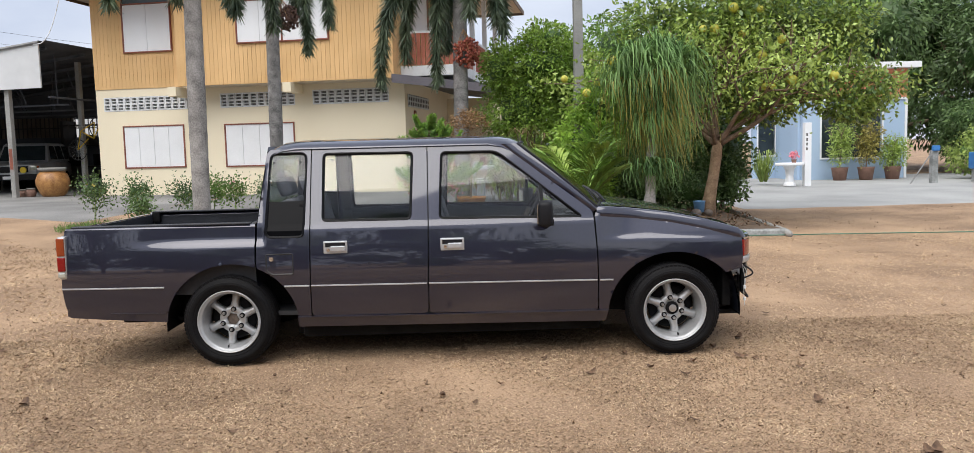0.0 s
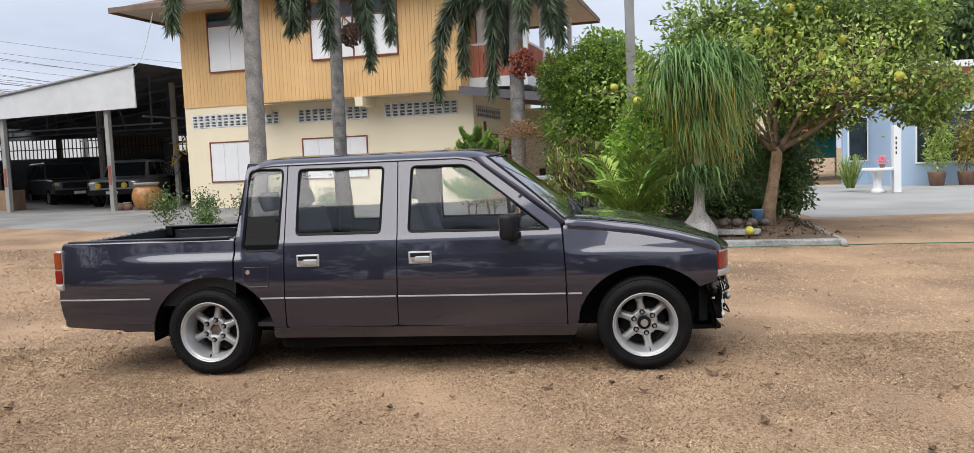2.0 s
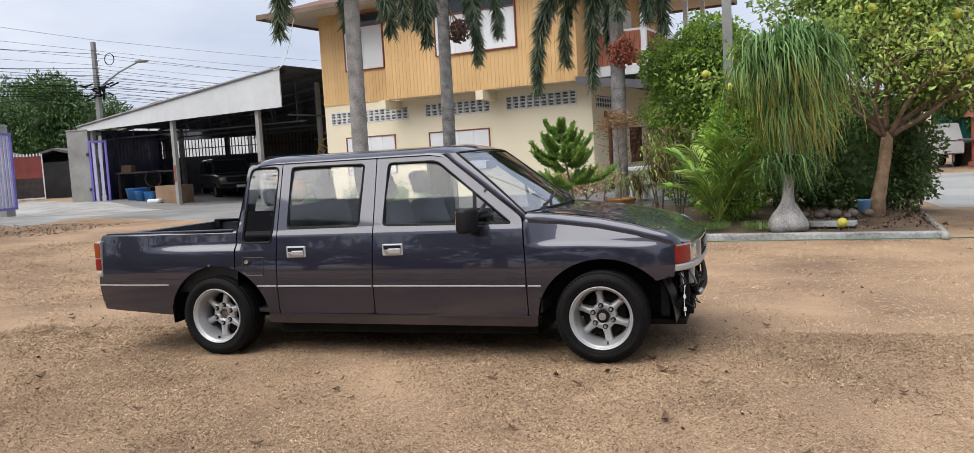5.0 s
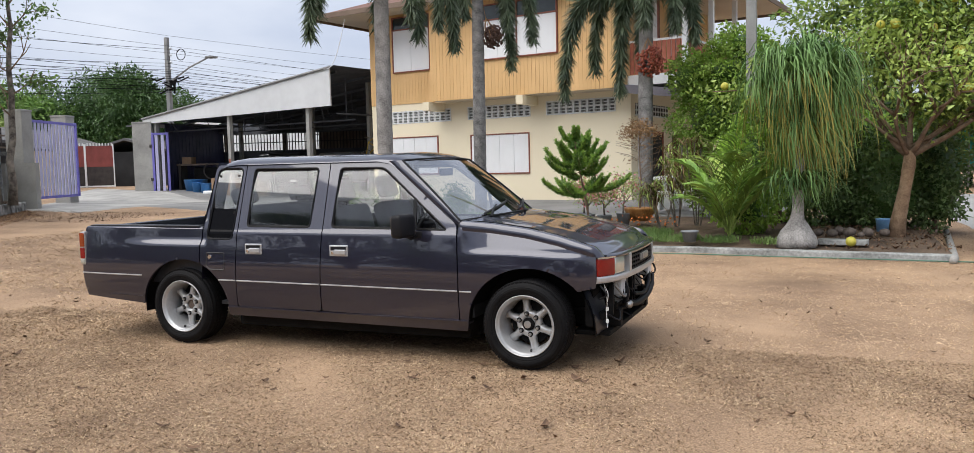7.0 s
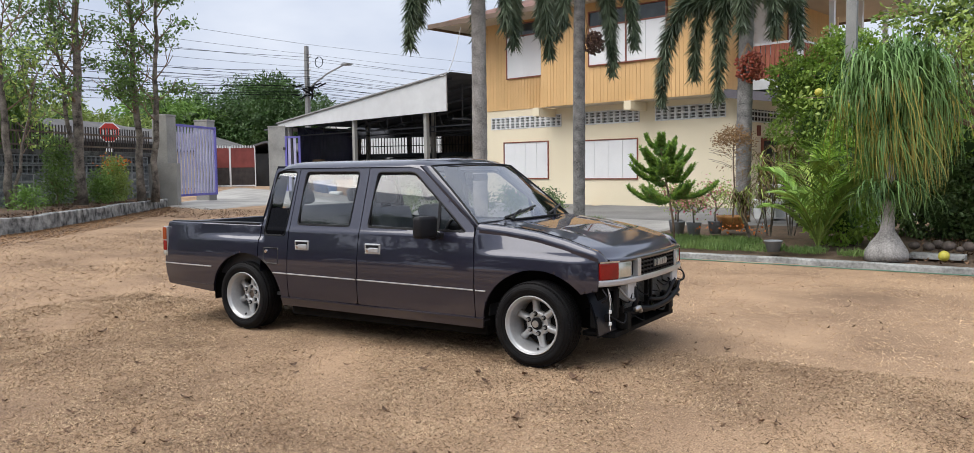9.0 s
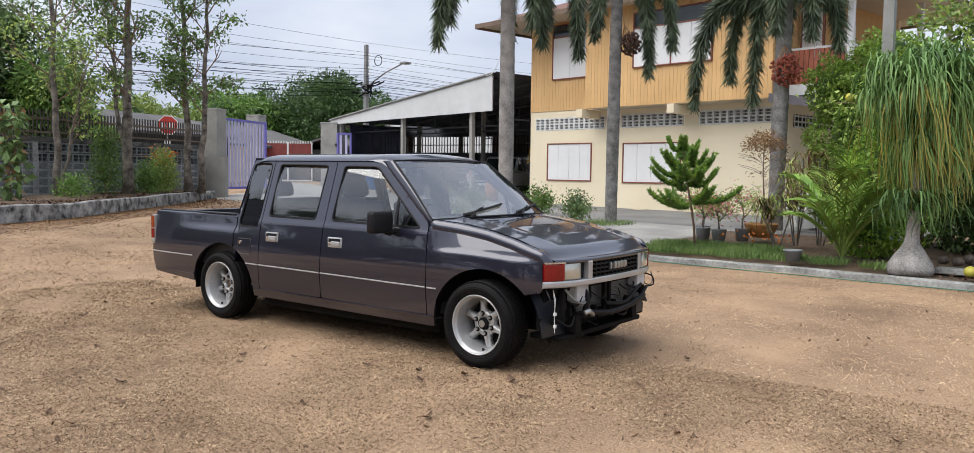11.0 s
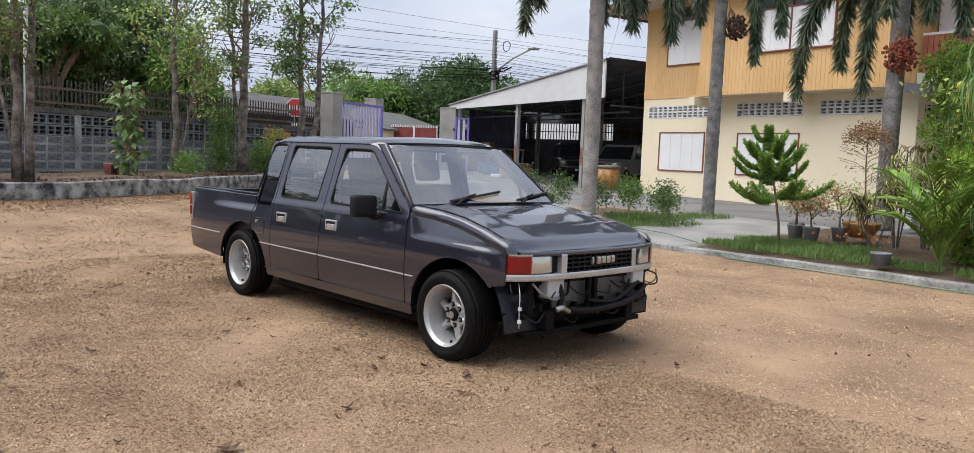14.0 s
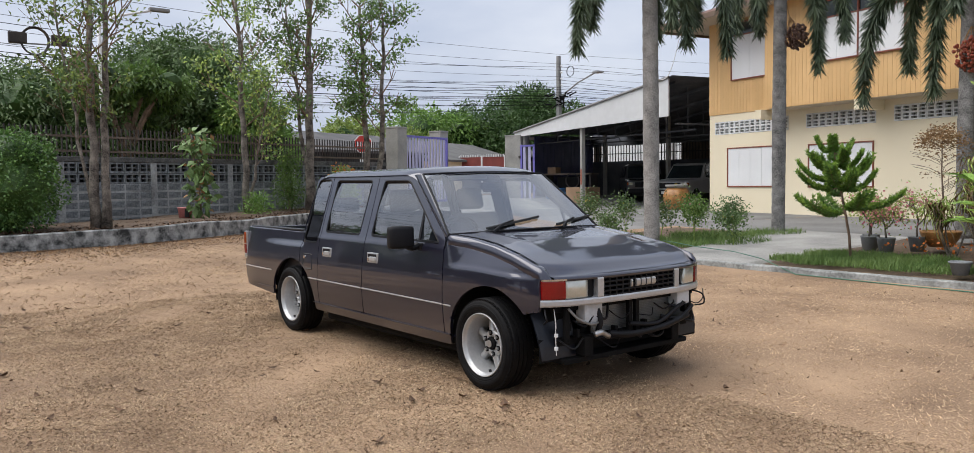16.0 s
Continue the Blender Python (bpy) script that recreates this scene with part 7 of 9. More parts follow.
# local y points away from the street, so the yard face is at negative y
part("core", boxed(0, LONG, -0.006, 0.10, 0.3, 1.5), MORTAR, wall)
# near-black sheet paints the shade behind the pierced courses
part("core", boxed(0, LONG, 0.10, 0.12, 1.5, 2.02), SHADE_BLACK, wall)
part("coping", boxed(0, LONG, -0.035, 0.16, 2.02, 2.14, bevel=0.012), COPING, wall)
BLOCK = boxed(0.022, 0.378, -0.012, 0.05, 0.022, 0.172, bevel=0.010)
BLOCK_ME = bpy.data.meshes.new("block")
BLOCK.to_mesh(BLOCK_ME)
BLOCK.free()
BLOCK_GREY = surf("block_grey", (0.065, 0.072, 0.08), (0.30, 0.325, 0.34), 0.5, 0.9, 0.4, 0.05, vary=0.4)
BLOCK_ME.materials.append(BLOCK_GREY)
bm = bmesh.new()
for a in ((0.006, 0.394, 0.006, 0.035), (0.006, 0.394, 0.165, 0.194), (0.006, 0.036, 0.035, 0.165), (0.364, 0.394, 0.035, 0.165), (0.18, 0.22, 0.035, 0.165)):
    box(bm, a[0], a[1], -0.014, 0.09, a[2], a[3])
box(bm, 0.06, 0.34, -0.005, 0.08, 0.088, 0.112)
PIERCED_ME = bpy.data.meshes.new("vent_block")
bm.to_mesh(PIERCED_ME)
bm.free()
PIERCED_ME.materials.append(BLOCK_GREY)
for row in range(8):
    z = 0.52 + row * 0.2 if row < 5 else 1.50 + (row - 5) * 0.26
    if row == 7:
        break
    n = int(LONG / 0.4)
    for i in range(n):
        pierced = row >= 5
        ob = new("vent_block" if pierced else "block", PIERCED_ME if pierced else BLOCK_ME)
        ob.parent = wall
        off = 0.2 * (row % 2) if not pierced else 0
        ob.matrix_basis = Matrix.LocRotScale((i * 0.4 + off - (0.2 if off else 0), 0, z), None, (1, 1, 1.3 if pierced else 0.98))
for i in range(int(LONG / 2.4) + 1):
    part("pier", boxed(i * 2.4 - 0.09, i * 2.4 + 0.09, -0.016, 0.16, 0.3, 2.02, bevel=0.008), MORTAR, wall)
railing = part("railing", boxed(0, LONG, 0.03, 0.07, 2.24, 2.29), METAL_RUST, wall, "dark steel rail with upright spikes")
part("rail", boxed(0, LONG, 0.03, 0.07, 2.58, 2.63), METAL_RUST, railing)
SPIKE = boxed(-0.012, 0.012, 0.035, 0.065, 2.14, 2.82)
SPIKE_ME = bpy.data.meshes.new("spike")
SPIKE.to_mesh(SPIKE_ME)
SPIKE.free()
SPIKE_ME.materials.append(IRON)
for i in range(int(LONG / 0.115)):
    ob = new("spike", SPIKE_ME)
    ob.parent = railing
    ob.location = (0.05 + i * 0.115, 0, 0)


# slender trees
def slender(x, y, trunks, tufts, label, seed, mat=LEAF_MID, leaf=0.11, name="tree"):
    """A tall thin tree: trunks as (foot dx, dy, top dx, dy, height, radius), leaf tufts at the branch ends."""
    t = thing(name, pose(x, y, bed_top(x, y) - 0.03), label, "tree", "trees in the raised bed")
    r = random.Random(seed)
    ends, twig = [], bmesh.new()
    for fx, fy, tx, ty, h, rad in trunks:
        bm = bmesh.new()
        pts = [Vector((fx + (tx - fx) * k / 10 + r.uniform(-1, 1) * 0.04 * (k > 0), fy + (ty - fy) * k / 10 + r.uniform(-1, 1) * 0.04, h * k / 10)) for k in range(11)]
        tube(bm, pts, [rad * (1.45 if k == 0 else 1.15 - 0.07 * k) for k in range(11)], 10)
        part("trunk", bm, BARK_PALE, t, "pale blotched trunk", smooth=True)
        for k in range(4, 11):
            for _ in range(2):
                a = r.uniform(0, 6.28)
                limbs(pts[k], (math.cos(a), math.sin(a), r.uniform(0.5, 1.2)), r.uniform(0.5, 0.95), rad * 0.26, 1, 0.6, 0.5, r.randint(1, 9999), ends, twig, 3)
    part("branch", twig, BARK_BROWN, t)
    e = np.array([list(p) for p in ends])
    e = e[e[:, 2] > 1.6]
    n = int(tufts * 1.9)
    e = e[rng.random(len(e)) < 0.33]
    q = e[rng.integers(0, len(e), n)] + rng.normal(size=(n, 3)) * np.array([0.19, 0.19, 0.12])
    way = rng.normal(size=(n, 3))
    way[:, 2] -= 0.35
    cut = n // 2
    for a, b, m in ((0, cut, mat), (cut, n, LEAF_SHADE)):
        cards("leaves", q[a:b], way[a:b], rng.normal(size=(b - a, 3)), leaf * 1.15 * rng.uniform(0.6, 1.2, b - a), leaf * 0.5, m, t, "", 0.25, "stuff")
    return t


slender(-11.5, 0.57, [(0, 0, 0.05, 0.0, 5.6, 0.085), (0.14, 0.14, 0.12, 0.28, 5.4, 0.075), (-0.1, 0.0, -0.3, -0.5, 4.4, 0.035)], 1500, "tall thin many-stemmed tree in the raised bed", 1, LEAF_OLIVE, 0.10)
slender(-14.95, 5.07, [(0, 0, -0.1, -0.1, 5.8, 0.085), (0.0, 0.0, 0.6, 0.4, 3.2, 0.04)], 1300, "thin pale-trunked tree in the raised bed", 2, LEAF_OLIVE, 0.11)
slender(-15.8, 7.3, [(0, 0, 0.05, 0.05, 6.6, 0.13), (0.02, 0.05, -0.3, -0.5, 5.8, 0.06)], 2100, "blotched tree forking low in the raised bed", 3, LEAF_MID, 0.11)
slender(-16.65, 9.72, [(0, 0, -0.1, -0.15, 6.2, 0.10), (0.18, 0.24, 0.3, 0.5, 5.8, 0.09)], 2200, "pair of leafy slender trunks near the gate", 4, LEAF_MID, 0.12)

# smaller plants on the bed
climber = thing("leafy_sapling", pose(-13.4, 3.3, 0.62), "big-leaved sapling with drying leaves", "shrub")
bm, ends = limbs((0, 0, 0), (0.05, 0, 1), 0.9, 0.025, 2, 0.5, 0.5, 12, [])
part("stem", bm, BARK_BROWN, climber)
b = [(0, 0, 0.6, 0.35, 0.3, 0.5), (0.0, 0, 1.3, 0.38, 0.3, 0.45), (-0.1, 0, 1.85, 0.5, 0.35, 0.3)]
foliage("leaves", b, 260, 0.22, 0.14, LEAF_SHADE, climber, 0.6, 0.8)
foliage("leaves", b, 60, 0.18, 0.10, LEAF_DRY, climber, 0.8, 0.8)
for x, y, h, mat, lab, n in ((-15.3, 6.4, 1.75, LEAF_MID, "feathery green shrub by the wall", 2900), (-16.3, 8.6, 1.3, LEAF_OLIVE, "loose shrub with orange flowers", 2400), (-15.9, 7.9, 0.9, LEAF_MID, "low green shrub under the trees", 1800), (-17.3, 9.3, 1.2, LEAF_OLIVE, "loose green shrub by the wall", 1600), (-14.2, 5.0, 0.6, LEAF_MID, "low green shrub under the trees", 900)):
    s = bush("shrub", x, y, 0.64, [(0, 0, h * 0.35, 0.5, 0.45, h * 0.35), (0.05, 0, h * 0.75, 0.38, 0.35, h * 0.32)], n, 0.085, 0.03, mat, lab, gaps=-1.1, depth=0.9, shrink=0)
    if "orange" in lab:
        tagged(foliage("blossom", [(0, 0, h * 0.85, 0.45, 0.4, h * 0.22)], 130, 0.07, 0.055, ORANGE, s, 0, 0.8), kind="stuff")
bush("clipped_bush", -11.95, -1.0, 0.6, [(0, 0.1, 0.8, 0.95, 1.05, 0.95), (-0.1, 0.15, 1.4, 0.8, 0.9, 0.6), (0.1, -0.9, 0.85, 0.9, 0.95, 1.0)], 21000, 0.065, 0.04, LEAF_BUSH, "dense rounded green bush on the bed", LEAF_DARK)
PINK_PLASTIC = surf("faded_pink_plastic", (0.42, 0.13, 0.13), (0.55, 0.22, 0.21), 0.2, 0.6)
pk = thing("broken_pot", pose(-13.75, 3.05, 0.63), "broken faded-pink pot on the bed", "pot")
part("body", lathe(bmesh.new(), [(0.13, 0), (0.17, 0.28), (0.18, 0.30), (0.16, 0.29), (0.12, 0.04)], 18), PINK_PLASTIC, pk, smooth=True)
# near-black box painted as the shade inside the break
part("hole", boxed(0.12, 0.18, -0.06, 0.03, 0.08, 0.27), SHADE_BLACK, pk)
lp = bmesh.new()
tube(lp, [(0, 0, 0), (0, 0, 3.4), (0.0, 0.0, 4.4), (-0.05, 0.35, 4.62), (-0.1, 1.15, 4.84)], [0.05, 0.045, 0.04, 0.03, 0.03], 8)
post = thing("yard_lamp", pose(-13.7, 1.3, 0.6), "thin white lamp post with a long arm and floodlights", "lamp post")
part("pole", lp, WHITE, post, smooth=True)
part("head", boxed(-0.18, -0.02, 1.1, 1.55, 4.83, 4.91, bevel=0.02), METAL_GREY, post)
bm = bmesh.new()
tube(bm, [(0, 0, 3.86), (0, -0.9, 3.86), (0, -1.75, 3.84)], 0.018, 6)
arm = part("cross_arm", bm, METAL_GREY, post, "thin cross arm with two floodlights")
for y in (-0.80, -1.60):
    part("floodlight", boxed(0.0, 0.10, y - 0.17, y + 0.17, 3.84, 4.06, bevel=0.015), IRON, arm, "dark square floodlight")
bm = bmesh.new()
for k in range(3):
    tube(bm, [(0.05 + 0.02 * k, -1.28 + (0.25 + 0.012 * k) * math.cos(a), 3.90 + (0.27 + 0.012 * k) * math.sin(a)) for a in [j * math.pi / 12 for j in range(25)]], 0.013, 6, False)
part("cable_coil", bm, IRON, arm, "black coil of cable")


# ---- gate and street ----
def pillar(x, y, half, z0, z1, turn, label):
    t = thing("gate_pillar", pose(x, y, 0, 0, 0, turn), label, "pillar", "gate pillars")
    part("shaft", boxed(-half, half, -half, half, z0, z1 - 0.06, bevel=0.012), CONCRETE, t)
    part("cap", boxed(-half - 0.015, half + 0.015, -half - 0.015, half + 0.015, z1 - 0.06, z1, bevel=0.012), CONCRETE, t)
    return t


pillar(-18.62, 12.0, 0.26, 0.2, 3.38, TURN_W, "tall plain concrete gate pillar")
pillar(-20.4, 15.05, 0.26, 0.2, 3.42, TURN_W, "tall plain concrete gate pillar")
pillar(-22.4, 20.75, 0.40, 0.2, 3.50, TURN_W, "broad plain concrete gate pillar by the carport")
part("wing", boxed(-0.1, 0.1, -1.0, -0.3, 0.3, 1.8), CONCRETE, pillar(-18.45, 11.3, 0.15, 0.2, 1.8, TURN_W, "low concrete end of the block wall"))


def violet_leaf(x, y, turn, length, z0, z1, label):
    t = thing("gate_leaf", pose(x, y, 0, 0, 0, turn), label, "gate")
    for a in ((0, 0.09, z0, z1), (length - 0.09, length, z0, z1)):
        part("stile", boxed(a[0], a[1], -0.03, 0.03, a[2], a[3], bevel=0.006), PURPLE, t)
    for z in (z0, z1 - 0.09):
        part("rail", boxed(0.09, length - 0.09, -0.025, 0.025, z, z + 0.08, bevel=0.005), PURPLE, t)
    n = int((length - 0.2) / 0.19)
    for i in range(n):
        x0 = 0.13 + i * (length - 0.2) / n
        part("slat", boxed(x0, x0 + 0.115, -0.012, 0.012, z0 + 0.08, z1 - 0.09, bevel=0.004), LILAC, t)
    for z in (z0 + 0.5, z1 - 0.6):
        part("hinge", boxed(-0.08, 0.02, -0.05, 0.05, z, z + 0.12, bevel=0.01), IRON, t)
    return t


violet_leaf(-18.5, 12.2, 112, 2.85, 0.72, 3.12, "open violet steel gate leaf with pale slats")
violet_leaf(-21.9, 20.5, 28, 0.68, 0.6, 3.05, "narrow violet steel gate leaf by the carport")
RED_SHEET = surf("red_sheet", (0.17, 0.035, 0.03), (0.26, 0.06, 0.05), 0.5, 0.6)
far_gate = thing("street_gate", pose(-32.2, 26.4, 0.68, 0, 0, 40), "red sheet gate with a white frame across the street", "gate")
far_gate.scale = (0.8, 1.0, 0.94)
for i in range(2):
    a = -1.7 + i * 1.72
    part("sheet", boxed(a, a + 1.66, -0.02, 0.02, 1.2, 2.35), RED_SHEET, far_gate)
    part("mesh", boxed(a, a + 1.66, -0.01, 0.01, 0.15, 1.2), IRON, far_gate)
    for x in (a - 0.03, a + 1.63):
        part("stile", boxed(x, x + 0.06, -0.04, 0.04, 0.05, 2.45), WHITE, far_gate)
    part("rail", boxed(a, a + 1.66, -0.04, 0.04, 0.08, 0.16), WHITE, far_gate)
    for k in range(9):
        part("spike", boxed(a + 0.1 + k * 0.18, a + 0.17 + k * 0.18, -0.03, 0.03, 2.35, 2.5), OFFWHITE, far_gate)


def shed(x, y, turn, w, d, eave, ridge, walls, roof, label, name="shed"):
    t = thing(name, pose(x, y, 0.3, 0, 0, turn), label, "building")
    part("wall", boxed(-w / 2, w / 2, -d / 2 + 0.3, d / 2 - 0.3, 0, eave), walls, t)
    bm = bmesh.new()
    sec = [(-d / 2, eave - 0.1), (0, ridge), (d / 2, eave - 0.1), (d / 2, eave + 0.02), (0, ridge + 0.12), (-d / 2, eave + 0.02)]
    loft(bm, [[(u, v, z) for v, z in sec] for u in (-w / 2 - 0.3, w / 2 + 0.3)])
    part("roof", fixed(bm), roof, t)
    return t


ROOF_GREY = surf("grey_fibre_roof", (0.07, 0.07, 0.07), (0.14, 0.138, 0.133), 1.0, 0.9, 0.3, 0.06)
s = shed(-37, 24, 118, 20, 9, 2.4, 3.7, CREAM, ROOF_GREY, "long low building with a grey fibre roof across the street")
for k in range(4):
    # near-black sheets painted as shaded window openings
    w = part("window", boxed(-8 + k * 4.5, -6.6 + k * 4.5, 4.19, 4.22, 0.9, 1.9), SHADE_BLACK, s)
    part("frame", boxed(-8.06 + k * 4.5, -6.54 + k * 4.5, 4.20, 4.24, 1.38, 1.42), WHITE, w)
# near-black walls paint the shade under this roof
shed(-29.5, 12.5, 108, 13, 7, 2.6, 3.5, SHADE_BLACK, ROOF_DARK, "low shed with a dark roof behind the wall")
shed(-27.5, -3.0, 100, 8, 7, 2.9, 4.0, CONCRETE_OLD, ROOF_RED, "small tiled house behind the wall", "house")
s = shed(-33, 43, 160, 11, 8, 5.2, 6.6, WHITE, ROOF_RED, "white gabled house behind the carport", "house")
# solid near-black walls painted as the shade inside the lean-to
shed(-32.5, 31.0, 110, 5, 5, 2.3, 2.9, SHADE_BLACK, ROOF_DARK, "lean-to beyond the gate, its shaded inside painted near-black")
sign = thing("stop_sign", pose(-25.6, 14.7, 0.4, 0, 0, 66), "red octagonal road sign on a post", "road sign")
RED_SIGN = surf("red_sign", (0.45, 0.03, 0.025), (0.58, 0.06, 0.045), 0.3, 0.5)
bm = lathe(bmesh.new(), [(0.42, -0.012), (0.42, 0.012)], 8, "y")
bmesh.ops.rotate(bm, cent=(0, 0, 0), matrix=Matrix.Rotation(radians(22.5), 3, "Y"), verts=bm.verts)
bmesh.ops.translate(bm, vec=(0, 0, 2.75), verts=bm.verts)
plate = part("plate", bm, WHITE, sign)
bm = lathe(bmesh.new(), [(0.375, -0.018), (0.375, 0.018)], 8, "y")
bmesh.ops.rotate(bm, cent=(0, 0, 0), matrix=Matrix.Rotation(radians(22.5), 3, "Y"), verts=bm.verts)
bmesh.ops.translate(bm, vec=(0, 0, 2.75), verts=bm.verts)
part("face", bm, RED_SIGN, plate)
for x in (-0.22, -0.08, 0.06, 0.20):
    part("bar", boxed(x - 0.04, x + 0.04, -0.024, -0.019, 2.65, 2.85), WHITE, plate)
part("pole", boxed(-0.04, 0.04, 0.02, 0.08, 0, 2.9), METAL_GREY, sign)
part("small_plate", boxed(-0.14, 0.14, -0.01, 0.01, 1.9, 2.12), WHITE, sign)

# utility pole, lamp arm and wires
up = thing("utility_pole", pose(-32.5, 32.9, 0.3), "tall concrete utility pole with a street lamp and wires", "pole")
part("pole", fixed(loft(bmesh.new(), [[(sx * w, sy * w, z) for sx, sy in ((-1, -1), (1, -1), (1, 1), (-1, 1))] for z, w in ((0, 0.15), (9.0, 0.10))])), METAL_GREY, up)
bm = bmesh.new()
tube(bm, [(0.1, 0, 6.4), (0.9, 0.8, 7.3), (1.6, 1.6, 7.9)], 0.05, 6)
arm = part("lamp_arm", bm, METAL_GREY, up)
part("lamp_head", boxed(1.45, 2.0, 1.5, 2.0, 7.88, 7.98, bevel=0.02), METAL_GREY, arm)
for z in (8.3, 7.9, 7.5, 7.1):
    part("insulator", lathe(bmesh.new(), [(0.05, 0), (0.08, 0.06), (0.04, 0.12)], 8, at=(0.25, 0, z)), WHITE, up)
bm = bmesh.new()
r = random.Random(2)
for _ in range(26):
    p = Vector((r.uniform(-0.6, 0.9), r.uniform(-0.3, 0.3), 6.3 + r.uniform(-0.35, 0.35)))
    tube(bm, [p, p + Vector((r.uniform(-0.6, 0.6), r.uniform(-0.3, 0.3), r.uniform(-0.5, 0.4)))], 0.05, 4)
part("cable_bundle", bm, BLACK_METAL, up, "tangle of black cables")
bm = bmesh.new()
tube(bm, [Vector((0.75 + 0.32 * math.cos(a), 0.3, 8.0 + 0.32 * math.sin(a))) for a in [k * math.pi / 8 for k in range(17)]], 0.025, 4, False)
part("cable_coil", bm, BLACK_METAL, up)
for i, (z, sag, y2) in enumerate(((9.1, 0.9, 0), (8.5, 1.0, 0), (8.1, 1.0, 0), (7.7, 1.1, 0), (7.3, 1.2, 0), (6.7, 0.8, 0.2), (6.5, 1.2, 0.1), (6.3, 1.0, 0.3), (6.2, 1.5, 0.2), (6.0, 1.2, 0.1), (5.8, 1.4, 0.3), (6.9, 1.3, 0.1), (7.1, 1.5, 0.2), (7.0, 0.9, 0.1), (6.6, 1.6, 0.3), (6.4, 0.7, 0.2), (6.1, 0.9, 0.1), (5.9, 1.0, 0.2), (8.3, 1.4, 0.1), (7.5, 1.6, 0.0))):
    bm = bmesh.new()
    a, b = Vector((-32.4 + y2, 32.8, z + 0.3)), Vector((-23.0 - 0.25 * (i % 12), -18.0, z + 0.2))
    tube(bm, [a.lerp(b, k / 16) - Vector((0, 0, sag * math.sin(math.pi * k / 16))) for k in range(17)], 0.009 if i < 5 else 0.014, 4)
    tagged(part("overhead_wire", bm, BLACK_METAL), "black overhead wire along the street", "wire", "street wires")
    bm = bmesh.new()
    b = Vector((-10.0 + 0.2 * (i % 12), 68.0, z + 0.5))
    tube(bm, [a.lerp(b, k / 12) - Vector((0, 0, sag * math.sin(math.pi * k / 12))) for k in range(13)], 0.009 if i < 5 else 0.013, 4)
    tagged(part("overhead_wire", bm, BLACK_METAL), "black overhead wire along the street", "wire", "street wires")


# ---- trees behind ----
def big_tree(x, y, z, blobs, n, leaf, mat, label, inner=LEAF_DARK, gaps=0.0, shrink=0.52, droop=0.6, wide=0.32, depth=0.45):
    t = thing("tree", pose(x, y, z), label, "tree")
    bm = bmesh.new()
    h = blobs[0][2]
    tube(bm, [(0, 0, -0.3), (0.05, 0, h * 0.4), (0.1, 0.05, h)], [0.28, 0.22, 0.12], 9)
    part("trunk", bm, BARK_BROWN, t, smooth=True)
    bm = bmesh.new()
    for k, b in enumerate(blobs):
        tube(bm, [(0.05, 0, h * 0.45), (b[0] * 0.5, b[1] * 0.5, h * 0.45 + (b[2] - h * 0.45) * 0.6), (b[0], b[1], b[2])], [0.12, 0.08, 0.04], 6)
    part("limb", bm, BARK_BROWN, t)
    # dark solid that paints the shade inside the tree crown
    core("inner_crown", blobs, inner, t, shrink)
    foliage("leaves", blobs, int(n * 1.6), leaf, leaf * wide, mat, t, droop, depth, gaps)
    return t


def heap(seed, n, rx, ry, z0, z1, r0, r1):
    """Crown blobs spread through a region."""
    r = random.Random(seed)
    out = []
    for _ in range(n):
        s = r.uniform(r0, r1)
        out.append((r.uniform(-rx, rx), r.uniform(-ry, ry), r.uniform(z0, z1), s, s * r.uniform(0.8, 1.2), s * r.uniform(0.6, 0.85)))
    return out


big_tree(-21.5, 1.5, 0.4, heap(1, 11, 2.6, 2.2, 1.6, 4.6, 1.1, 1.7), 17000, 0.19, LEAF_SHADE, "dense dark green tree behind the wall")
big_tree(-22.5, 5.2, 0.4, heap(2, 11, 2.2, 2.2, 1.8, 5.2, 1.1, 1.7), 17000, 0.19, LEAF_SHADE, "dense dark green tree behind the wall")
big_tree(-20.3, 7.4, 0.4, heap(3, 7, 1.2, 1.5, 1.8, 3.7, 0.8, 1.2), 8000, 0.20, LEAF_MID, "bright leafy tree behind the wall")
big_tree(-19.2, 3.2, 0.4, heap(13, 6, 1.0, 1.6, 2.6, 4.3, 0.6, 1.0), 5200, 0.20, LEAF_MID, "broad-leaved tree over the wall", gaps=-0.6)
big_tree(-24.5, -3.5, 0.4, heap(4, 9, 2.2, 2.0, 1.8, 4.6, 1.1, 1.6), 9000, 0.24, LEAF_SHADE, "tall green tree behind the wall")
big_tree(-19.5, -5.0, 0.4, heap(14, 7, 1.5, 1.5, 1.8, 4.0, 1.0, 1.4), 7000, 0.2, LEAF_SHADE, "green tree behind the wall")
big_tree(-43.6, 39.6, 0.3, [(0, 0, 5.8, 3.6, 3.6, 2.8), (-2.9, -2.4, 4.8, 3.2, 3.2, 2.5), (2.2, 1.8, 5.0, 3.0, 3.0, 2.5), (0.6, 0.4, 6.9, 2.0, 2.0, 1.8), (-0.5, 0, 3.2, 4.4, 4.4, 2.6), (3.6, 2.8, 4.2, 2.4, 2.4, 2.1), (-5.0, -4.4, 3.8, 2.6, 2.6, 2.0)], 26000, 0.32, LEAF_DARK, "large domed dark green tree across the street")
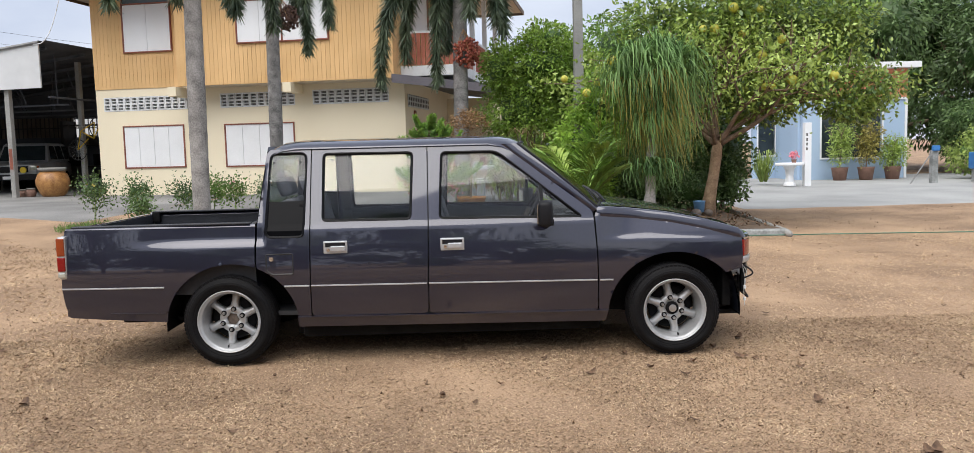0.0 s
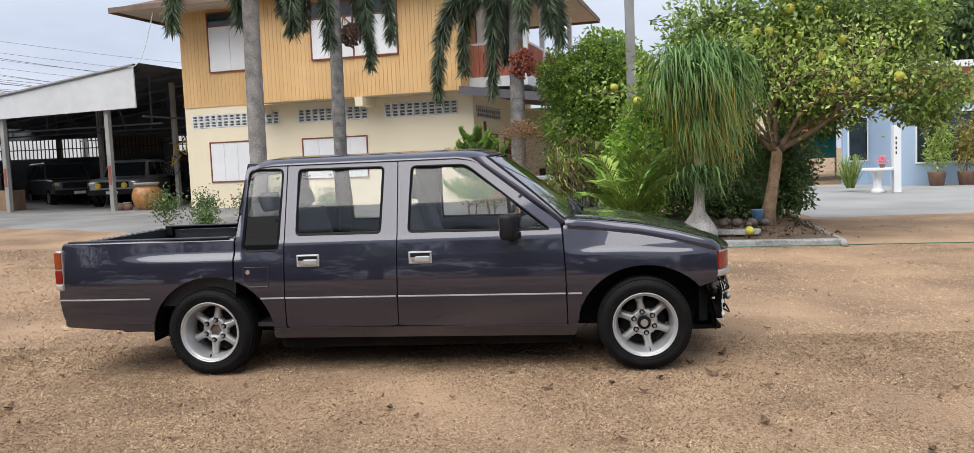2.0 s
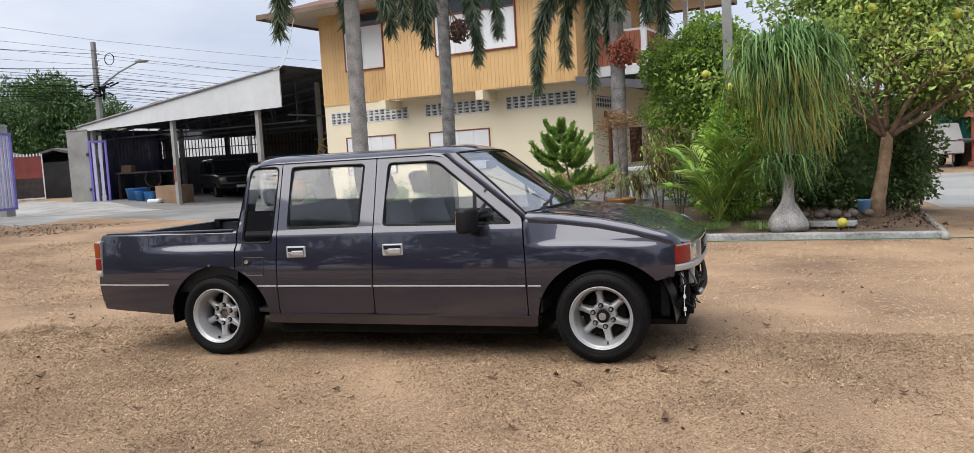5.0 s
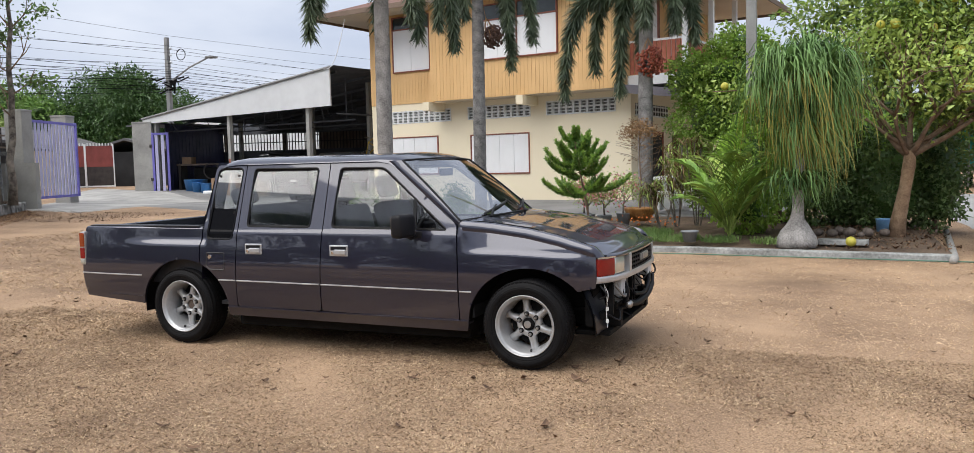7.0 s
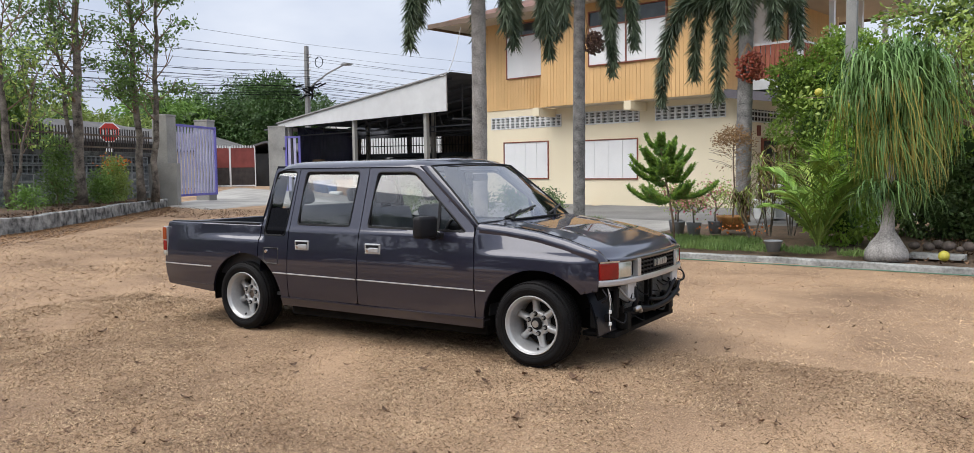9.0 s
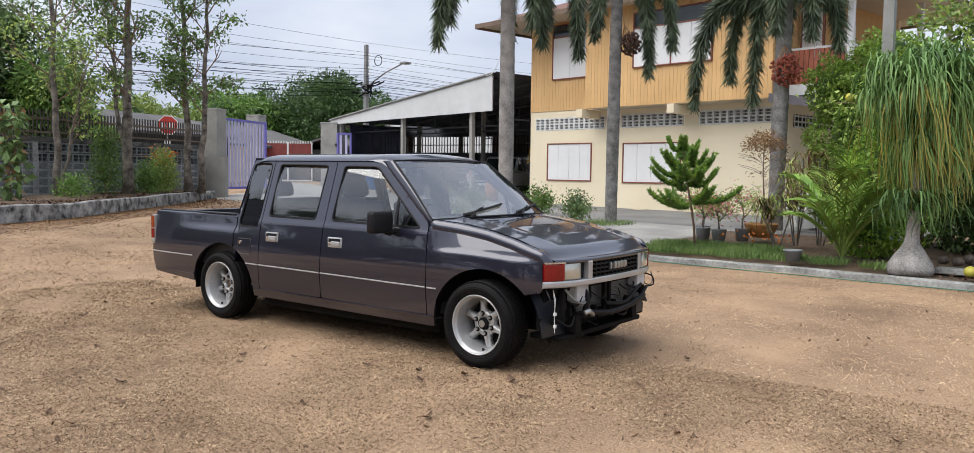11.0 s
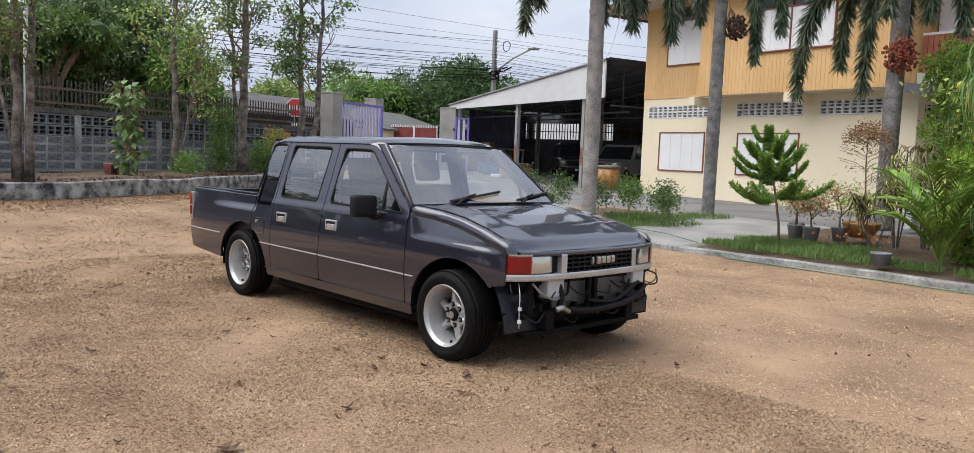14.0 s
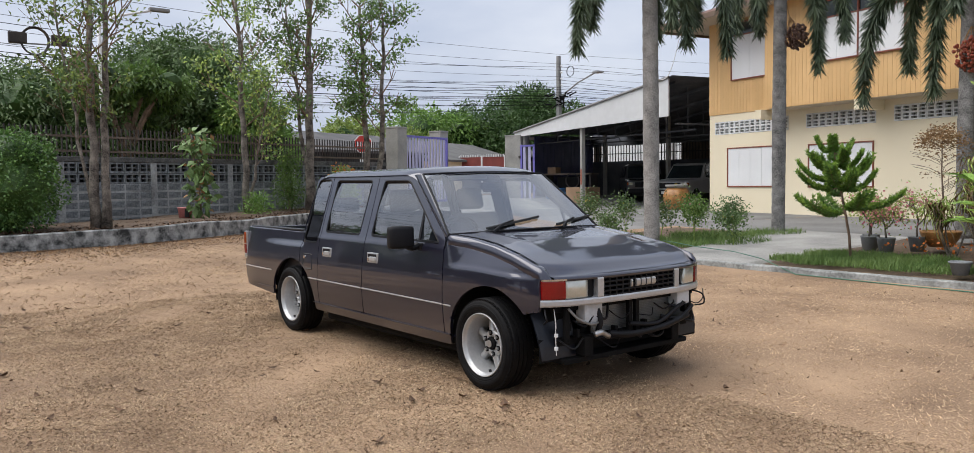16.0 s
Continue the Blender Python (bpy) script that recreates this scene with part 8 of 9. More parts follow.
big_tree(-50.0, 33.5, 0.3, heap(5, 8, 4.5, 4.0, 2.5, 5.2, 1.8, 2.6), 7000, 0.42, LEAF_MID, "mixed green tree in the distance")
big_tree(-46.0, 25.0, 0.3, heap(6, 7, 3.5, 4.0, 2.5, 4.6, 1.6, 2.4), 6000, 0.40, LEAF_OLIVE, "pale green tree in the distance")
big_tree(-44.0, 15.0, 0.3, heap(7, 8, 4.0, 4.0, 2.5, 5.6, 1.8, 2.5), 6000, 0.40, LEAF_MID, "green tree beyond the street")
big_tree(-34.0, 8.0, 0.3, heap(17, 7, 2.5, 3.0, 2.0, 4.5, 1.4, 2.0), 6000, 0.34, LEAF_MID, "green tree beyond the low shed")
big_tree(-36, 62, 0.3, heap(8, 6, 4.0, 3.0, 5.0, 8.0, 2.0, 3.0), 6000, 0.45, LEAF_MID, "green tree far behind the carport")
big_tree(-17.5, 38.0, 0.3, heap(9, 7, 4.0, 1.5, 1.5, 2.6, 1.0, 1.5), 6000, 0.24, LEAF_BRIGHT, "bright shrubs behind the carport")
big_tree(16.0, 27.5, 0.1, heap(10, 13, 4.0, 2.5, 2.0, 7.2, 1.5, 2.2), 15000, 0.30, LEAF_SHADE, "tall dark green mango tree beside the blue house", LEAF_DARK)
big_tree(22.5, 29.5, 0.1, heap(11, 14, 4.0, 3.0, 1.5, 8.0, 1.6, 2.4), 15000, 0.30, LEAF_SHADE, "tall dark green mango tree beside the apron", LEAF_DARK)
big_tree(18.5, 34.0, 0.1, heap(41, 14, 4.0, 2.5, 2.5, 9.5, 1.8, 2.6), 13000, 0.32, LEAF_SHADE, "tall green tree behind the blue house")
big_tree(28.0, 27.0, 0.1, heap(42, 13, 4.0, 3.0, 1.5, 8.5, 1.7, 2.5), 12000, 0.32, LEAF_DARK, "tall dark green tree beside the apron")
big_tree(11.0, 33.0, 0.1, heap(12, 10, 4.5, 2.5, 3.0, 6.4, 1.5, 2.2), 9000, 0.32, LEAF_MID, "green tree behind the blue house")
big_tree(18.0, 20.5, 0.1, heap(15, 6, 1.4, 0.9, 0.6, 1.8, 0.6, 1.0), 6000, 0.14, LEAF_OLIVE, "loose shrubbery at the edge of the apron", gaps=-0.6)
big_tree(19.5, 24.5, 0.1, heap(51, 9, 2.4, 0.8, 0.5, 2.4, 0.8, 1.2), 7000, 0.2, LEAF_SHADE, "dark green thicket at the far edge of the apron")
big_tree(24.5, 23.5, 0.1, heap(52, 9, 2.6, 0.8, 0.5, 2.6, 0.8, 1.2), 7000, 0.2, LEAF_SHADE, "dark green thicket at the far edge of the apron")
big_tree(6.5, 34.0, 0.1, heap(16, 8, 3.0, 2.0, 1.6, 3.6, 1.2, 1.8), 6000, 0.28, LEAF_MID, "green shrubs behind the apron")

# unseen dark trees added along the yard's open side, mirrored in paint and windows
for x, y, high, sd in ((-5.0, -19.0, 5.2, 32), (1.5, -18.5, 5.0, 33), (8.0, -18.0, 3.6, 34), (14.0, -17.5, 2.2, 35), (20.0, -16.0, 2.2, 36)):
    big_tree(x, y, 0.0, heap(sd, 14, 3.2, 1.2, 0.6, high, 1.2, 1.8), 2000, 0.38, LEAF_DARK, "unseen dark green tree added for reflections, open side of the yard")
# more unseen trees, their heights set for the window reflections
for x, y, high, sd in ((-15.5, -9.5, 2.4, 37), (-20.0, -10.0, 2.8, 39), (-14.5, -14.5, 5.0, 38), (-10.5, -17.0, 6.0, 40)):
    big_tree(x, y, 0.0, heap(sd, 15, 2.2, 2.2, 0.8, high, 1.4, 1.9), 2000, 0.36, LEAF_DARK, "unseen dark green tree added for reflections, corner of the yard")

# ---- the blue house and its forecourt ----
bh = thing("blue_house", pose(0, 0, 0.05, 0, 0, 0), "single-storey pale blue house with an orange parapet", "house")
part("wall", wall_with_holes(11.65, 15.25, 0, 2.75, 22.9, 23.1, [(12.3, 14.4, 0.8, 2.4)]), BLUE_WALL, bh, "pale blue front wall")
part("wall", boxed(15.05, 15.25, 23.1, 30, 0, 2.75), BLUE_WALL, bh, "pale blue side wall")
part("wall", wall_with_holes(10.7, 11.65, 0, 3.0, 25.2, 25.4, [(10.9, 11.52, 0.9, 2.4)]), BLUE_WALL, bh, "pale blue set-back wall")
part("wall", boxed(11.55, 11.646, 23.1, 25.2, 0, 2.75), BLUE_WALL, bh, "pale blue side wall")
part("parapet", boxed(11.65, 15.25, 22.86, 23.06, 2.83, 3.8), ORANGE_WALL, bh, "orange boarded parapet")
for k in range(5):
    part("board", boxed(11.65, 15.26, 22.845, 22.86, 2.84 + k * 0.192, 3.022 + k * 0.192, bevel=0.004), ORANGE_WALL, bh)
part("band", boxed(11.6, 15.3, 22.83, 23.1, 2.75, 2.83), WHITE, bh)
part("roof_slab", boxed(11.3, 15.5, 22.4, 26.0, 3.8, 4.0, bevel=0.01), WHITE, bh, "white flat roof slab")
part("corner_trim", boxed(15.20, 15.28, 22.86, 22.90, 0, 2.75), WHITE, bh)
for a, b, z0, z1, y in ((12.3, 14.4, 0.8, 2.4, 22.95), (10.9, 11.52, 0.9, 2.4, 25.25)):
    w = part("window", boxed(a, b, y + 0.05, y + 0.06, z0, z1), DARK_GLASS, bh, "dark window in a white frame")
    for p in ((a - 0.05, a, z0, z1), (b, b + 0.05, z0, z1), (a - 0.05, b + 0.05, z1, z1 + 0.05), (a - 0.05, b + 0.05, z0 - 0.05, z0)):
        part("frame", boxed(p[0], p[1], y - 0.09, y + 0.04, p[2], p[3]), WHITE, w)
gp = thing("white_post", pose(10.25, 19.1, 0.1), "square white post with a dark number plate", "post")
part("shaft", boxed(-0.1, 0.1, -0.1, 0.1, 0, 1.9, bevel=0.01), WHITE, gp)
for k in range(4):
    part("plate_bar", boxed(-0.06, -0.02, -0.108, -0.101, 1.5 - k * 0.14, 1.58 - k * 0.14), IRON, gp)
st = thing("pedestal_table", pose(9.75, 19.15, 0.11), "round white concrete table on a fluted foot", "table")
part("tabletop", lathe(bmesh.new(), [(0.40, 0.62), (0.42, 0.64), (0.42, 0.68), (0.40, 0.70)], 24), WHITE, st, smooth=False)
part("foot", lathe(bmesh.new(), [(0.18, 0), (0.18, 0.05), (0.13, 0.12), (0.11, 0.3), (0.14, 0.5), (0.20, 0.62)], 16), WHITE, st)
fl = thing("potted_flower", pose(9.88, 19.15, 0.81), "pink flowers in a small orange pot on the table", "potted plant")
part("pot", lathe(bmesh.new(), [(0.06, 0), (0.08, 0.10), (0.07, 0.10)], 12), TERRACOTTA, fl)
foliage("petals", [(0, 0, 0.22, 0.13, 0.13, 0.10)], 90, 0.07, 0.06, PINK, fl, 0, 0.8, label="bright pink petals")
for x, y, h, mat in ((12.6, 22.1, 2.0, LEAF_OLIVE), (13.45, 22.0, 1.9, LEAF_YELLOW), (14.4, 22.1, 1.4, LEAF_OLIVE)):
    pt = thing("potted_shrub", pose(x, y, 0.08), "leafy shrub in a terracotta tub against the blue wall", "potted plant", "tubs at the blue wall")
    part("tub", lathe(bmesh.new(), [(0.2, 0), (0.27, 0.42), (0.29, 0.45), (0.25, 0.45), (0.22, 0.3)], 18), TERRACOTTA, pt, smooth=True)
    bm, ends = limbs((0, 0, 0.4), (0, 0, 1), h * 0.35, 0.025, 2, 0.7, 0.4, int(x * 10), [])
    part("stem", bm, BARK_BROWN, pt)
    foliage("leaves", [(0, 0, h * 0.55, 0.42, 0.4, h * 0.28), (0.1, 0, h * 0.8, 0.45, 0.4, h * 0.3)], 1500, 0.11, 0.045, mat, pt, 0.3, 0.8, -0.8)
ag = thing("agave", pose(9.3, 20.3, 0.1), "spiky yellow-striped clump of stiff leaves", "shrub")
straps([(0, 0, 0.1), (0.15, 0.05, 0.1)], 150, 0.25, 1.1, 0.5, LEAF_OLIVE, ag)
pl = thing("short_post", pose(14.0, 18.9, 0.08), "weathered wooden post with a leaning stick", "post")
part("shaft", boxed(-0.09, 0.09, -0.09, 0.09, 0, 1.0, bevel=0.01), CONCRETE_OLD, pl)
bm = bmesh.new()
tube(bm, [(-0.75, -0.1, 0.02), (-0.05, -0.12, 1.05)], 0.018, 6)
part("stick", bm, METAL_GREY, pl)
part("mop_head", boxed(-0.12, 0.1, -0.17, -0.06, 0.98, 1.14, bevel=0.03), BLUE, pl)
tk = thing("blue_tank", pose(15.6, 18.6, 0.05), "square blue plastic tank on blocks", "tank")
part("body", boxed(-0.5, 0.5, -0.4, 0.4, 0.45, 0.95, bevel=0.04), BLUE, tk)
for x in (-0.35, 0.35):
    part("block", boxed(x - 0.1, x + 0.1, -0.3, 0.3, 0, 0.45), CONCRETE_OLD, tk)
for dx, dy in ((0, 0), (0.42, 2.8)):
    cp = thing("cream_post", pose(8.5 + dx, 27.5 + dy, 0.08), "square cream post of an open shelter", "post")
    part("shaft", boxed(-0.14, 0.14, -0.14, 0.14, 0, 2.9, bevel=0.01), CREAM, cp)
sp = thing("spirit_house", pose(10.6, 30.0, 0.1), "small red pillar shrine", "shrine")
part("pillar", boxed(-0.10, 0.10, -0.10, 0.10, 0, 1.9, bevel=0.02), BRICK_RED, sp)
part("base", boxed(-0.2, 0.2, -0.2, 0.2, 0, 0.2, bevel=0.02), BRICK_RED, sp)
part("shelf", boxed(-0.5, 0.5, -0.3, 0.3, 1.0, 1.08, bevel=0.01), TERRACOTTA, sp)
part("cap", fixed(loft(bmesh.new(), [[(sx * w, sy * w, z) for sx, sy in ((-1, -1), (1, -1), (1, 1), (-1, 1))] for z, w in ((1.9, 0.3), (2.05, 0.26), (2.15, 0.16), (2.5, 0.05))])), BRICK_RED, sp)
nt = thing("shade_net", pose(12.0, 32.0, 0.1), "teal shade net on a frame", "net")
part("sheet", boxed(-5.5, 0.5, -0.02, 0.02, 0.9, 2.3), TEAL, nt)
for x in (-5.5, -3.5, -1.5, 0.5):
    part("post", boxed(x - 0.03, x + 0.03, -0.05, 0.03, 0, 2.5), METAL_GREY, nt)


# ---- under the carport ----
CAR_BLACK = surf("black_car_paint", (0.065, 0.068, 0.075), (0.095, 0.10, 0.108), 0.5, 0.3, coat=0.8)
CAR_GREY = surf("grey_car_paint", (0.36, 0.365, 0.375), (0.46, 0.465, 0.475), 0.5, 0.35, metal=0.2, coat=0.6)
CAR_WHITE = surf("white_car_paint", (0.66, 0.67, 0.68), (0.74, 0.75, 0.76), 0.5, 0.3, coat=0.8)
YELLOW_LENS = surf("yellow_lens", (0.7, 0.5, 0.03), (0.8, 0.6, 0.06), 0.1, 0.2)


def offroader(m, paint, label, spot=False):
    """A boxy off-road car; its front looks along local -y."""
    t = thing("parked_car", m, label, "car", "cars under the carport")
    body = bmesh.new()
    sec = [(2.2, 0.55, 1.0, 0.86), (1.9, 0.5, 1.06, 0.87), (0.4, 0.5, 1.08, 0.88), (-0.9, 0.5, 1.08, 0.88), (-1.9, 0.52, 1.02, 0.86), (-2.1, 0.58, 0.96, 0.80)]
    loft(body, [[(-w, y, z0), (-w, y, z1 - 0.05), (-w + 0.07, y, z1), (w - 0.07, y, z1), (w, y, z1 - 0.05), (w, y, z0)] for y, z0, z1, w in sec])
    b = part("body", fixed(body), paint, t)
    cab = bmesh.new()
    loft(cab, [[(-0.82, -0.75, 1.07), (0.82, -0.75, 1.07), (0.84, 2.1, 1.07), (-0.84, 2.1, 1.07)], [(-0.70, -0.25, 1.68), (0.70, -0.25, 1.68), (0.72, 1.95, 1.68), (-0.72, 1.95, 1.68)], [(-0.64, -0.15, 1.73), (0.64, -0.15, 1.73), (0.66, 1.9, 1.73), (-0.66, 1.9, 1.73)]])
    part("cab", fixed(cab), paint, t)
    pane = bmesh.new()
    pane.faces.new([pane.verts.new(p) for p in ((-0.74, -0.735, 1.12), (0.74, -0.735, 1.12), (0.66, -0.305, 1.63), (-0.66, -0.305, 1.63))])
    part("windscreen", pane, DARK_GLASS, t)
    for s in (-1, 1):
        for y0, y1 in ((-0.45, 0.45), (0.55, 1.35), (1.45, 2.0)):
            pane = bmesh.new()
            pane.faces.new([pane.verts.new(p) for p in ((s * 0.838, y0, 1.14), (s * 0.842, y1, 1.14), (s * 0.735, y1 - 0.05, 1.62), (s * 0.735, max(y0, -0.18), 1.62))])
            part("side_window", pane, DARK_GLASS, t)
        part("head_lamp", boxed(s * 0.72 - 0.10, s * 0.72 + 0.10, -2.13, -2.07, 0.80, 0.93, bevel=0.02), CLEAR_LENS, t)
        part("turn_lamp", boxed(s * 0.84 - 0.03, s * 0.84 + 0.03, -2.11, -1.98, 0.80, 0.93, bevel=0.01), AMBER_LENS, t)
        if spot:
            part("spot_lamp", lathe(bmesh.new(), [(0.10, -2.32), (0.10, -2.24), (0.04, -2.20)], 14, "y", (s * 0.45, 0, 0.80)), YELLOW_LENS, t)
        for y in (-1.35, 1.45):
            w = part("wheel", lathe(bmesh.new(), [(0.2, -0.12), (0.33, -0.12), (0.37, -0.08), (0.37, 0.08), (0.33, 0.12), (0.2, 0.12)], 24, "y"), TYRE, t)
            w.matrix_basis = pose(s * 0.76, y, 0.37, 0, 0, 90)
            part("rim", lathe(bmesh.new(), [(0.2, -0.125), (0.2, 0.125)], 16, "y"), SATIN, w)
    part("grille", boxed(-0.55, 0.55, -2.12, -2.06, 0.72, 0.93, bevel=0.01), BLACK_PLASTIC, t)
    part("bumper", boxed(-0.85, 0.85, -2.25, -2.08, 0.46, 0.66, bevel=0.03), BLACK_PLASTIC, t)
    part("plate", boxed(-0.2, 0.2, -2.262, -2.252, 0.5, 0.6), OFFWHITE, t)
    return t


offroader(pose(-18.95, 25.2, lie(-18.5, 24.0) - 0.12, 0, 0, 47), CAR_BLACK, "black off-road pickup parked under the carport", False)
offroader(pose(-15.75, 24.55, lie(-15.5, 24.2) - 0.02, 0, 0, 12), CAR_GREY, "grey off-road car with yellow spot lamps under the carport", True)
offroader(pose(9.6, 33.2, 0.08, 0, 0, 180), CAR_WHITE, "white car parked beyond the forecourt")


def jar(x, y, z, s, label, mat=CLAY, name="water_jar"):
    t = thing(name, pose(x, y, z), label, "jar")
    part("body", lathe(bmesh.new(), [(0.26 * s, 0), (0.36 * s, 0.14 * s), (0.44 * s, 0.36 * s), (0.44 * s, 0.5 * s), (0.38 * s, 0.66 * s), (0.30 * s, 0.74 * s)], 28), mat, t, smooth=True)
    part("rim", lathe(bmesh.new(), [(0.30 * s, 0.74 * s), (0.36 * s, 0.78 * s), (0.37 * s, 0.84 * s), (0.33 * s, 0.85 * s), (0.30 * s, 0.76 * s)], 28), CONCRETE, t, smooth=True)
    return t


jar(-12.35, 19.35, 0.36, 1.05, "large brown glazed water jar before the carport")
jar(-13.05, 19.4, 0.36, 0.34, "small terracotta jar beside the big one", TERRACOTTA, "small_jar")
jar(-13.35, 19.5, 0.36, 0.3, "small terracotta jar beside the big one", TERRACOTTA, "small_jar")
# bicycle hung on a post
cp = part("post", boxed(0.87, 1.01, -3.07, -2.93, 0.1, 4.6, bevel=0.008), CONCRETE, carport)
bike = thing("bicycle", CARPORT @ pose(0.95, -2.81, 2.03, 0, 0, 0), "yellow bicycle hung on a carport post", "bicycle")
for z, x in ((-0.25, 0.05), (0.45, -0.75)):
    bm = bmesh.new()
    tube(bm, [Vector((x + 0.33 * math.cos(a), 0, z + 0.33 * math.sin(a))) for a in [k * math.pi / 14 for k in range(29)]], 0.016, 6, False)
    w = part("wheel", bm, RUBBER, bike, "thin bicycle tyre")
    for k in range(8):
        a = k * math.pi / 8
        bm = bmesh.new()
        tube(bm, [(x + 0.32 * math.cos(a), 0, z + 0.32 * math.sin(a)), (x - 0.32 * math.cos(a), 0, z - 0.32 * math.sin(a))], 0.003, 4)
        part("spoke", bm, SATIN, w)
YELLOW = surf("yellow_paint", (0.55, 0.36, 0.02), (0.68, 0.46, 0.04), 0.3, 0.4)
bm = bmesh.new()
for a, b in (((0.05, -0.25), (-0.1, 0.35)), ((-0.1, 0.35), (-0.55, 0.1)), ((-0.55, 0.1), (-0.75, 0.45)), ((-0.1, 0.35), (-0.6, 0.62)), ((-0.6, 0.62), (-0.55, 0.1)), ((0.05, -0.25), (-0.35, 0.1))):
    tube(bm, [(a[0], 0, a[1]), (b[0], 0, b[1])], 0.018, 6)
part("frame", bm, YELLOW, bike)
bm = bmesh.new()
tube(bm, [(-0.1, -0.25, 0.5), (-0.12, 0, 0.52), (-0.1, 0.25, 0.5)], 0.014, 6)
part("handlebar", bm, SATIN, bike)
# tubs, boxes and machine at the far post
for x, y, rad, h, lab in ((-19.95, 20.75, 0.45, 0.48, "wide blue plastic basin"), (-18.95, 20.2, 0.22, 0.40, "blue plastic barrel by the carport post"), (-19.45, 20.3, 0.22, 0.40, "blue plastic barrel by the carport post")):
    t = thing("blue_tub", pose(x, y, lie(x, y)), lab, "tub", "blue tubs")
    part("body", lathe(bmesh.new(), [(rad * 0.85, 0), (rad, h * 0.95), (rad * 1.06, h), (rad * 0.95, h), (rad * 0.85, h * 0.4)], 22), BLUE, t, smooth=True)
CARD = surf("brown_board", (0.22, 0.14, 0.085), (0.33, 0.22, 0.14), 0.4, 0.85)
t = thing("crate", pose(-18.05, 20.75, lie(-17.6, 21), 0, 0, 10), "low brown board crate beside the post", "crate")
part("body", boxed(-0.7, 0.3, -0.5, 0.5, 0, 0.72, bevel=0.01), CARD, t)
t = thing("sack", pose(-18.6, 20.0, lie(-18.6, 20), 0, 0, 10), "white sack lying on the ground", "sack")
part("body", boxed(-0.25, 0.25, -0.15, 0.15, 0, 0.16, bevel=0.06), OFFWHITE, t, smooth=True)
t = thing("work_bench", pose(-20.9, 22.6, lie(-20, 22), 0, 0, 20), "cluttered dark work bench", "bench")
part("top", boxed(-1.2, 1.2, -0.4, 0.4, 1.05, 1.12), METAL_RUST, t)
for x in (-1.1, 1.1):
    part("leg", boxed(x - 0.05, x + 0.05, -0.35, 0.35, 0, 1.05), IRON, t)
part("flywheel", lathe(bmesh.new(), [(0.3, -0.03), (0.34, -0.03), (0.34, 0.03), (0.3, 0.03)], 24, "y", (0.3, -0.45, 0.8), caps=False), IRON, t)
part("machine", boxed(-0.5, 0.6, -0.35, 0.3, 0.35, 0.95, bevel=0.05), BLACK_METAL, t)
part("box", boxed(-1.0, -0.6, -0.3, 0.2, 1.12, 1.4, bevel=0.01), CARD, t)
t = thing("steel_rack", pose(-13.2, 27.0, lie(-13.2, 27), 0, 0, -11), "dark steel rack stacked with parts", "rack")
for x in (-2.5, -0.8, 0.8, 2.5):
    part("upright", boxed(x - 0.06, x + 0.06, -0.4, 0.4, 0, 2.6), IRON, t)
for z in (0.8, 1.6, 2.4):
    part("shelf", boxed(-2.6, 2.6, -0.4, 0.4, z, z + 0.05), IRON, t)
for k in range(9):
    part("load", boxed(-2.4 + k * 0.55, -2.0 + k * 0.55, -0.3, 0.3, 0.85 + 0.8 * (k % 2), 1.2 + 0.8 * (k % 2) + 0.05 * (k % 3), bevel=0.02), METAL_RUST if k % 2 else BLACK_METAL, t)

# ---- litter and dry grass on the yard ----
def scatter(n, x0, x1, y0, y1):
    x, y = rng.uniform(x0, x1, n), rng.uniform(y0, y1, n)
    z = np.array([lie(a, b) for a, b in zip(x, y)])
    return np.stack([x, y, z], 1)


def dry_grass(name, n, x0, x1, y0, y1, ln, wd, label, patch=0.25, mat=STRAW):
    p = scatter(n, x0, x1, y0, y1)
    v = np.sin(p[:, 0] * 1.9 + np.sin(p[:, 1] * 1.3) * 1.4) + np.sin(p[:, 1] * 2.3 + np.sin(p[:, 0] * 0.9) * 1.7) + 0.8 * np.sin(p[:, 0] * 5.1 + p[:, 1] * 4.3)
    p = p[v + rng.normal(size=n) * 0.9 > -patch * 4]
    m = len(p)
    a = rng.uniform(0, 2 * np.pi, m)
    way = np.stack([np.cos(a), np.sin(a), rng.uniform(0.05, 0.75, m) ** 1.5], 1)
    p[:, 2] += 0.003
    ob = cards(name, p, way, rng.normal(size=(m, 3)) * np.array([1, 1, 0.3]), ln * rng.uniform(0.5, 1.3, m), wd, mat, None, "", 0.5)
    return tagged(ob, label, "dry grass", kind="stuff")


dry_grass("dry_grass", 110000, -4.5, 7.0, -4.6, 1.0, 0.024, 0.0048, "rotted brown bits among the dry grass", 0.1, LITTER)
dry_grass("dry_grass", 400000, -4.5, 7.0, -4.6, 1.0, 0.028, 0.0042, "matted dry straw-coloured grass on the yard", 0.42)
dry_grass("dry_grass", 58000, -7.0, 11.5, -8.5, -4.6, 0.075, 0.013, "matted dry straw-coloured grass on the yard", 0.42)
dry_grass("dry_grass", 30000, 7.0, 11.5, -4.6, 1.0, 0.036, 0.0052, "matted dry straw-coloured grass on the yard", 0.42)
dry_grass("dry_grass", 80000, -7.0, 9.0, 1.0, 7.0, 0.036, 0.0048, "matted dry straw-coloured grass on the yard")
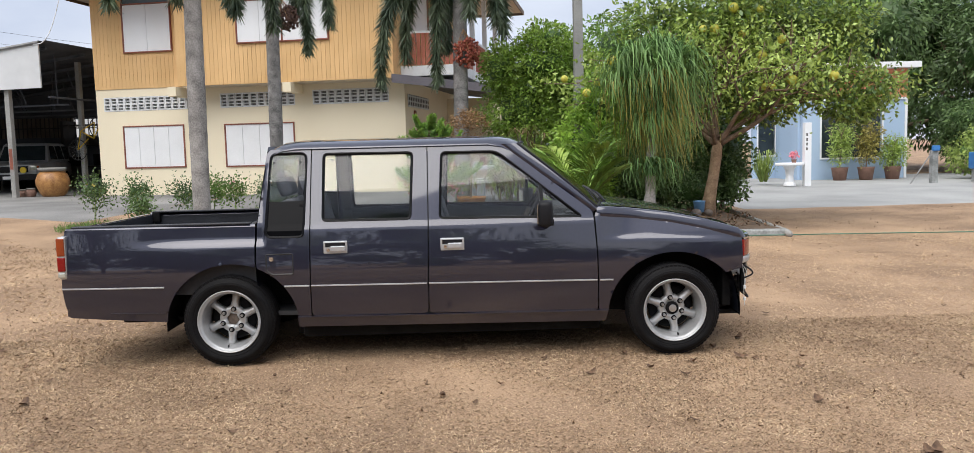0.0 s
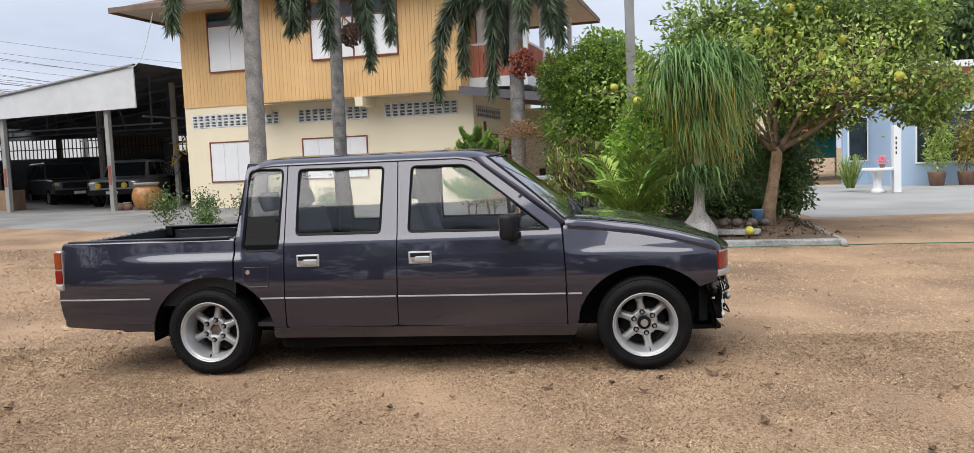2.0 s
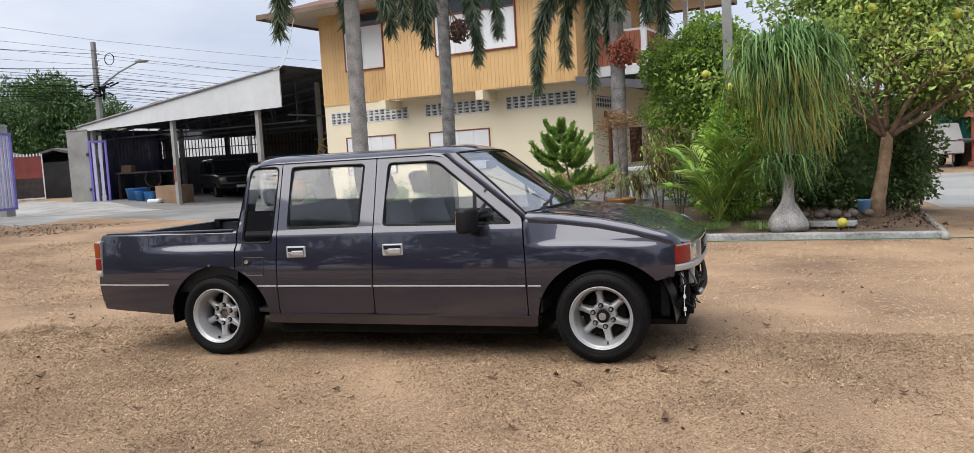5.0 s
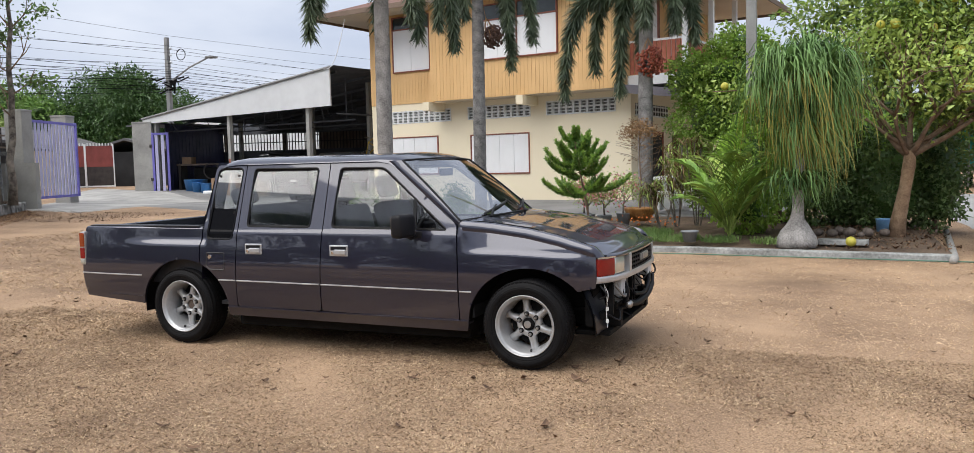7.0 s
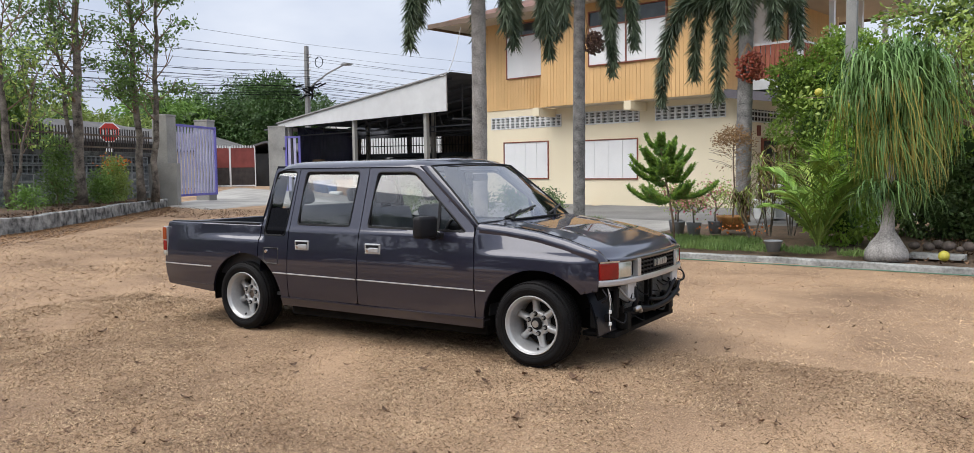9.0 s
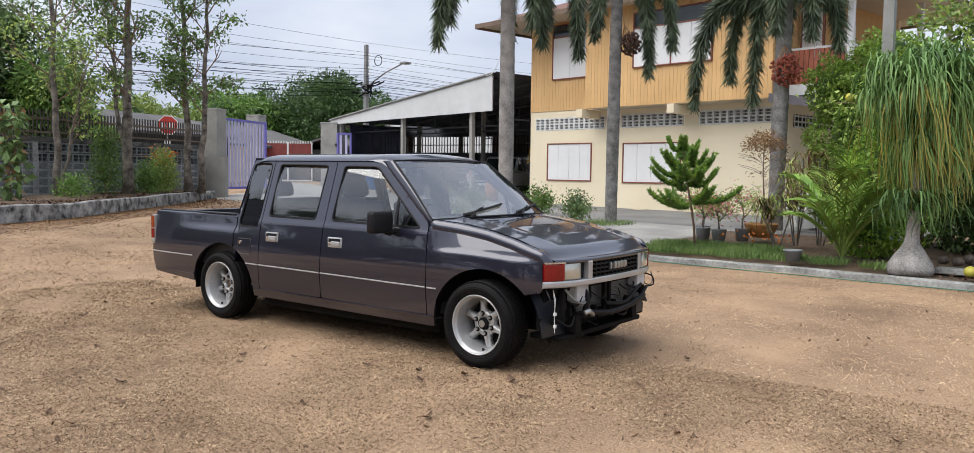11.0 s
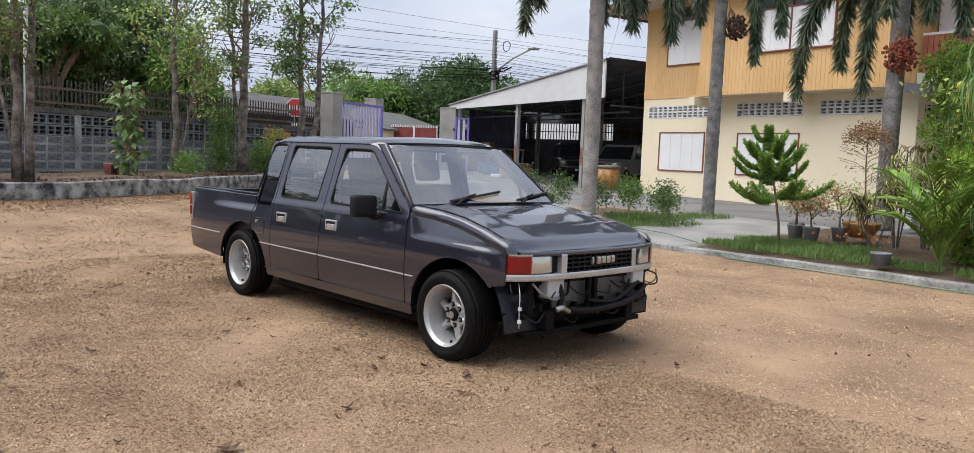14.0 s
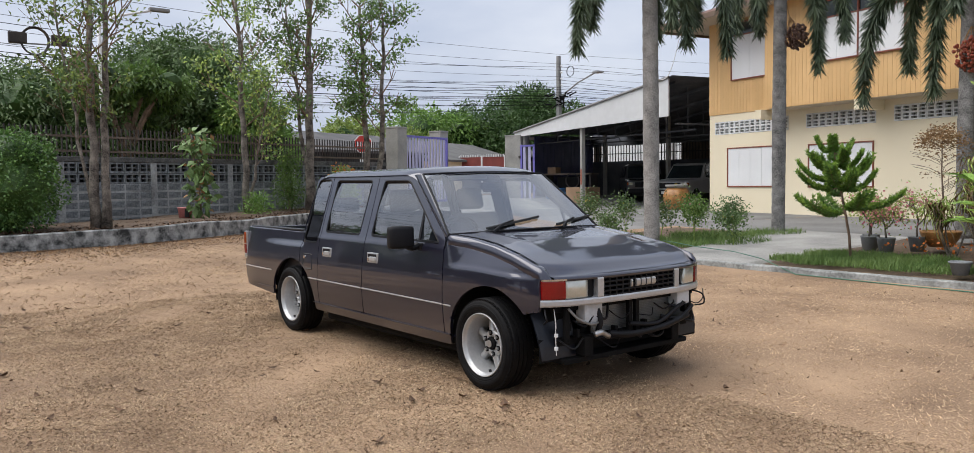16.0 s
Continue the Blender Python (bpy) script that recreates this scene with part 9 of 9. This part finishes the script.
dry_grass("dry_grass", 30000, -10.5, -2.5, -4.0, 8.0, 0.07, 0.009, "matted dry straw-coloured grass on the yard")


def leaves_on_ground(n, x0, x1, y0, y1, size, label, mat=LITTER, lift=0.006, floor=None):
    p = scatter(n, x0, x1, y0, y1)
    if floor is not None:
        p[:, 2] = [floor(a, b) for a, b in p[:, :2]]
        p = p[p[:, 2] > -0.5]
        n = len(p)
    p[:, 2] += lift
    a = rng.uniform(0, 2 * np.pi, n)
    way = np.stack([np.cos(a), np.sin(a), rng.uniform(-0.05, 0.2, n)], 1)
    across = np.stack([-np.sin(a), np.cos(a), rng.normal(size=n) * 0.5], 1)
    s = size * rng.uniform(0.45, 1.4, n)
    return tagged(cards("fallen_leaves", p, way, across, s, s * 0.42, mat, None, "", 0.9), label, "leaves", kind="stuff")


leaves_on_ground(700, -5, 8, -5, 2, 0.045, "scattered curled brown leaves")
leaves_on_ground(6000, -5, 8, -5, 2, 0.014, "fine dark crumbs of leaf and soil")
leaves_on_ground(500, -3, 12, 2.5, 7.2, 0.05, "brown leaves gathered before the kerb")
# leaves thickened here to darken ground that lies in tree shade
leaves_on_ground(700, -11, -3, -4, 8, 0.042, "scattered brown leaves that also stand for tree shade")
leaves_on_ground(380, 5.0, 14, 6.5, 11.2, 0.045, "brown leaves on bare dirt")
m = 14000
edge_at = np.array([bed_edge(q) for q in rng.uniform(0.25, 1.0, m)])
off = 0.06 + 2.6 * rng.random(m) ** 2.2
p = np.stack([edge_at[:, 0] + off * 0.85, edge_at[:, 1] - off * 0.5, np.zeros(m)], 1)
p[:, 2] = [lie(a, b) + 0.008 for a, b in p[:, :2]]
a = rng.uniform(0, 2 * np.pi, m)
size = 0.05 * rng.uniform(0.4, 1.4, m)
for lo, hi, mat, words in ((0, 7000, LITTER, "brown leaf litter swept against the raised bed"), (7000, m, LEAF_DRY, "tan dry leaves swept against the raised bed")):
    sel = slice(lo, hi)
    tagged(cards("fallen_leaves", p[sel], np.stack([np.cos(a), np.sin(a), rng.uniform(-0.05, 0.25, m)], 1)[sel], np.stack([-np.sin(a), np.cos(a), rng.normal(size=m) * 0.4], 1)[sel], size[sel], size[sel] * 0.45, mat, None, "", 0.6), words, "leaves", kind="stuff")
leaves_on_ground(500, 3.2, 5.2, 7.3, 10.5, 0.07, "brown leaves under the tree", lift=0.13)
leaves_on_ground(6500, -17, -11, -4, 10.5, 0.085, "thick leaf litter on the raised bed", lift=0.03, floor=lambda x, y: bed_top(x, y) if x < float(np.interp(y, [k[1] for k in KERB], [k[0] for k in KERB])) - 0.15 else -9.0)
leaves_on_ground(1500, -17, -12, 8.2, 11.2, 0.05, "leaf litter blown against the ramp", lift=0.035)
r = random.Random(11)
for i in range(170):
    x, y, s = r.uniform(-5.5, 6.5), r.uniform(-4.0, 1.6), r.choice((0.05, 0.055, 0.065, 0.075, 0.085, 0.10))
    bm = bmesh.new()
    n = 6
    rows = []
    for k in range(n + 1):
        t = k / n
        w = s * 0.27 * math.sin(math.pi * min(0.97, 0.06 + 0.92 * t)) ** 0.8
        rows.append([bm.verts.new((s * (t - 0.5), w * q, 0.012 + 0.35 * s * (t - 0.5) ** 2 * 3 + (0.30 * abs(q) ** 1.5) * w + 0.02 * r.random() * s)) for q in (-1, -0.5, 0, 0.5, 1)])
    for a, b in zip(rows, rows[1:]):
        for k in range(4):
            bm.faces.new((a[k], a[k + 1], b[k + 1], b[k]))
    tagged(part("fallen_leaf", bm, LITTER, smooth=True, at=pose(x, y, lie(x, y), r.uniform(-15, 15), r.uniform(-15, 15), r.uniform(0, 360))), "curled dry brown leaf on the ground", "leaf", "curled leaves")
